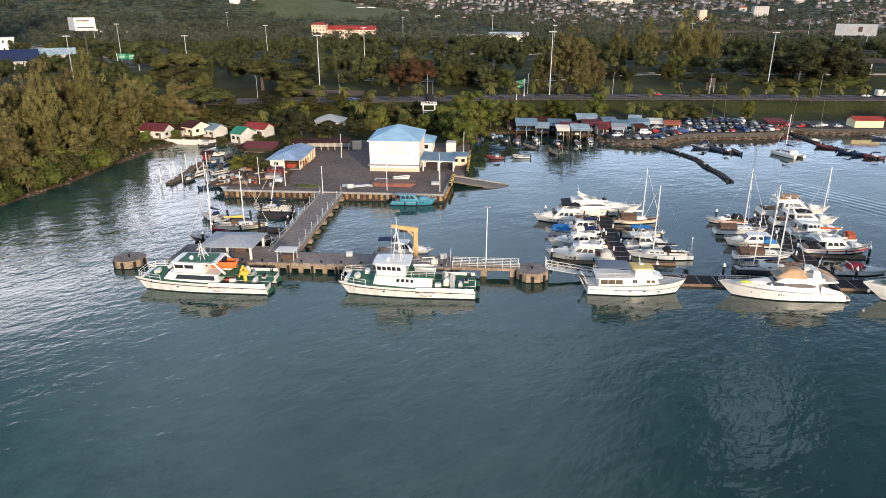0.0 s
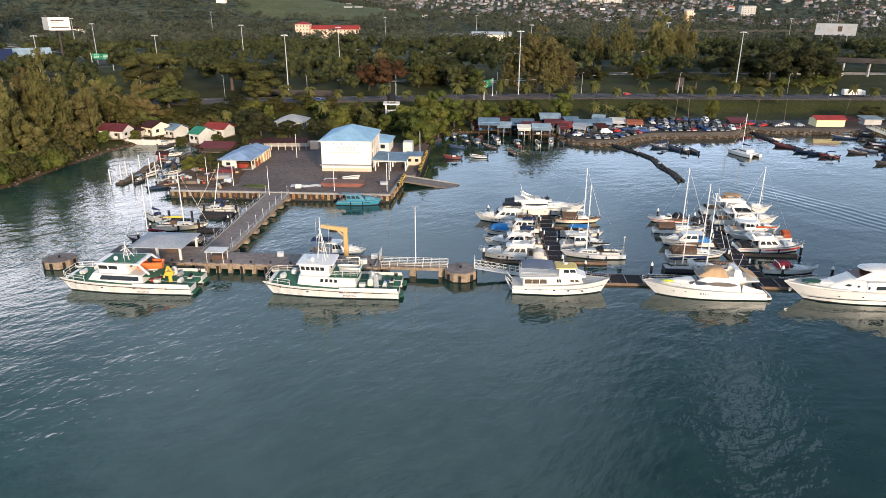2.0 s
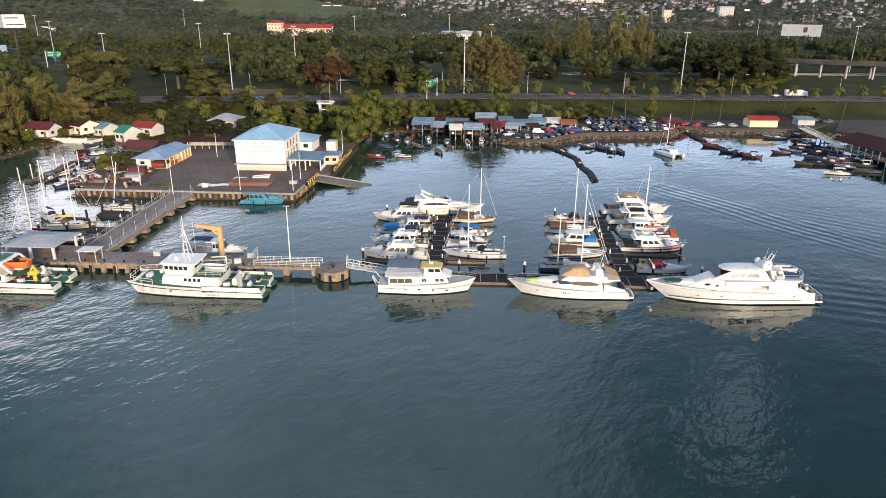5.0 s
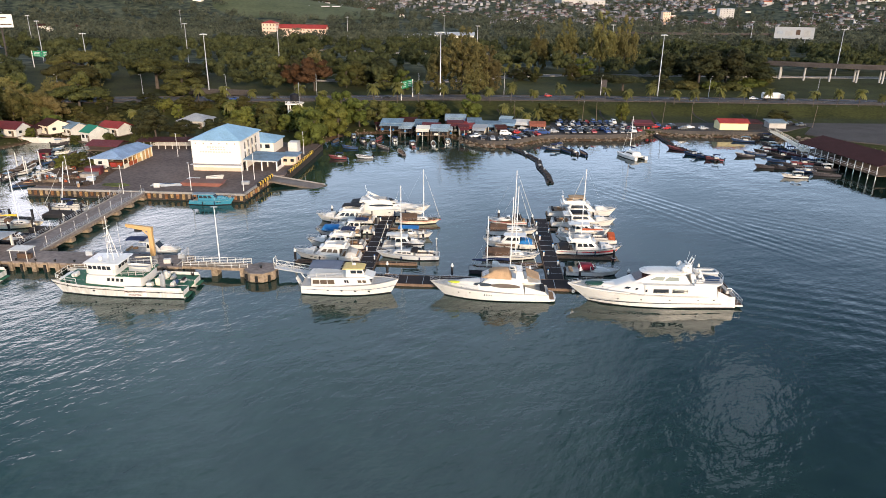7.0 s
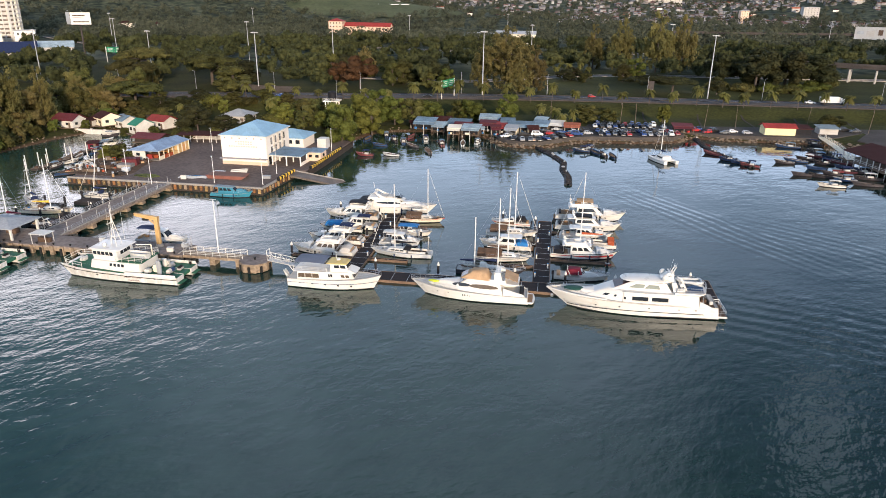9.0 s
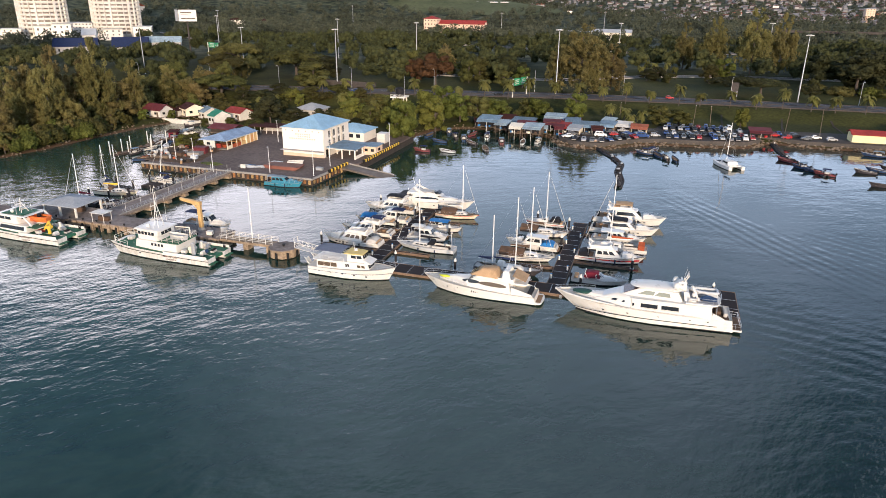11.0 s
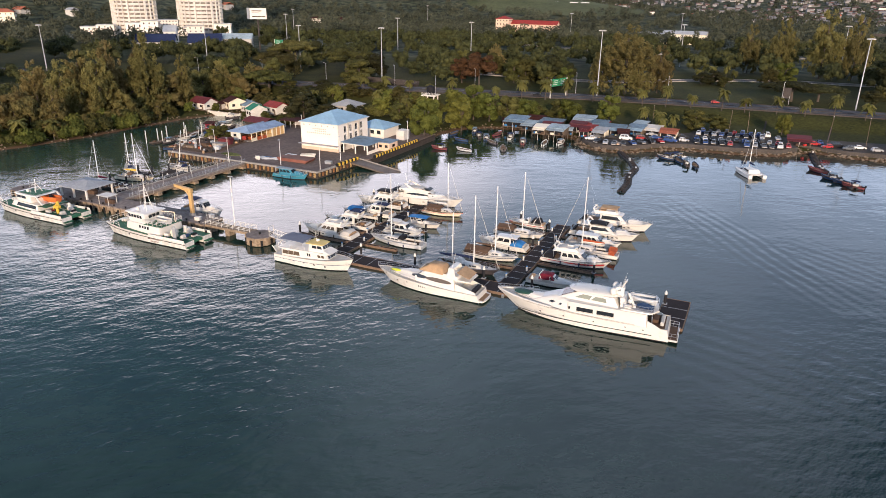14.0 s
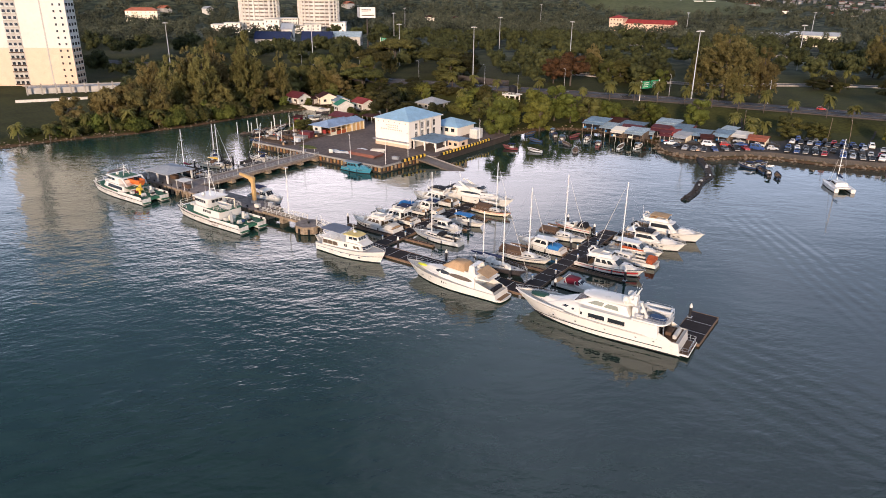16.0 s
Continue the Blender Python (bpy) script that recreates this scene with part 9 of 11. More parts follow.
for _x in (-12.0, -6.0, 0.0, 6.0, 12.0):
    part("wall_pier", Geo().box((_x, -0.1, 0.7), (0.6, 0.8, 2.9), bev=0.04), WORN_WHITE, w_)

# stilt shacks along the fishing shore
def shack(label, x, y, turn, w, d, h, wall, roof, z, st, kind, open_front=True):
    s = house(label, x, y, turn, w * 0.92, d * 0.86, h, 0.7, kind, wall, roof, z, 0, st, name="shack", cat="shack", over=0.45, door=False)
    # flat black panel painting the shade inside an open front
    if open_front:
        part("open_front", Geo().box((0, -d / 2 - 0.03, st + h * 0.44), (w * 0.8, 0.1, h * 0.8)), BLACK, s)
    part("front_awning", Geo().loft([[(-w / 2, -d / 2, st + h * 0.95), (w / 2, -d / 2, st + h * 0.95), (w / 2, -d / 2 - 1.8, st + h * 0.74), (-w / 2, -d / 2 - 1.8, st + h * 0.74)],
                                     [(-w / 2, -d / 2, st + h * 0.99), (w / 2, -d / 2, st + h * 0.99), (w / 2, -d / 2 - 1.8, st + h * 0.78), (-w / 2, -d / 2 - 1.8, st + h * 0.78)]]), roof, s)
    for k in range(3):
        part("awning_post", Geo().tube((-w * 0.45 + k * w * 0.45, -d / 2 - 1.65, -1.0 if st > 1 else 0), (-w * 0.45 + k * w * 0.45, -d / 2 - 1.65, st + h * 0.75), 0.08), WORN_WHITE if k % 2 else WOOD, s)
    rr = random.Random(int(x * 7))
    for k in range(3):
        part("clutter", Geo().box((rr.uniform(-w * 0.4, w * 0.4), -d / 2 - rr.uniform(0.3, 1.3), st + 0.35), (rr.uniform(0.5, 1.1), rr.uniform(0.4, 0.8), 0.7), rr.uniform(0, 40), bev=0.06), rr.choice((WORN_WHITE, BLUE_CLOTH, BROWN_CLOTH, CREAM, RED)), s)
    return s


for _l, _x, _y, _t, _w, _d, _h, _wl, _rf, _z, _st, _k in (
        ("timber shack with a blue-grey sheet roof on stilts", 44.6, 160.0, -6, 8.6, 8, 2.6, WOOD, SHED_ROOF, 0.6, 1.6, "shed"), ("open shack with a pale blue awning over the water", 50.4, 156.5, -9, 5.4, 5, 2.1, WOOD, PALE_SHEET, 0.6, 1.3, "shed"),
        ("fish shed with a dull teal roof", 58.2, 161.0, -8, 9.4, 8, 2.4, DARK_WOOD, SHED_ROOF, 0.6, 1.3, "shed"), ("small stilt hut with a maroon sheet roof", 60.2, 152.6, -6, 7.0, 5, 2.6, DARK_WOOD, MAROON_ROOF, 0.6, 1.9, "gable"),
        ("white-posted stilt landing with a blue roof", 63.4, 147.6, -8, 7.0, 6, 2.2, WOOD, PALE_SHEET, 0.6, 1.9, "shed"), ("pale stilt porch with a cream roof", 56.8, 147.8, -5, 4.8, 5, 2.0, WOOD, CREAM, 0.6, 1.8, "shed"),
        ("timber shack with a faded maroon roof", 69.8, 158.8, -4, 6.4, 8, 2.8, WOOD, MAROON_ROOF, None, 0.4, "gable"), ("shack with a patched red roof", 75.2, 155.0, -10, 6.2, 7, 2.4, CREAM, RED_ROOF, None, 0.3, "shed"),
        ("long timber shed with a grey-blue roof", 83.0, 157.6, -5, 10.4, 9, 2.8, DARK_WOOD, SHED_ROOF, None, 0.2, "gable"), ("tall shed with a pale blue sheet roof", 70.5, 167.5, -6, 8.6, 6, 3.4, WOOD, PALE_SHEET, None, 0.2, "shed"),
        ("shed with a grey roof by the car park", 91.2, 161.0, -12, 6.2, 6, 2.4, WOOD, SHED_ROOF, None, 0.2, "shed"), ("cream kiosk with a brown roof in the car park", 103.2, 160.0, -8, 6.4, 4.6, 2.4, CREAM, TILE_ROOF, None, 0.1, "gable"),
        ("open shed with a maroon roof by the car park", 148.0, 165.5, -4, 8, 5, 2.0, DARK_WOOD, MAROON_ROOF, None, 0.2, "shed"), ("blue-roofed lean-to on the bank", 92.0, 172.0, -20, 5, 4, 2.2, WOOD, PALE_SHEET, None, 0.2, "shed"),
        ("rusty-roofed net store behind the huts", 51.0, 168.0, -6, 7, 6, 2.6, DARK_WOOD, BROWN_ROOF, None, 0.2, "gable"), ("small shed with a pinkish roof", 77.5, 164.5, -3, 6.5, 5, 2.6, WOOD, MAROON_ROOF, None, 0.2, "gable")):
    shack(_l, _x, _y, _t, _w, _d, _h, _wl, _rf, _z, _st, _k)
for _l, _x, _y, _t, _w, _d, _h, _wl, _rf, _st, _k in (
        ("small lean-to with a pale sheet roof between huts", 66.2, 153.6, 8, 3.6, 4.2, 2.2, WORN_WHITE, PALE_SHEET, 1.3, "shed"), ("low workshop with a patched grey roof", 79.0, 150.6, -14, 5.0, 4.4, 2.3, CREAM, GREY_ROOF, 0.2, "shed"),
        ("narrow hut with a faded maroon roof", 72.6, 152.4, 4, 3.8, 4.6, 2.9, WORN_WHITE, MAROON_ROOF, 0.3, "gable"), ("tall net shed with a blue-grey roof", 77.6, 159.6, -3, 5.6, 5.2, 3.3, DARK_WOOD, SHED_ROOF, 0.2, "shed"),
        ("cream hut with a rusty roof", 87.0, 151.6, 6, 4.2, 4.0, 2.3, CREAM, BROWN_ROOF, 0.2, "gable"), ("open awning shed with a worn white roof", 97.4, 162.8, -10, 6.0, 4.6, 2.3, WOOD, WORN_WHITE, 0.2, "shed"),
        ("low hut with a brown roof under the trees", 40.0, 163.2, 10, 4.6, 4.2, 2.2, CREAM, BROWN_ROOF, 0.3, "gable")):
    shack(_l, _x, _y, _t, _w, _d, _h, _wl, _rf, None, _st, _k)
house("pale yellow hut with a red sheet roof on the shore", 184.5, 163.0, -3, 11.5, 6.5, 3.0, 1.3, "gable", YELLOW_WALL, RED_ROOF, 1.9, 0, 0.0, name="hut", cat="hut", door=False)
# solid walls in black for the shade inside the open shed
house("dark open shed with a maroon roof beside the yellow hut", 194.4, 165.4, -3, 6, 6, 2.4, 0.7, "shed", BLACK, BROWN_ROOF, 1.9, 0, 0.0, name="shed", cat="shed", door=False)
house("small shed with a blue roof on the east shore", 205.0, 166.5, -3, 7, 5, 2.4, 0.8, "shed", GREY_WALL, PALE_SHEET, 1.9, 0, 0.0, name="shed", cat="shed", door=False)


def east_landing():
    """Long stilt landing with a brown roof and a pale walkway."""
    t = thing("fish_landing", "long stilt landing under a rusty brown roof", "jetty", pose(201, 104, 0, 0, 0, 7))
    part("roof", Geo().loft([[(-9.5, -20, 4.7), (0, -20, 7.0), (0, 18, 7.0), (-9.5, 18, 4.7)], [(-9.5, -20, 4.9), (0, -20, 7.2), (0, 18, 7.2), (-9.5, 18, 4.9)]])
         .loft([[(9.5, -20, 4.7), (0, -20, 7.0), (0, 18, 7.0), (9.5, 18, 4.7)], [(9.5, -20, 4.9), (0, -20, 7.2), (0, 18, 7.2), (9.5, 18, 4.9)]]), BROWN_ROOF, t)
    part("floor_deck", Geo().box((0, 0, 1.9), (19, 40, 0.25)), WOOD, t)
    for i in range(13):
        for xx in (-9, 0, 9):
            part("post", Geo().tube((xx, -19 + i * 3.1, -2.5), (xx, -19 + i * 3.1, 4.8 if xx else 7.0), 0.16, n=6), WORN_WHITE if xx else WOOD, t)
    for z in (2.6, 3.1):
        part("side_rail", Geo().tube((-9.1, -19.5, z), (-9.1, 18, z), 0.06), WORN_WHITE, t)
    w = thing("boardwalk", "pale timber boardwalk on stilts to the landing", "boardwalk", pose(0, 0, 0))
    line = [(199.5, 158), (196.5, 140), (193, 124), (191, 118)]
    part("deck", strip(Geo(), line, -1.3, 1.3, 2.15, 0.2), CREAM, w)
    for a, b in zip(line, line[1:]):
        for s in (-1.2, 1.2):
            railing((a[0] + s, a[1], 2.15), (b[0] + s, b[1], 2.15), 1.0, 2.0, 0.05, CREAM, w)
        for k in range(4):
            x, y = a[0] + (b[0] - a[0]) * k / 4, a[1] + (b[1] - a[1]) * k / 4
            for s in (-1, 1):
                part("stilt", Geo().tube((x + s, y, -2.5), (x + s, y, 2.0), 0.14, n=6), WOOD, w)


east_landing()


# ---- canopy, shelter and crane on the pier ----
def pier_fittings():
    t = thing("pier_canopy", "pale grey hipped canopy on white columns over the pier", "canopy", pose(*uv(-35.4, 4.6), PZ, 0, 0, TURN))
    part("roof", roof_geo(10.2, 8.6, 2.75, 1.0, "hip", 0.3), GREY_ROOF, t)
    for a in (-4.6, 0, 4.6):
        for b in (-3.8, 3.8):
            part("column", Geo().box((a, b, 1.35), (0.45, 0.45, 2.7), bev=0.05), WORN_WHITE, t)
    part("crate", Geo().box((1.0, 0.8, 0.5), (2.4, 1.4, 1.0), bev=0.05), BROWN_CLOTH, t)
    s = thing("shelter", "small brown kiosk with a white roof on the pier", "shelter", pose(*uv(-23.6, 1.0), PZ, 0, 0, TURN))
    part("roof", Geo().box((0, 0, 2.25), (3.9, 3.0, 0.14), bev=0.03), WORN_WHITE, s)
    part("bench", Geo().box((0, 0.6, 0.5), (2.8, 0.9, 1.0), bev=0.05), BROWN_CLOTH, s)
    for a in (-1.6, 1.6):
        for b in (-1.2, 1.2):
            part("post", Geo().tube((a, b, 0), (a, b, 2.2), 0.07), WORN_WHITE, s)
    c = thing("jib_crane", "yellow jib crane standing on the pier", "crane", pose(*uv(1.4, 3.6), PZ, 0, 0, TURN))
    part("pedestal", Geo().tube((0, 0, 0), (0, 0, 0.6), 0.9, 0.7, n=10), CONCRETE, c)
    part("column", Geo().box((0, 0, 3.4), (0.85, 0.85, 5.8), bev=0.12), CRANE_YELLOW, c)
    part("jib", Geo().loft([[(0.5, -0.4, 5.6), (0.5, 0.4, 5.6), (0.5, 0.4, 6.5), (0.5, -0.4, 6.5)], [(-4.7, -0.25, 6.4), (-4.7, 0.25, 6.4), (-4.7, 0.25, 7.0), (-4.7, -0.25, 7.0)]]), CRANE_YELLOW, c)
    part("hoist", Geo().box((-2.4, 0, 5.75), (1.4, 0.6, 0.5), bev=0.1), RUBBER, c)
    part("knee_brace", Geo().tube((-0.2, 0, 4.6), (-1.5, 0, 5.8), 0.18), CRANE_YELLOW, c)
    for u, v, lab in ((5.2, 1.3, "stack of pale fish boxes on the pier"), (-12, 4.2, "low grey crate on the pier deck"), (6.8, 4.2, "blue drum on the pier deck")):
        b = thing("deck_box", lab, "box", pose(*uv(u, v), PZ, 0, 0, TURN + 12))
        part("body", Geo().box((0, 0, 0.4), (1.3, 0.9, 0.8), bev=0.06), WORN_WHITE if u == 5.2 else GREY_ROOF, b)
        part("lid", Geo().box((0, 0, 0.83), (1.36, 0.96, 0.08), bev=0.02), WORN_WHITE, b)
    # screen at the bridge end
    g = thing("gate_screen", "galvanised gate panel at the pier end", "gate", pose(*uv(8.3, 2.6), PZ, 0, 0, TURN + 90))
    part("gate_frame", Geo().path([(-1.6, 0, 0), (-1.6, 0, 2.4), (1.6, 0, 2.4), (1.6, 0, 0)], 0.06), GALV, g)
    for i in range(7):
        part("bar", Geo().tube((-1.4 + i * 0.46, 0, 0.1), (-1.4 + i * 0.46, 0, 2.35), 0.03), GALV, g)


pier_fittings()


# ---- the west basin: yachts and floating docks ----
def west_basin():
    # black service floats with their piles
    for u, v, w, d in ((-36.5, 34.5, 7.5, 4.0), (-44.0, 29.0, 5.0, 3.5), (-33.6, 23.0, 6.0, 2.4)):
        t = thing("service_float", "black floating work platform between piles", "pontoon", at_uv(u, v))
        part("float_body", Geo().box((0, 0, 0.25), (w, d, 0.9), bev=0.1), PILE, t)
        part("deck", Geo().box((0, 0, 0.74), (w * 0.96, d * 0.94, 0.08)), DARK_WOOD, t)
        for a in (-w / 2 - 0.3, w / 2 + 0.3):
            part("pile", Geo().tube((a, d / 2, -3), (a, d / 2, 2.6), 0.28, n=8), PILE, t)
    pontoon("pontoon_west", -46, -31, 18.0, 20.2, "short dark pontoon with white-capped piles")
    for u, v in ((-46.4, 20.4), (-40, 20.5), (-34, 20.6), (-46, 14), (-31, 27), (-30.6, 31)):
        p = thing("basin_pile", "dark mooring pile with a white cap in the basin", "pile", at_uv(u, v), "basin piles")
        part("shaft", Geo().tube((0, 0, -3), (0, 0, 2.4), 0.26, n=8), PILE, p)
        part("cap", Geo().tube((0, 0, 2.4), (0, 0, 2.9), 0.28, 0.05, n=8), WORN_WHITE, p)
    sailboat(at_uv(-41.5, 25.0, 0, 8), 12.6, 3.6, "yellow and white sloop with furled yellow sails", 13.6, 0.06, CREAM, YELLOW, None, BROWN_CLOTH, deck_mat=TEAK)
    sailboat(at_uv(-44.0, 15.4, 0, 176), 11.5, 3.5, "dark-hulled yacht with a reddish mast", 13.0, 0.05, DARK_HULL, MAROON, (-0.4, -0.1, BROWN_CLOTH), None, lean=0.3)
    sailboat(at_uv(-38.0, 39.0, 0, 185), 10.5, 3.2, "worn white sloop with a raked mast", 12.4, 0.08, WORN_WHITE, NAVY, lean=2.2)
    sailboat(at_uv(-50.5, 31.0, 0, 150), 9.5, 3.0, "small white sloop moored in the basin", 11.6, 0.08, WORN_WHITE, NAVY)
    speedboat(at_uv(-33.8, 15.4, 0, 10), 7.6, 2.5, "dark open workboat beside the jetty", None, DARK_HULL)
    # chain of floats and old boats along the cove
    rr = random.Random(4)
    for i, (x, y) in enumerate(((-69, 84), (-68.5, 89), (-68.5, 94), (-69, 100), (-68.5, 106))):
        t = thing("cove_float", "dark timber float with old gear", "pontoon", pose(x, y, 0, 0, 0, rr.uniform(70, 100)))
        part("float_body", Geo().box((0, 0, 0.2), (5.2, 2.4, 0.7), bev=0.1), DARK_WOOD, t)
        part("plank_deck", Geo().box((0, 0, 0.58), (5.0, 2.2, 0.07)), WOOD, t)
        part("gear", Geo().ball((rr.uniform(-1.5, 1.5), 0, 0.7), (0.9, 0.6, 0.5)), BROWN_CLOTH, t)
    for x, y in ((-72, 82), (-70.8, 86.5), (-66.5, 84), (-71.5, 92), (-66, 96), (-71, 101), (-65.5, 104), (-62, 90)):
        p = thing("marker_pole", "tall white pole standing in the cove", "pole", pose(x, y, 0), "white cove poles")
        part("shaft", Geo().tube((0, 0, -3), (0, 0, 4.6), 0.16, n=7), WORN_WHITE, p)
    for i, (x, y, a) in enumerate(((-65, 86, 80), (-64.2, 92.5, 60), (-65.4, 99, 95), (-64, 108, 75), (-60.5, 101, 110), (-58.5, 94, 30), (-57.0, 84, 60), (-56.6, 78, 40), (-62, 117, 80), (-67, 120, 20), (-71, 126, 60),
                                    (-59.5, 108, 70), (-74.5, 136, 20), (-80, 141, -5))):
        fishing_boat(pose(x, y, 0, 0, 0, a), rr.uniform(5.2, 7.2), rr.uniform(1.7, 2.2), (DARK_HULL, WORN_WHITE, GREY_HULL, DARK_BLUE)[i % 4], ("dark wooden skiff in the cove", "worn white skiff in the cove", "grey open boat in the cove", "dark blue skiff in the cove")[i % 4], None if i % 3 else SHED_ROOF)


west_basin()


# ---- fishing fleet and floating walkways ----
def fleet():
    rr = random.Random(9)
    kinds = ((DARK_BLUE, "dark blue wooden fishing boat"), (RED_HULL, "faded red wooden fishing boat"), (DARK_HULL, "dark weathered fishing boat"), (DARK_BLUE, "navy fishing boat"), (GREY_HULL, "grey open fishing boat"))
    spots = [(30, 149, 100), (30, 131, 160), (27.5, 114, 165), (36.4, 115, 170), (38, 138, 95), (40, 147, 80), (46, 144, 95), (48.8, 122, 100), (52.6, 136, 110), (60.5, 137, 85), (34, 141, 120), (24, 141, 70), (66, 140, 70), (42, 131, 140),
             (103.5, 130, 150), (108, 127, 120), (110.2, 123.5, 110), (113, 121.5, 100), (106.8, 133, 60), (149.6, 130, 135), (152, 121, 140), (154.5, 117, 150), (156.5, 113, 150)]
    for i, (x, y, a) in enumerate(spots):
        mt, lab = kinds[(i * 3 + (i // 4)) % 5]
        fishing_boat(pose(x, y, 0, 0, 0, a + rr.uniform(-12, 12)), rr.uniform(6.0, 8.4), rr.uniform(1.9, 2.5), mt, lab + " moored off the shore", (SHED_ROOF, None, NAVY, None)[i % 4])
    east = [(182, 146, 150), (194, 153, 120), (170, 119, 160), (175, 122, 150), (180, 125, 165), (186, 130, 155), (190, 127, 150), (169, 102, 170), (174, 100.5, 165), (171.5, 88.5, 178), (179, 104, 160), (184, 107, 165), (188, 113, 160), (183, 91, 175),
            (187, 99, 170), (179, 96, 172), (183, 119, 158), (189, 121, 150), (177, 111, 165), (188, 136, 140), (189.5, 107, 165)]
    for i, (x, y, a) in enumerate(east):
        mt, lab = kinds[(0, 2, 2, 3, 2, 1)[i % 6]] if i != 9 else (WORN_WHITE, "white fishing boat")
        fishing_boat(pose(x, y, 0, 0, 0, a + rr.uniform(-10, 10)), rr.uniform(6.4, 9.0), rr.uniform(1.8, 2.4), mt, lab + " rafted by the landing", (SHED_ROOF, NAVY, None, None, WORN_WHITE)[i % 5])
    for n, line in (("floating_walkway", [(87.2, 137.5), (89.6, 129), (92.8, 121), (95.2, 111), (94.0, 101), (94.6, 91), (93.6, 81.5)]), ("floating_walkway", [(152, 160), (151.2, 146), (151.3, 134), (154, 122), (156.8, 110.5)])):
        t = thing(n, "black drum-floated walkway leading off the shore", "walkway")
        for a, b in zip(line, line[1:]):
            k = max(1, int(math.dist(a, b) / 2.1))
            ang = math.degrees(math.atan2(b[1] - a[1], b[0] - a[0]))
            for i in range(k):
                x, y = a[0] + (b[0] - a[0]) * (i + 0.5) / k, a[1] + (b[1] - a[1]) * (i + 0.5) / k
                for s in (-0.75, 0.75):
                    ox, oy = -math.sin(radians(ang)) * s, math.cos(radians(ang)) * s
                    part("drum", Geo().tube((x + ox - math.cos(radians(ang)) * 0.95, y + oy - math.sin(radians(ang)) * 0.95, 0.12), (x + ox + math.cos(radians(ang)) * 0.95, y + oy + math.sin(radians(ang)) * 0.95, 0.12), 0.42, n=8), PILE, t)
                part("plank", Geo().box((x, y, 0.6), (1.9, 1.2, 0.1), ang + rr.uniform(-9, 9)), DARK_WOOD, t)
                if rr.random() < 0.45:
                    part("gear", Geo().ball((x + rr.uniform(-0.6, 0.6), y + rr.uniform(-0.6, 0.6), 0.85), (rr.uniform(0.3, 0.6), rr.uniform(0.3, 0.6), 0.35)), rr.choice((PILE, WORN_WHITE, PILE, GREY_ROOF)), t)
    g = thing("landing_stage", "peach concrete landing block at the walkway's head", "landing", pose(86.8, 138.6, 0, 0, 0, 10))
    part("block", Geo().box((0, 0, 0.7), (3.0, 3.4, 3.6), bev=0.08), PINK_WALL, g)
    # moored catamaran yacht
    c = thing("sailing_catamaran", "white sailing catamaran with a bare mast", "sailing boat", pose(129, 117.5, 0, 0, 0, 112))
    for s in (1, -1):
        h, sh = hull(10.6, 1.5, 1.1, 1.35, 0.8, 0.4, 0.06, y0=s * 2.2)
        part("hull", h, [WHITE, ANTIFOUL], c, smooth=35)
        part("side_deck", deck(sh, 0.05, 0.97, s * 2.2), WHITE, c)
    part("bridge_deck", Geo().box((-1.0, 0, 1.0), (6.6, 4.0, 0.35), bev=0.08), WHITE, c)
    hs = House(-3.0, 2.6, 3.8, 2.8, 1.15, 2.2, 1.2, 0.3, 0.85)
    cab = part("cabin", hs.geo(), WHITE, c, smooth=40)
    hs.panes(cab, 2, 0.06, 0.94, 0.35, 0.85, 3)
    hs.panes(cab, 1, 0.1, 0.85, 0.4, 0.8, 2)
    hs.panes(cab, 3, 0.15, 0.9, 0.4, 0.8, 2)
    part("trampoline", Geo().box((3.6, 0, 1.05), (2.6, 3.2, 0.04)), BLACK, c)
    rig(c, 1.0, 2.2, 14.0, [(-5.2, 2.2, 1.1), (1.0, 2.6, 1.2), (5.2, 0.1, 1.3)], 0.4, 9.0, NAVY)


fleet()


# ---- car park, shore rocks ----
def pad(name, pts, z, mats, label):
    return structure(name, Geo().prism(pts, z - 1.8, z), mats, label, "ground")


pad("car_park_1", [(73.5, 141.5), (76.5, 137.4), (81.5, 134.6), (88.5, 134.6), (95, 140.2), (103, 146), (110, 148), (112, 156), (110, 170), (96, 168), (94, 160), (78, 151), (73, 147)], 2.16, GRAVEL, "grey gravel car park on the rocky point")
pad("car_park_2", [(110.1, 148), (126, 148), (140.5, 150.2), (147, 157.6), (146, 163), (144, 176), (112, 176), (110.1, 170)], 2.17, GRAVEL, "grey gravel car park full of cars")
pad("shore_track", [(146.2, 163), (155, 161), (163, 157.2), (178, 156.2), (195, 155), (206, 158), (220, 168), (220, 178), (144.2, 176.5)], 2.14, GRAVEL, "gravel track beside the embankment")


pad("shore_track_2", [(210, 152), (220, 137), (240, 122.5), (290, 107), (330, 150), (300, 176), (221, 178), (221, 167)], 2.13, GRAVEL, "grey stony ground behind the fish landing")


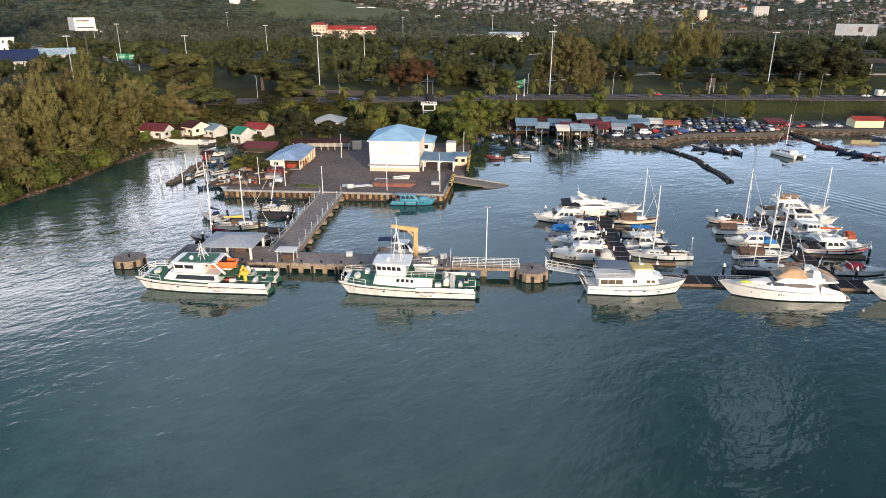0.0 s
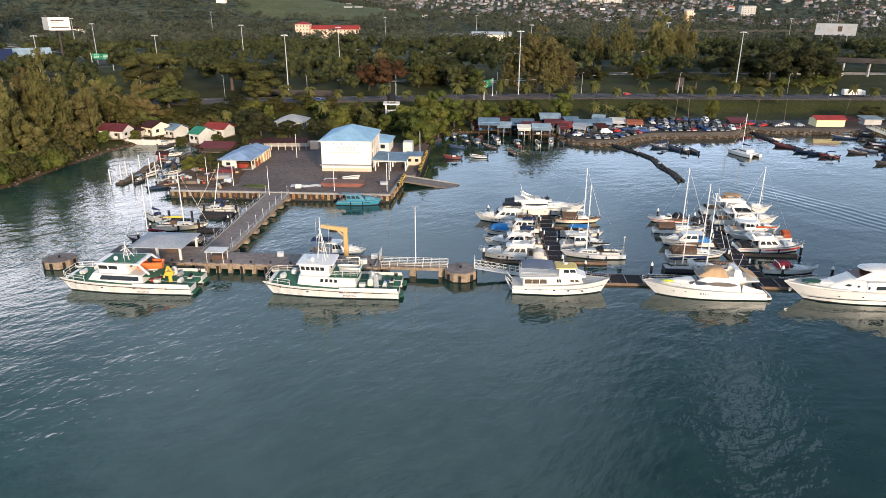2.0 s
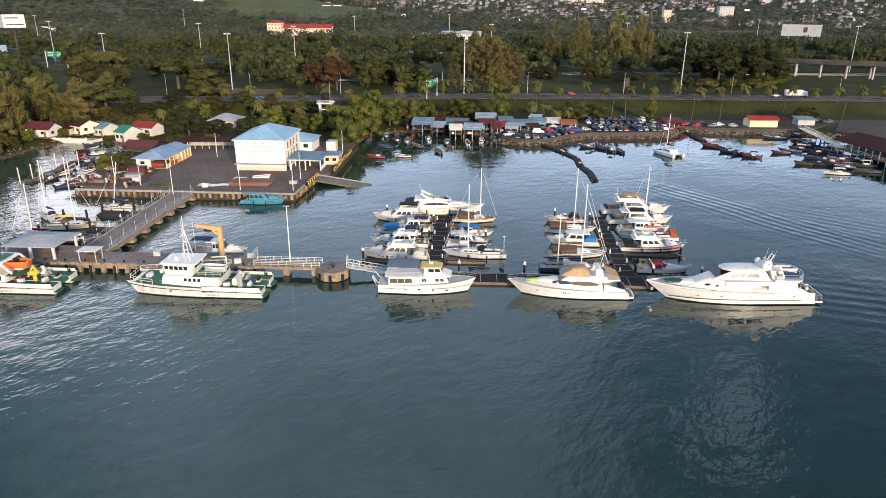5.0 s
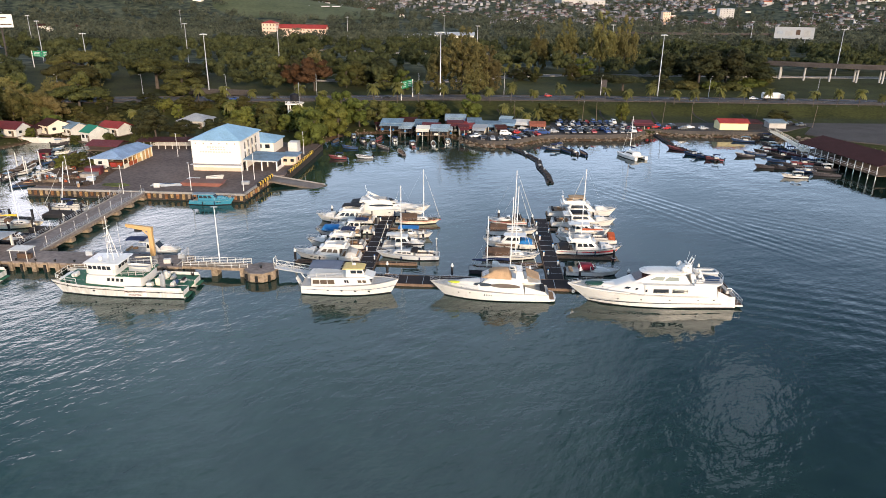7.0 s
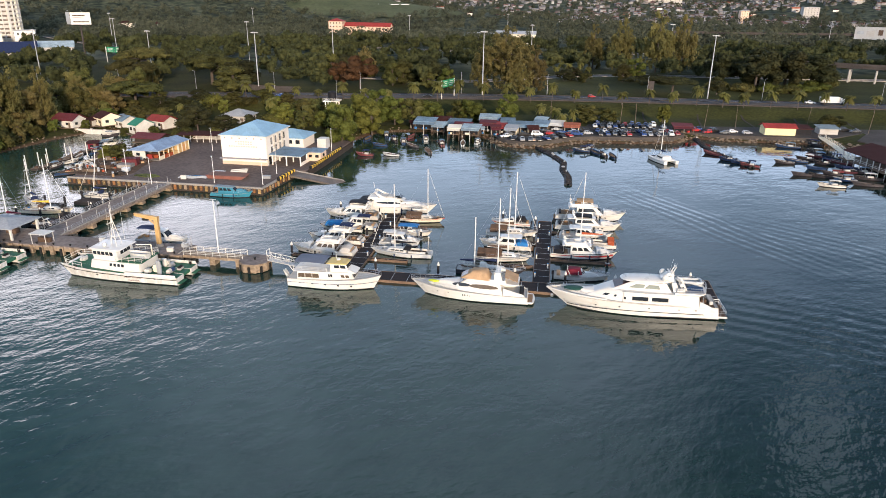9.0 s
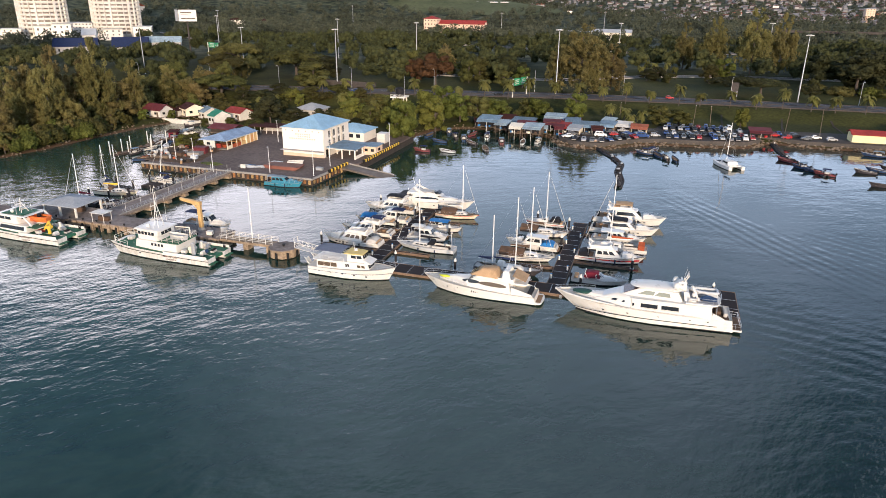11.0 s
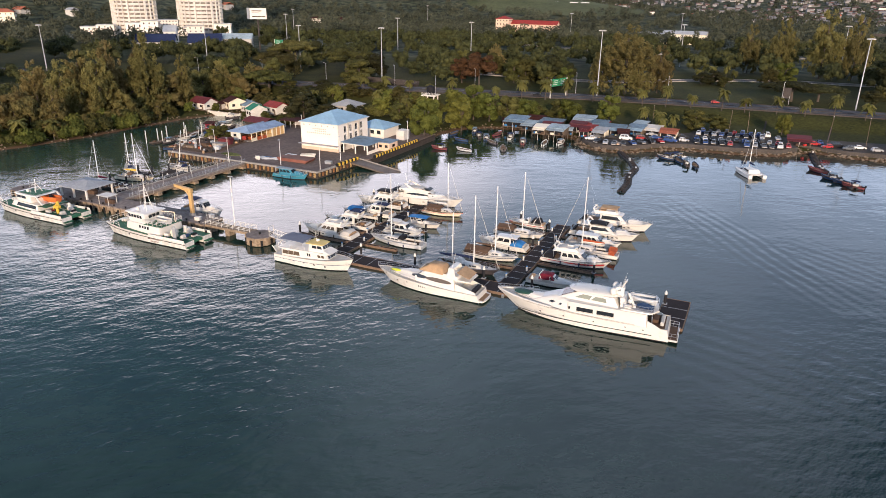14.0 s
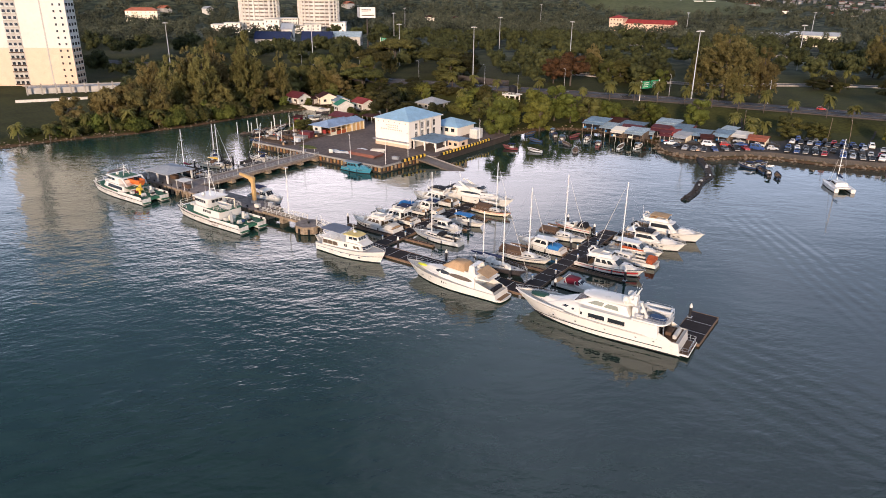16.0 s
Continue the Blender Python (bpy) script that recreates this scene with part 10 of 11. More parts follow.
def rocks():
    rng = random.Random(21)
    g = Geo()
    for (ax, ay), (bx, by) in zip(SHORE[2:-4], SHORE[3:-3]):
        n = math.dist((ax, ay), (bx, by))
        if -60 < ax < 20 and ay < 100:
            continue
        dense = 3.2 if 68 < ax < 210 else 1.4
        for i in range(int(n * dense)):
            t = rng.random()
            o = rng.uniform(-0.8, 3.4)
            nx, ny = -(by - ay) / n, (bx - ax) / n
            x, y = ax + (bx - ax) * t + nx * o, ay + (by - ay) * t + ny * o
            s = rng.uniform(0.18, 0.62) * (1.25 if dense > 2 else 0.8)
            z = ground_z(x, y)
            k = len(g.v)
            pts = []
            for q in ((1, 0, 0), (0, 1, 0), (-1, 0, 0), (0, -1, 0), (0.1, 0.1, 0.8), (0, 0, -0.8), (0.6, 0.6, 0.35), (-0.6, 0.55, 0.4), (-0.55, -0.6, 0.35), (0.6, -0.6, 0.4)):
                pts.append((x + q[0] * s * rng.uniform(0.7, 1.3), y + q[1] * s * rng.uniform(0.7, 1.3), z + 0.1 + q[2] * s * rng.uniform(0.7, 1.2)))
            g.add(pts, [(4, 6, 0), (4, 1, 6), (4, 7, 1), (4, 2, 7), (4, 8, 2), (4, 3, 8), (4, 9, 3), (4, 0, 9), (0, 6, 1, 5), (1, 7, 2, 5), (2, 8, 3, 5), (3, 9, 0, 5)])
    tagged(new("shore_rocks", mesh("shore_rocks", g, ROCK)), "rough brown rocks along the waterline", "rocks", kind="stuff")


rocks()


# ---- cars ----
def car_template(paint, kind, label):
    L, W = (4.4, 1.75) if kind == "sedan" else ((3.7, 1.65) if kind == "hatch" else (4.7, 1.85))
    t = thing("car", label, "car", group="parked cars")
    prof = {"sedan": [(-0.5, 0.45), (-0.5, 0.85), (-0.36, 0.95), (0.2, 0.95), (0.46, 0.78), (0.5, 0.6), (0.5, 0.42)],
            "hatch": [(-0.5, 0.45), (-0.5, 0.9), (-0.42, 1.0), (0.22, 0.98), (0.46, 0.82), (0.5, 0.62), (0.5, 0.42)],
            "van": [(-0.5, 0.5), (-0.5, 1.1), (-0.44, 1.2), (0.24, 1.15), (0.46, 0.98), (0.5, 0.75), (0.5, 0.48)]}[kind]
    rings = []
    for y, k in ((-W / 2, 0.93), (-W / 2 + 0.1, 1.0), (W / 2 - 0.1, 1.0), (W / 2, 0.93)):
        rings.append([(x * L * (0.985 if k < 1 else 1), y, 0.3 + (z - 0.3) * k) for x, z in prof] + [(0.46 * L, y, 0.26), (-0.46 * L, y, 0.26)])
    part("body", Geo().loft(rings), paint, t, smooth=35)
    z0 = 0.93 if kind != "van" else 1.12
    z1 = {"sedan": 1.42, "hatch": 1.5, "van": 1.9}[kind]
    x0, x1 = {"sedan": (-0.34, 0.2), "hatch": (-0.46, 0.22), "van": (-0.47, 0.28)}[kind]
    h = House(x0 * L, x1 * L, W * 0.9, W * 0.86, z0 - 0.03, z1, 0.62, 0.28 if kind != "sedan" else 0.55, 0.78, crown=0.04)
    part("cabin", h.geo(), paint, t, smooth=35)
    h.panes(t, 2, 0.08, 0.92, 0.18, 0.88, 1, name="windscreen")
    h.panes(t, 0, 0.1, 0.9, 0.2, 0.85, 1, name="rear_window")
    for s in (1, 3):
        h.panes(t, s, 0.1, 0.9, 0.2, 0.85, 2, 0.04, name="side_window")
    for x in (-0.3, 0.31):
        for s in (1, -1):
            part("wheel", Geo().tube((x * L, s * (W / 2 - 0.2), 0.31), (x * L, s * (W / 2 + 0.01), 0.31), 0.31, n=12), RUBBER, t)
    part("bumper", Geo().box((L * 0.5, 0, 0.45), (0.14, W * 0.9, 0.2), bev=0.05), GREY_WALL, t)
    return t


def place_cars():
    paints = []
    for nm, col in (("white", (0.7, 0.7, 0.69)), ("silver", (0.42, 0.43, 0.44)), ("black", (0.02, 0.02, 0.022)), ("red", (0.36, 0.03, 0.03)), ("blue", (0.035, 0.07, 0.2)), ("grey", (0.14, 0.145, 0.15))):
        paints.append((nm, mat(nm + "_car_paint", col, 0.25, 0.3 if nm in ("silver", "grey") else 0.0, 0.05)))
    temp = []
    for i, (nm, p) in enumerate(paints):
        for k in (("sedan", "hatch") if i % 2 else ("sedan", "van")):
            temp.append([car_template(p, k, "%s %s parked on the gravel" % (nm, {"sedan": "saloon car", "hatch": "hatchback", "van": "people carrier"}[k])), False])
    rr = random.Random(17)
    order = [0, 4, 2, 10, 4, 8, 11, 5, 6, 9, 3, 10, 4, 1, 7, 8]
    n = 0

    def put(x, y, a, z=2.18):
        nonlocal n
        b = temp[order[n % len(order)] if n < 40 else rr.choice(order)]
        n += 1
        m = pose(x, y, z, 0, 0, a + rr.uniform(-6, 6))
        if b[1]:
            copy_thing(b[0], m)
        else:
            b[1] = True
            b[0].matrix_basis = m

    for x, y, a in ((76.5, 142.0, 200), (79.5, 138.2, 250), (82.5, 137.0, 265), (85.5, 136.8, 270), (88.6, 137.0, 275), (91.6, 139.6, 290), (94.5, 142.3, 300), (97.6, 144.6, 300), (100.6, 147, 300), (104.0, 149.5, 350), (108.5, 152.0, 10),
                    (78.0, 147.2, 20), (83.5, 147.0, 10), (88.5, 147.0, 5), (93.5, 149.6, 15), (98.5, 153.0, 15), (103.5, 155.2, 20), (108, 158.5, 10), (97, 158.8, 10), (92.5, 154.3, 12)):
        put(x, y, a, 2.17)
    for i in range(12):
        if rr.random() < 0.1:
            continue
        put(113.3 + i * 2.75, 151.6 + 0.09 * i + (max(0, i - 9)) * 1.3, 270)
    for i in range(12):
        if rr.random() < 0.1:
            continue
        put(113.0 + i * 2.75, 158.3 + 0.1 * i, 90)
    for i in range(11):
        if rr.random() < 0.1:
            continue
        put(113.6 + i * 2.8, 168.6 + 0.1 * i, 268)
    for i in range(9):
        put(115.0 + i * 2.9, 174.0 + 0.05 * i, 92)
    for x, y, a in ((153, 164, 20), (156.5, 160.6, 200), (159.8, 163.5, 30), (163.2, 160.2, 170), (167, 163.2, 10), (150.5, 167.4, 80), (172, 160.6, 5), (155, 168, 95)):
        put(x, y, a, 2.15)
    for x, y, a in ((214, 172, 10), (218, 170, 200)):
        put(x, y, a, 2.15)
    put(-79.0, 166.5, 20, ground_z(-79, 166.5))
    put(-75.0, 169.5, 10, ground_z(-75, 169.5))
    put(-86.0, 168.0, 30, ground_z(-86, 168))
    # traffic standing on the road
    for x, o, a in ((222, 4.2, -3), (-30, -4, 176), (120, 4.2, 0), (40, -4.2, 180)):
        put(x, float(road_y(x)) + o, a, 6.29)
    k = [b for b in temp if not b[1]]
    for i, b in enumerate(k):
        b[0].matrix_basis = pose(116 + i * 3.0, 163.2, 2.18, 0, 0, 4)
    # a white lorry on the carriageway
    t = thing("lorry", "white box lorry on the highway", "lorry", pose(232, float(road_y(232)) + 4.4, 6.29, 0, 0, -4))
    part("box_body", Geo().box((-1.5, 0, 2.1), (8.5, 2.4, 2.6), bev=0.06), WHITE, t)
    part("cab", House(3.0, 5.2, 2.3, 2.2, 0.6, 2.7, 0.4, 0.0, 0.92).geo(), WHITE, t)
    part("windscreen", Geo().box((5.0, 0, 2.0), (0.12, 1.8, 0.8)), GLASS, t)
    part("chassis", Geo().box((-0.5, 0, 0.65), (10.0, 2.0, 0.3)), RUBBER, t)
    for x in (-4.6, -3.4, 3.9):
        for s in (1, -1):
            part("wheel", Geo().tube((x, s * 0.85, 0.5), (x, s * 1.15, 0.5), 0.5, n=12), RUBBER, t)


place_cars()


def bank_fittings():
    for x0, y0, x1, y1 in ((164, 201, 159, 176), (183, 200, 181, 172), (205, 197, 202, 172), (226, 194, 222, 170), (118, 204, 121, 179), (140, 203, 137, 178), (92, 204, 95, 186)):
        g = Geo()
        pts = [(x0 + (x1 - x0) * k / 8, y0 + (y1 - y0) * k / 8) for k in range(9)]
        strip(g, pts, -0.35, 0.35, [ground_z(*p) + 0.1 for p in pts], 0.5)
        tagged(new("drain", mesh("drain", g, DARK_WOOD)), "dark open drain running down the grassy bank", "drain", kind="structure")
    for x, y, h, lean in ((124.3, 172, 9.5, 2), (131.3, 175, 9, -3), (170.5, 170, 10, -2), (158, 170, 10, 3), (221, 166, 9, 4), (96, 176, 9, 0), (204, 182, 8, 5)):
        t = thing("utility_pole", "thin grey timber pole on the bank", "pole", pose(x, y, ground_z(x, y), 0, lean, 0), "bank poles")
        part("shaft", Geo().tube((0, 0, -0.5), (0, 0, h), 0.09, 0.07, 7), WOOD, t)
        part("cap", Geo().tube((0, 0, h), (0, 0, h + 0.15), 0.1, n=7), GALV, t)


bank_fittings()


# ---- planting ----
def plant():
    # groups that stand out
    for x, y, h, w, k in ((78, 244, 35, 33, "casuarina"), (93, 254, 24, 17, "casuarina"), (66, 250, 24, 17, "casuarina"), (84, 240, 17, 15, "casuarina"),
                          (181, 362, 41, 26, "casuarina"), (199, 366, 38, 21, "casuarina"), (160, 376, 35, 21, "casuarina"), (142, 382, 31, 17, "casuarina"),
                          (2, 246, 17, 22, "rust"), (-9, 250, 14, 15, "rust"), (-80, 252, 16, 40, "rain"), (-128, 276, 17, 36, "rain"), (-91, 189, 11, 28, "rain"), (-62, 246, 14, 26, "dark"), (-110, 226, 15, 28, "rain"), (-58, 224, 13, 24, "broad"),
                          (214, 272, 21, 30, "dark"), (232, 278, 22, 30, "dark"), (200, 286, 19, 26, "dark"), (252, 292, 19, 28, "dark"), (262, 304, 16, 20, "dark"), (226, 300, 22, 28, "dark"), (187, 250, 7.5, 12, "dark"), (154, 252, 9, 30, "flat"),
                          (166, 256, 8.4, 26, "flat"), (156, 306, 14, 16, "bright"), (148, 300, 11, 14, "broad"), (114, 303, 7, 14, "dark"), (126, 297, 6, 9, "broad"), (120, 306, 8, 12, "dark"),
                          (17, 127, 15, 15, "bright"), (24, 150, 13, 15, "bright"), (31, 166, 12, 15, "bright"), (13, 143, 13, 13, "bright"), (5, 152, 8.5, 10, "bright"), (-3, 150, 7.5, 10, "broad"), (9, 158, 9, 11, "broad"), (38, 168, 11, 13, "broad"), (24, 166, 15, 14, "bright"), (46, 172, 10, 13, "bright"), (19, 158, 15, 14, "bright"),
                          (-14, 158, 9.5, 11, "bright"), (-8, 168, 9, 10, "broad"), (2, 176, 9, 10, "broad"), (-41, 138, 11, 15, "dark"), (-31, 140, 7, 13, "dark"), (-22, 146, 6, 11, "dark"), (-52, 96, 6.5, 10, "bright"), (-47, 150, 10, 13, "dark"), (-52, 160, 8, 10, "broad"),
                          (33, 275, 16, 22, "dark"), (22, 268, 14, 18, "broad"), (44, 272, 12, 15, "dark"), (48, 248, 11.5, 12, "bright"), (38, 250, 9, 13, "broad"), (62, 178, 10, 12, "bright"), (78, 182, 12, 13, "bright"), (57, 180, 9, 12, "broad"),
                          (112, 181, 8, 14, "broad"), (120, 182, 7, 12, "broad"), (209, 175, 6.5, 12, "broad"), (213, 178, 6, 10, "dark"), (-46, 92, 6, 9, "broad"), (-53.5, 100, 5, 8, "broad"), (144, 182, 9, 7, "bright"), (-87.6, 142.5, 4.6, 5, "bright"), (-70.5, 139.5, 4, 6, "broad"), (-55, 131.5, 4, 6, "broad"), (-76, 160, 7, 11, "broad"), (-92, 152, 7, 10, "broad"), (-68, 154, 6, 9, "broad"), (-88, 158, 6, 9, "bright"), (-79, 162, 5, 8, "bright"), (-66, 163, 6, 10, "broad")):
        tree(k, x, y, h, w)
    rr = random.Random(31)
    for x, y in ((206, 268), (220, 264), (236, 270), (250, 282), (262, 294), (196, 278), (228, 262)):
        tree("bush", x, y, 6.0, 15)
    # wooded headland west of the cove
    for x, y, h, w in ((-109, 126, 34, 19), (-119, 116, 31, 17), (-113, 104, 29, 16), (-121, 94, 25, 16), (-112, 81, 17, 13), (-125, 78, 17, 13), (-104, 142, 24, 12), (-129, 110, 28, 16), (-120, 134, 27, 15),
                       (-135, 94, 25, 15), (-115, 67, 11, 9), (-132, 128, 26, 15)):
        tree("casuarina", x, y, h, w)
    for i in range(84):
        for _ in range(20):
            x, y = rr.uniform(-170, -92), rr.uniform(40, 196)
            d = float(shore_distance(np.array([x]), np.array([y]))[0])
            if 1.5 < d < 60 and not (x < -128 and y < 116) and not (-110 < x < -68 and 140 < y < 172):
                break
        near = d < 9
        tree(rr.choice(("bush", "bush", "bright", "olive")) if near else rr.choice(("olive", "olive", "broad", "olive", "casuarina")), x, y, rr.uniform(4, 7.5) if near else rr.uniform(9, 16))
    for x, y, s in ((-117, 36, 1.1), (-113.5, 43, 1.0), (-108, 62, 1.2), (-122, 28, 1.2), (-116, 50, 0.9), (-104, 72, 1.1), (-128, 22, 1.0), (-120, 46, 1.1), (-111, 56, 1.0)):
        palm(x, y, s)
    for i in range(22):
        x = rr.uniform(-134, -106)
        y = rr.uniform(12, 72)
        if 2.5 < float(shore_distance(np.array([x]), np.array([y]))[0]) < 14:
            tree("bush", x, y, rr.uniform(2.2, 4.5))
    # thick growth right down to the water round the headland
    line = SHORE[4:11]
    for (ax, ay), (bx, by) in zip(line, line[1:]):
        n = math.dist((ax, ay), (bx, by))
        for i in range(int(n / 3.0)):
            u, o = (i + rr.random()) / int(n / 3.0), rr.uniform(2.0, 7.5)
            x, y = ax + (bx - ax) * u - (by - ay) / n * o, ay + (by - ay) * u + (bx - ax) / n * o
            if y < 62 and i % 3:
                continue
            if x > -107 and y > 130:
                continue
            tree(rr.choice(("bush", "olive", "broad", "bush", "olive")), x, y, rr.uniform(4.5, 8.5) * (0.6 if y < 62 else 1))
    # shrubs along the rest of the shore
    for i in range(60):
        x = rr.uniform(-66, 70)
        y = rr.uniform(118, 196)
        d = float(shore_distance(np.array([x]), np.array([y]))[0])
        if d > 3 and not (-32 < x < 12 and y < 150) and not (38 < x < 95 and y < 172) and not (-60 < x < -44 and y < 150) and not (-46 < x < -18 and 140 < y < 172) and abs(x - 5.8) > 6:
            tree(rr.choice(("bush", "bush", "broad", "bright")), x, y, rr.uniform(3, 7))
    # trees that half hide the road behind the cove
    for i in range(22):
        x = -128 + i * 5.6
        tree(rr.choice(("broad", "bush", "broad", "dark")), x + rr.uniform(-2, 2), float(road_y(x)) - rr.uniform(13, 24), rr.uniform(4.5, 7.5), rr.uniform(8, 13))
    # roadside palms
    for i in range(34):
        x = -42 + i * 10.9
        palm(x + rr.uniform(-1.2, 1.2), float(road_y(x)) - 12.6 + rr.uniform(-0.8, 0.8), rr.uniform(1.0, 1.3))
    for x, y, s in ((98, 182, 1.3), (99.5, 167, 1.1), (104, 166, 1.0), (92, 180, 1.1), (-54, 170, 1.0), (-62, 172, 1.1), (-95, 170, 1.2), (-22, 170, 1.2), (-4, 160, 1.1), (120, 334, 1.1), (128, 338, 1.0), (116, 342, 1.2), (132, 332, 1.0), (112, 336, 1.1)):
        palm(x, y, s)
    # park and woods behind the highway
    wood = []
    for i in range(520):
        for _ in range(30):
            x, y = rr.uniform(-330, 470), rr.uniform(238, 560)
            ry = float(road_y(x))
            if y < ry + 16:
                continue
            if 40 < x < 420 and y < ry + 75 and rr.random() < 0.985:
                continue
            if 262 < x < 445 and y < 348:
                continue
            if 95 < x < 175 and y < 345 and rr.random() < 0.95:
                continue
            if abs(x + 175) < 40 and abs((y - 330) + (x + 175) * 2.0) < 10:
                continue
            if -345 < x < -245 and 345 < y < 425:
                continue
            # the view corridor of the halls below the towers stays open
            if 110 < (y - 237) * 0.781 - (x + 167) * 0.624 < 205 and abs((x + 167) * 0.781 + (y - 237) * 0.624) < 46:
                continue
            break
        k = rr.choice(("dark", "dark", "broad", "broad", "broad", "dark", "rain", "flat", "casuarina"))
        if y < float(road_y(x)) + 110 and i % 4 == 0:
            tree(k, x, y, rr.uniform(10, 18) * (1.25 if k == "casuarina" else 1.0) * (0.75 if k in ("rain", "flat") else 1))
        else:
            wood.append((x, y))
    # woods inland of the headland and round the flats
    for i in range(120):
        x, y = rr.uniform(-430, -140), rr.uniform(96, 250)
        d = float(shore_distance(np.array([x]), np.array([y]))[0])
        if d > 26 and abs(y - float(road_y(x))) > 17 and math.hypot(x + 250, y - 120) > 30 and math.hypot(x + 214, y - 106) > 30 and math.hypot(x + 226, y - 92) > 20:
            wood.append((x, y))
    return wood


PARK_WOOD = plant()
# any kind of tree not yet standing gets a place in the park
for _k, _list in TREES.items():
    for _i, _b in enumerate(_list):
        if not _b[1]:
            _b[1] = 1
            _x, _y = -20.0 + 13 * _i, 262.0 + 3 * len(_k)
            _b[0].matrix_basis = pose(_x, _y, ground_z(_x, _y) - 0.1)


WOOD_LEAF = let_light_through(mat("park_wood_leaves", (0.022, 0.033, 0.016), 0.8, 0, 0.45, 0.045, 0.5, 0.0, col2=(0.112, 0.120, 0.046), spec=0.12))


def far_woods():
    """Woods from the park's edge to the hills, as one spread of crowns."""
    rng = np.random.default_rng(77)
    vs, fs, n0 = [], [], 0
    count = 0
    while count < 8200:
        r = 430 + 2500 * rng.random() ** 1.5
        a = radians(rng.uniform(-62, 50))
        x, y = 60 + r * math.sin(a), -110 + r * math.cos(a)
        if y < 330 + (0 if x > -330 else -330) or (y < 560 and -330 < x < 470):
            continue
        q = 0.5 + 0.5 * math.sin(x / 130.0 + 1.0) * math.sin(y / 170.0)
        if q < 0.07:
            continue
        if math.hypot(x + 150, y - 1180) < 130 or math.hypot(x + 90, y - 745) < 62 or math.hypot(x - 100, y - 650) < 34 or math.hypot(x + 425, y - 495) < 105:
            continue
        if r > 1250 and -0.06 < a < 0.68 and rng.random() < 0.42:
            continue
        count += 1
        rad, hh = rng.uniform(5, 9.5), rng.uniform(8, 15)
        gz = ground_z(x, y)
        n = int(np.interp(r, [430, 900, 1800, 3000], [150, 66, 30, 16]))
        size = float(np.interp(r, [430, 900, 1800, 3000], [1.5, 2.2, 3.6, 5.5]))
        bl = [(x + rng.normal() * rad * 0.35, y + rng.normal() * rad * 0.35, gz + hh * (0.5 + 0.28 * rng.random()), rad * 0.62, rad * 0.62, hh * 0.32) for _ in range(4)]
        g = leaf_cloud(rng, bl, n, size, 0.7)
        vs.append(np.array(g.v))
        fs.append(np.arange(3 * n).reshape(n, 3) + n0)
        n0 += 3 * n
    def wood(name, label, mats):
        v, f = np.concatenate(vs), np.concatenate(fs)
        me = bpy.data.meshes.new(name)
        me.from_pydata(v.tolist(), [], f.tolist())
        me.materials.append(mats)
        tagged(new(name, me), label, "woods", kind="stuff")
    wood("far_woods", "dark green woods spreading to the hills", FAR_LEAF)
    vs, fs, n0 = [], [], 0
    for x, y in PARK_WOOD:
        gz, w, hh = ground_z(x, y), rng.uniform(5.5, 10), rng.uniform(10, 17)
        bl = []
        for _ in range(11):
            a, o = rng.random() * 6.283, w * 0.62 * math.sqrt(rng.random())
            bl.append((x + o * math.cos(a), y + o * math.sin(a), gz + hh * (0.42 + 0.42 * rng.random() * (1 - 0.3 * o / w)), w * 0.34, w * 0.34, hh * 0.17))
        g = leaf_cloud(rng, bl, 560, 1.15, 0.5)
        core(g, bl, rng)
        vs.append(np.array(g.v))
        q = [tuple(i + n0 for i in face) for face in g.f]
        fs.append(q)
        n0 += len(g.v)
    me = bpy.data.meshes.new("park_woods")
    me.from_pydata(np.concatenate(vs).tolist(), [], [face for q in fs for face in q])
    me.materials.append(WOOD_LEAF)
    tagged(new("park_woods", me), "dense dark trees filling the park behind the highway", "woods", kind="stuff")


far_woods()


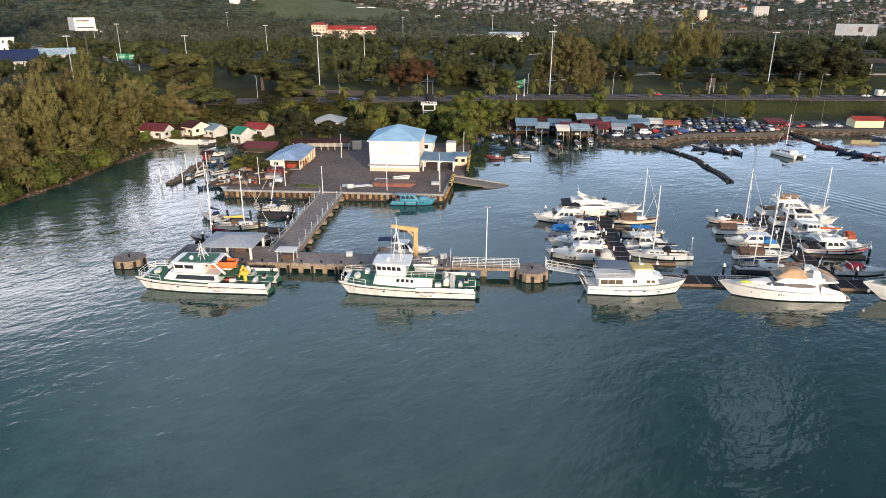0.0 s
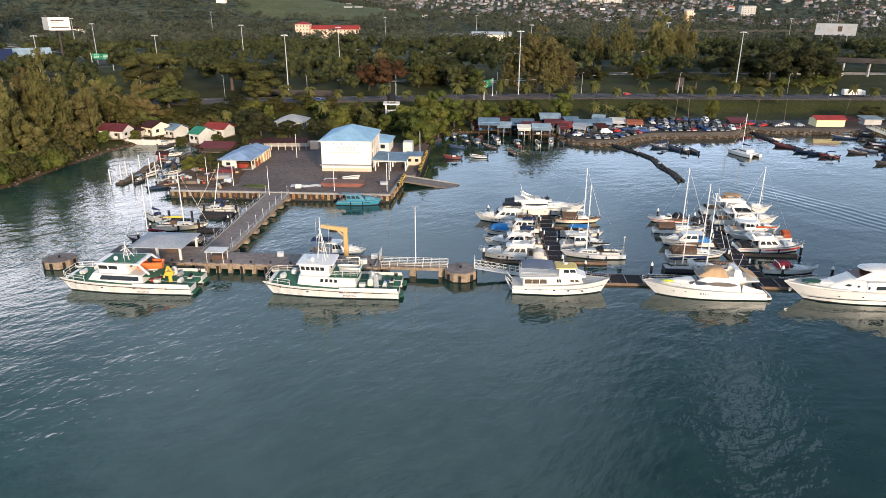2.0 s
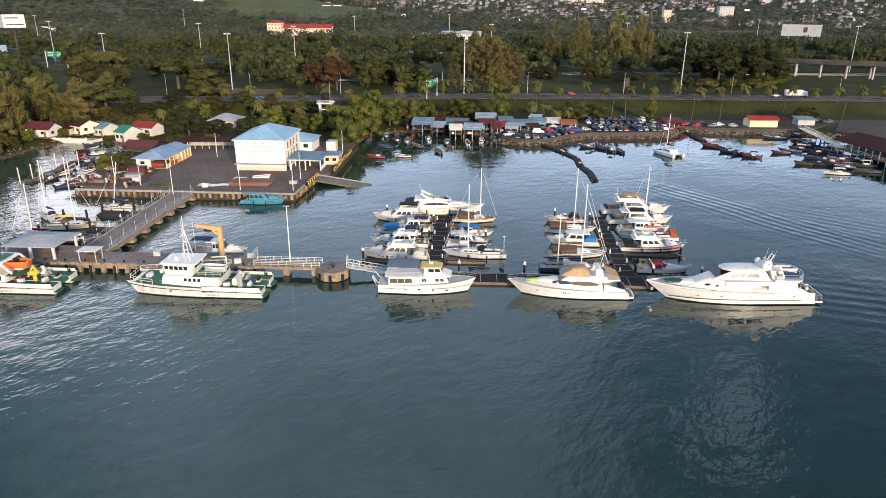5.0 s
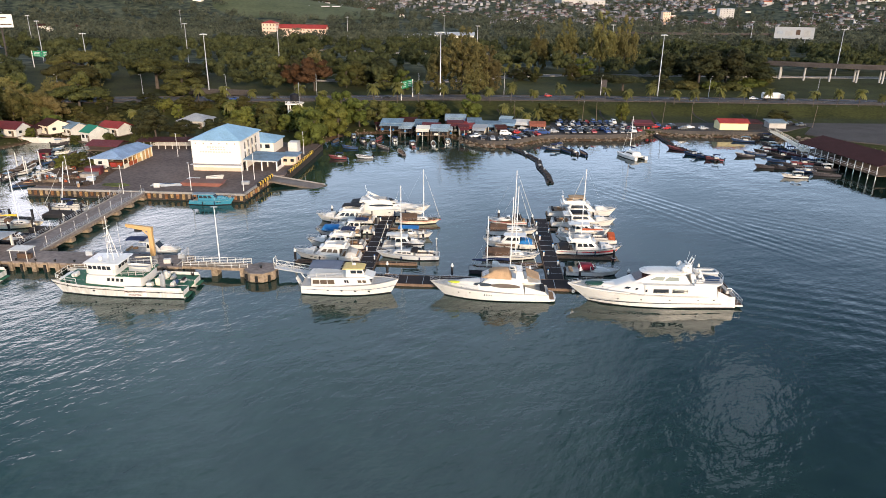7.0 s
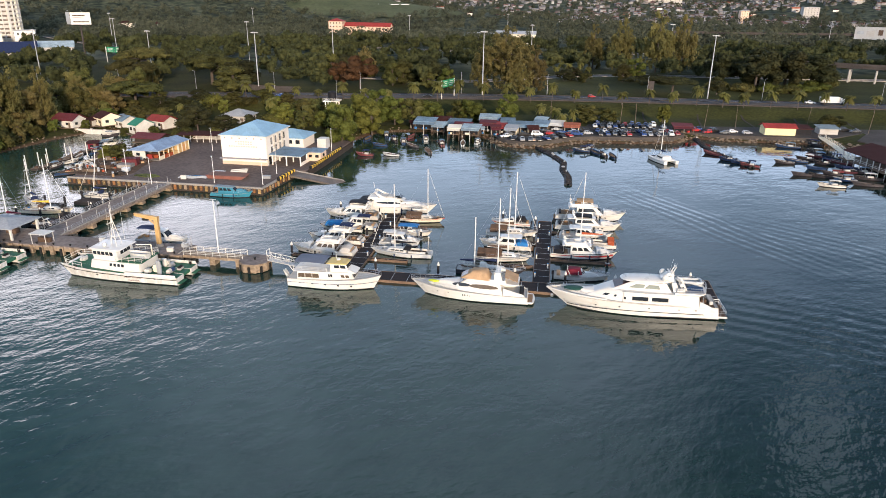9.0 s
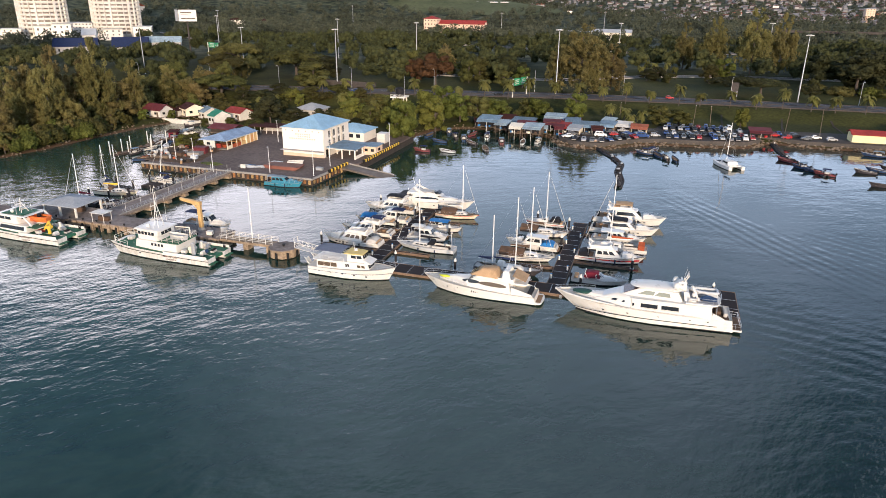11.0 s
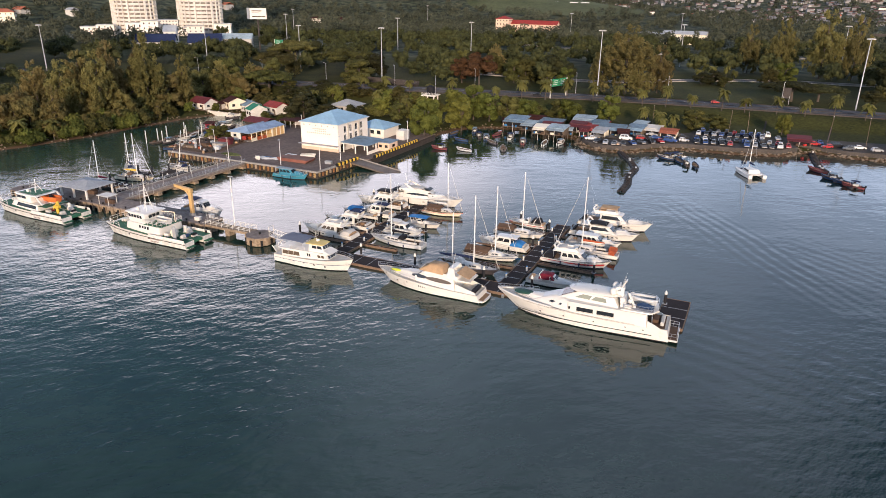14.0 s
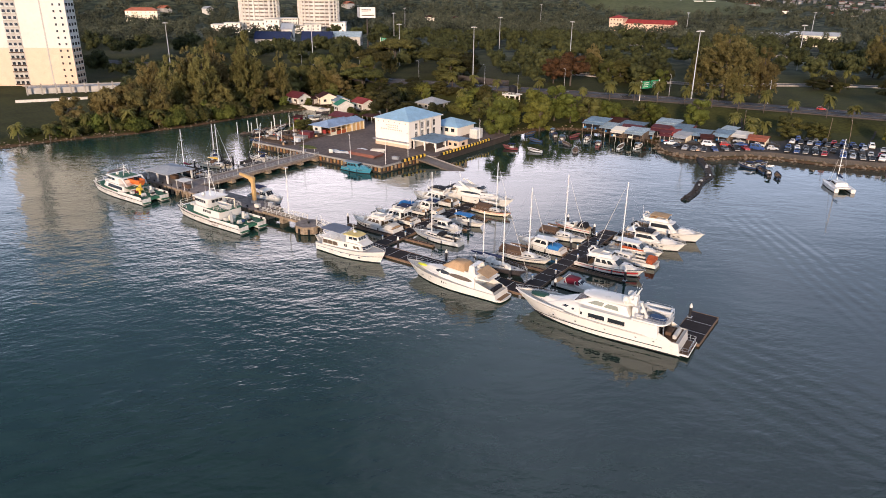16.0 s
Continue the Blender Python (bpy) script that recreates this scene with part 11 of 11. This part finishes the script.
# ---- town, towers ----
def town():
    rr = random.Random(88)
    roofs = (TILE_ROOF, BROWN_ROOF, GREY_ROOF, BROWN_ROOF)
    temps = []
    for i in range(8):
        w, d, h = rr.uniform(11, 20), rr.uniform(9, 13), rr.choice((3.6, 6.6, 6.8))
        t = thing("town_house", "distant white house with a tiled roof on the hillside", "house", group="hillside houses")
        part("wall", Geo().box((0, 0, h / 2 - 1), (w, d, h + 2)), (GREY_WALL, WHITE_WALL, WORN_WHITE, GREY_WALL)[i % 4], t)
        part("roof", roof_geo(w, d, h + 0.2, 2.8, "hip" if i % 2 else "gable", 0.7, 0.3), roofs[i % 4], t)
        temps.append([t, False])
    n = 0
    tries = 0
    while n < 110 and tries < 6000:
        tries += 1
        r = rr.uniform(1150, 2350)
        a = radians(rr.uniform(-14, 44))
        x, y = 60 + r * math.sin(a), -110 + r * math.cos(a)
        if 0.5 + 0.5 * math.sin(x / 150.0 + 0.6) * math.cos(y / 190.0 + 0.5) < 0.34 or math.hypot(x + 150, y - 1180) < 160 or (r < 1450 and rr.random() < 0.6):
            continue
        b = temps[n % 8]
        s = rr.uniform(0.7, 1.05)
        m = pose(x, y, ground_z(x, y), 0, 0, rr.uniform(-25, 25)) @ Matrix.Diagonal((s, s, s, 1))
        if b[1]:
            copy_thing(b[0], m)
        else:
            b[1] = True
            b[0].matrix_basis = m
        n += 1
    # the rest of the town, too far off to count
    g = Geo()
    k = 0
    while k < 2600:
        r, a = rr.uniform(1300, 2700), radians(rr.uniform(-5, 42) if k % 5 else rr.uniform(-18, 46))
        x, y = 60 + r * math.sin(a), -110 + r * math.cos(a)
        if math.hypot(x + 150, y - 1180) < 165 or (r < 1500 and a < radians(6)) or 0.5 + 0.5 * math.sin(x / 120.0 + 1.7) * math.cos(y / 150.0) < 0.28:
            continue
        k += 1
        w, d, h, ang, gz = rr.uniform(5, 11), rr.uniform(4.5, 8), rr.choice((2.6, 3.0, 4.5, 5.5)), radians(rr.uniform(-35, 35)), ground_z(x, y)
        co, si = math.cos(ang), math.sin(ang)

        def at(px, py, pz):
            return (x + px * co - py * si, y + px * si + py * co, gz + pz)
        c = [(-w / 2, -d / 2), (w / 2, -d / 2), (w / 2, d / 2), (-w / 2, d / 2)]
        g.add([at(px, py, z) for z in (-2, h) for px, py in c], [(0, 1, 5, 4), (1, 2, 6, 5), (2, 3, 7, 6), (3, 0, 4, 7)], rr.choice((0, 0, 1, 2)))
        o = 0.8
        g.add([at(-w / 2 - o, -d / 2 - o, h), at(w / 2 + o, -d / 2 - o, h), at(w / 2 + o, d / 2 + o, h), at(-w / 2 - o, d / 2 + o, h), at(-w / 2 - o, 0, h + 1.8), at(w / 2 + o, 0, h + 1.8)],
              [(0, 1, 5, 4), (2, 3, 4, 5), (0, 4, 3), (1, 2, 5)], rr.choice((3, 4, 4, 5)))
    # town colours dulled and greyed in place of distance haze
    tagged(new("town_houses", mesh("town_houses", g, [mat("hazed_town_render", (0.24, 0.232, 0.23), 0.8), mat("grey_town_render", (0.155, 0.15, 0.15), 0.85), mat("pale_town_render", (0.36, 0.35, 0.34), 0.8), mat("hazed_town_tiles", (0.15, 0.075, 0.06), 0.9), mat("hazed_grey_roofing", (0.17, 0.17, 0.18), 0.8), mat("hazed_brown_roofing", (0.10, 0.06, 0.055), 0.9)])), "white houses crowded over the far hillside town", "houses", kind="stuff")
    # a few houses on the west hill
    for x, y in ((-330, 1180), (-300, 1215), (-420, 820), (-395, 845), (-440, 850), (-210, 1330), (-560, 760), (-700, 640), (-745, 600), (-640, 900), (-860, 720)):
        copy_thing(temps[rr.randrange(8)][0], pose(x, y, ground_z(x, y), 0, 0, rr.uniform(-30, 30)) @ Matrix.Diagonal((1.3, 1.3, 1.3, 1)))


def slab_block(label, x, y, turn, w, d, h, wall, roof, floors, bays, name="building", rkind="hip", rh=4.0, cat="building", sides=(0, 1)):
    t = house(label, x, y, turn, w, d, h, rh, rkind, wall, roof, None, bays, 0.0, name, cat, 0.8, floors, False, sides, False)
    return t


# brown-grey glazing with the balconies' shadow mixed into its colour
SHADED_GLAZING = mat("shaded_balcony_glazing", (0.15, 0.12, 0.095), 0.3, 0, 0.7, 0.25, 0.6, 0.0)


def round_tower(x, y, r, floors, label, turn):
    gz = ground_z(x, y)
    t = thing("apartment_tower", label, "apartment building", pose(x, y, gz, 0, 0, turn), "twin round towers")

    def ring(k, n=40):
        return [(r * k * math.cos(2 * math.pi * i / n), r * 0.72 * k * math.sin(2 * math.pi * i / n)) for i in range(n)]
    pitch = 3.9
    # core wall paler than the render, offsetting the balconies' shade
    part("core_wall", Geo().prism(ring(0.9), 0, floors * pitch + 2), mat("lightened_balcony_wall", (0.74, 0.71, 0.66), 0.8, 0, 0.1), t)
    for f in range(floors):
        z = f * pitch + 3.2
        part("balcony", Geo().prism(ring(1.0), z, z + 0.32).prism(ring(0.992), z + 0.324, z + 1.1), TOWER_WALL, t)
        arc = [math.pi + k * math.pi / 24 for k in range(25)]
        rings = [[(r * k * math.cos(a), r * 0.72 * k * math.sin(a), z + h) for k, h in ((0.902, 1.4), (0.914, 1.4), (0.914, 3.1), (0.902, 3.1))] for a in arc]
        part("glazing_band", Geo().loft(rings), SHADED_GLAZING, t)
    for i in range(13):
        a = math.pi + i * math.pi / 12
        part("pier_fin", Geo().box((r * 0.945 * math.cos(a), r * 0.945 * 0.72 * math.sin(a), floors * pitch / 2 + 2), (2.2, 0.6 if i % 3 else 1.8, floors * pitch), math.degrees(a)), TOWER_WALL, t)
    part("roof_cap", Geo().prism(ring(0.8), floors * pitch + 2, floors * pitch + 6), TOWER_WALL, t)


def towers():
    round_tower(-463, 502, 24.0, 27, "tall white rounded apartment tower with balconies", 22)
    round_tower(-408, 540, 24.6, 27, "white rounded apartment tower beside its twin", 22)
    slab_block("white linking block between the towers", -436, 522, 34, 20, 14, 15, TOWER_WALL, GREY_ROOF, 5, 6, rkind="shed", rh=0.4)
    for k in range(7):
        slab_block("white podium block stepped below the towers", -492 + k * 21, 468 + k * 9 - (k % 2) * 9, 30 + (k % 3) * 4, 17, 12, 8 + (k * 5) % 4 * 2.2, WHITE_WALL, WORN_WHITE, 2 + k % 2, 3, "podium_block", "shed", 0.5)
    slab_block("hall with a dark navy roof", -270, 370, 32, 25, 17, 5.5, GREY_WALL, NAVY, 1, 5, rkind="gable", rh=7.0)
    slab_block("low hall with a dark navy roof behind trees", -310, 359, 32, 30, 15, 5.5, GREY_WALL, NAVY, 1, 5, rkind="gable", rh=6.0)
    slab_block("white gabled house among dark roofs", -330, 400, 30, 10, 12, 11, WHITE_WALL, GREY_ROOF, 2, 2, rkind="gable", rh=5)
    slab_block("hall with a grey-blue sheet roof", -256, 392, 30, 26, 18, 8.0, GREY_WALL, PALE_SHEET, 1, 4, rkind="gable", rh=4)
    slab_block("distant cream block on the hillside", -690, 520, 40, 40, 14, 16, CREAM, TILE_ROOF, 4, 7)
    # long school with a red roof
    slab_block("pinkish school building with a long red roof", -88, 770, -4, 68, 16, 11, PINK_WALL, RED_ROOF, 3, 14, "school", "gable", 4.5)
    slab_block("taller stair block of the school with a red roof", -122, 764, -4, 17, 17, 17, PINK_WALL, RED_ROOF, 4, 4, "school_wing", "hip", 3.5)
    slab_block("cream warehouse with a grey roof", 98, 660, -6, 42, 20, 10, CREAM, GREY_ROOF, 1, 5, "warehouse", "gable", 3)
    slab_block("low white warehouse beyond the trees", 62, 690, -6, 36, 16, 8, WORN_WHITE, GREY_ROOF, 1, 5, "warehouse", "shed", 1)
    slab_block("large pavilion with a pale hipped roof", 500, 1800, 6, 120, 60, 10, GREY_WALL, GREY_ROOF, 1, 10, "hall", "hip", 22)
    slab_block("narrow tan tower block", 520, 1190, 0, 14, 12, 22, PINK_WALL, GREY_ROOF, 8, 3, "tower_block", "shed", 0.5)
    slab_block("grey office slab in the town", 690, 1320, 0, 30, 14, 26, GREY_WALL, GREY_ROOF, 7, 5, "tower_block", "shed", 0.5)
    slab_block("white flats at the foot of the hill", 1130, 1500, -10, 60, 14, 40, TOWER_WALL, GREY_ROOF, 9, 9, "tower_block", "shed", 0.5)
    slab_block("white flats near the hill with balconies", 980, 1560, -10, 50, 14, 34, TOWER_WALL, GREY_ROOF, 8, 8, "tower_block", "shed", 0.5)
    # lawn on the far hill with a white covered plot
    g = Geo()
    for j in range(7):
        for i in range(28):
            p = [(k / 6 * 130, q * math.pi / 14) for k, q in ((j, i), (j, i + 1), (j + 1, i + 1), (j + 1, i))] if j < 6 else []
            if p:
                xy = [(-140 + 1.25 * r * math.cos(a), 1180 + 0.95 * r * math.sin(a)) for r, a in p]
                g.add([(x, y, ground_z(x, y) + 0.9) for x, y in xy], [(0, 1, 2, 3)])
    structure("ground_far_lawn", g, mat("pale_mown_grass", (0.075, 0.094, 0.040), 0.9, 0, 0.25, 0.02, 0.2, 0.1, col2=(0.115, 0.125, 0.060), spec=0.1), "pale mown lawn on the far hillside", "ground")
    t = thing("covered_plot", "white covered nursery beds on the far lawn", "greenhouse", pose(-120, 1200, ground_z(-120, 1200)))
    for k in range(4):
        part("bed_cover", Geo().box((-24 + k * 18, (k % 2) * 14, 1.2), (15, 10, 1.6), 8, bev=0.3), WORN_WHITE, t)


def apartment_block():
    """Tall slab at the west shore: peach lower storeys, white above."""
    x, y, w, d, floors = -254, 116, 44, 11, 26
    gz = ground_z(x, y)
    t = thing("apartment_block", "tall slab of flats, peach below and white above", "apartment building", pose(x, y, gz, 0, 0, 34))
    fh = 3.3
    low = 6
    part("lower_wall", Geo().box((0, 0, low * fh / 2), (w, d, low * fh)), PINK_WALL, t)
    part("upper_wall", Geo().box((0, 0, (low + floors) * fh / 2), (w, d, (floors - low) * fh)), TOWER_WALL, t)
    part("roof", Geo().box((0, 0, floors * fh + 0.6), (w + 0.6, d + 0.6, 1.2)), GREY_WALL, t)
    # flat grey strips up the full height of the front
    part("light_well", Geo().box((-6.5, -d / 2 - 0.03, floors * fh / 2), (7.5, 0.14, floors * fh - 1)), GREY_WALL, t)
    part("light_well", Geo().box((9.5, -d / 2 - 0.03, floors * fh / 2), (0.7, 0.14, floors * fh - 1)), GREY_WALL, t)
    for f in range(floors):
        z = f * fh + 1.9
        for xx in (-9.0, -6.5, -4.0):
            b = part("window", Geo().box((xx, -d / 2 - 0.12, z), (1.5, 0.12, 1.4)), GLASS, t)
            part("balcony_slab", Geo().box((xx, -d / 2 - 0.55, z - 1.0), (2.0, 1.0, 0.5)), BROWN_CLOTH if f < low else WORN_WHITE, b)
        for xx in (16.0, 19.5):
            part("window", Geo().box((xx, -d / 2 - 0.05, z), (0.9, 0.14, 1.1)), GLASS, t)
        for yy in (-3.4, 0, 3.4):
            b = part("window", Geo().box((w / 2 + 0.05, yy, z), (0.14, 1.7, 1.5)), GLASS, t)
            part("sill", Geo().box((w / 2 + 0.15, yy, z - 0.9), (0.5, 2.1, 0.25)), WORN_WHITE, b)
    p = thing("podium", "low grey podium with columns beside the lawn", "building", pose(-210, 109, ground_z(-210, 109), 0, 0, 53))
    part("wall", Geo().box((0, 4, 1.4), (46, 8, 2.8)), GREY_WALL, p)
    part("beam", Geo().box((0, -3, 4.4), (48, 0.8, 0.5)), CONCRETE, p)
    for i in range(8):
        part("column", Geo().box((-22.5 + i * 6.4, -3, 2.6), (0.7, 0.7, 5.4), bev=0.05), CONCRETE, p)
    w = thing("boundary_wall", "long low white wall beside the lawn", "wall", pose(-194, 85, ground_z(-194, 85), 0, 0, 55))
    part("wall", Geo().box((0, 0, 0.5), (30, 0.4, 1.4), bev=0.05), WORN_WHITE, w)
    part("coping", Geo().box((0, 0, 1.25), (30.2, 0.6, 0.1), bev=0.02), CONCRETE, w)


town()
towers()
apartment_block()
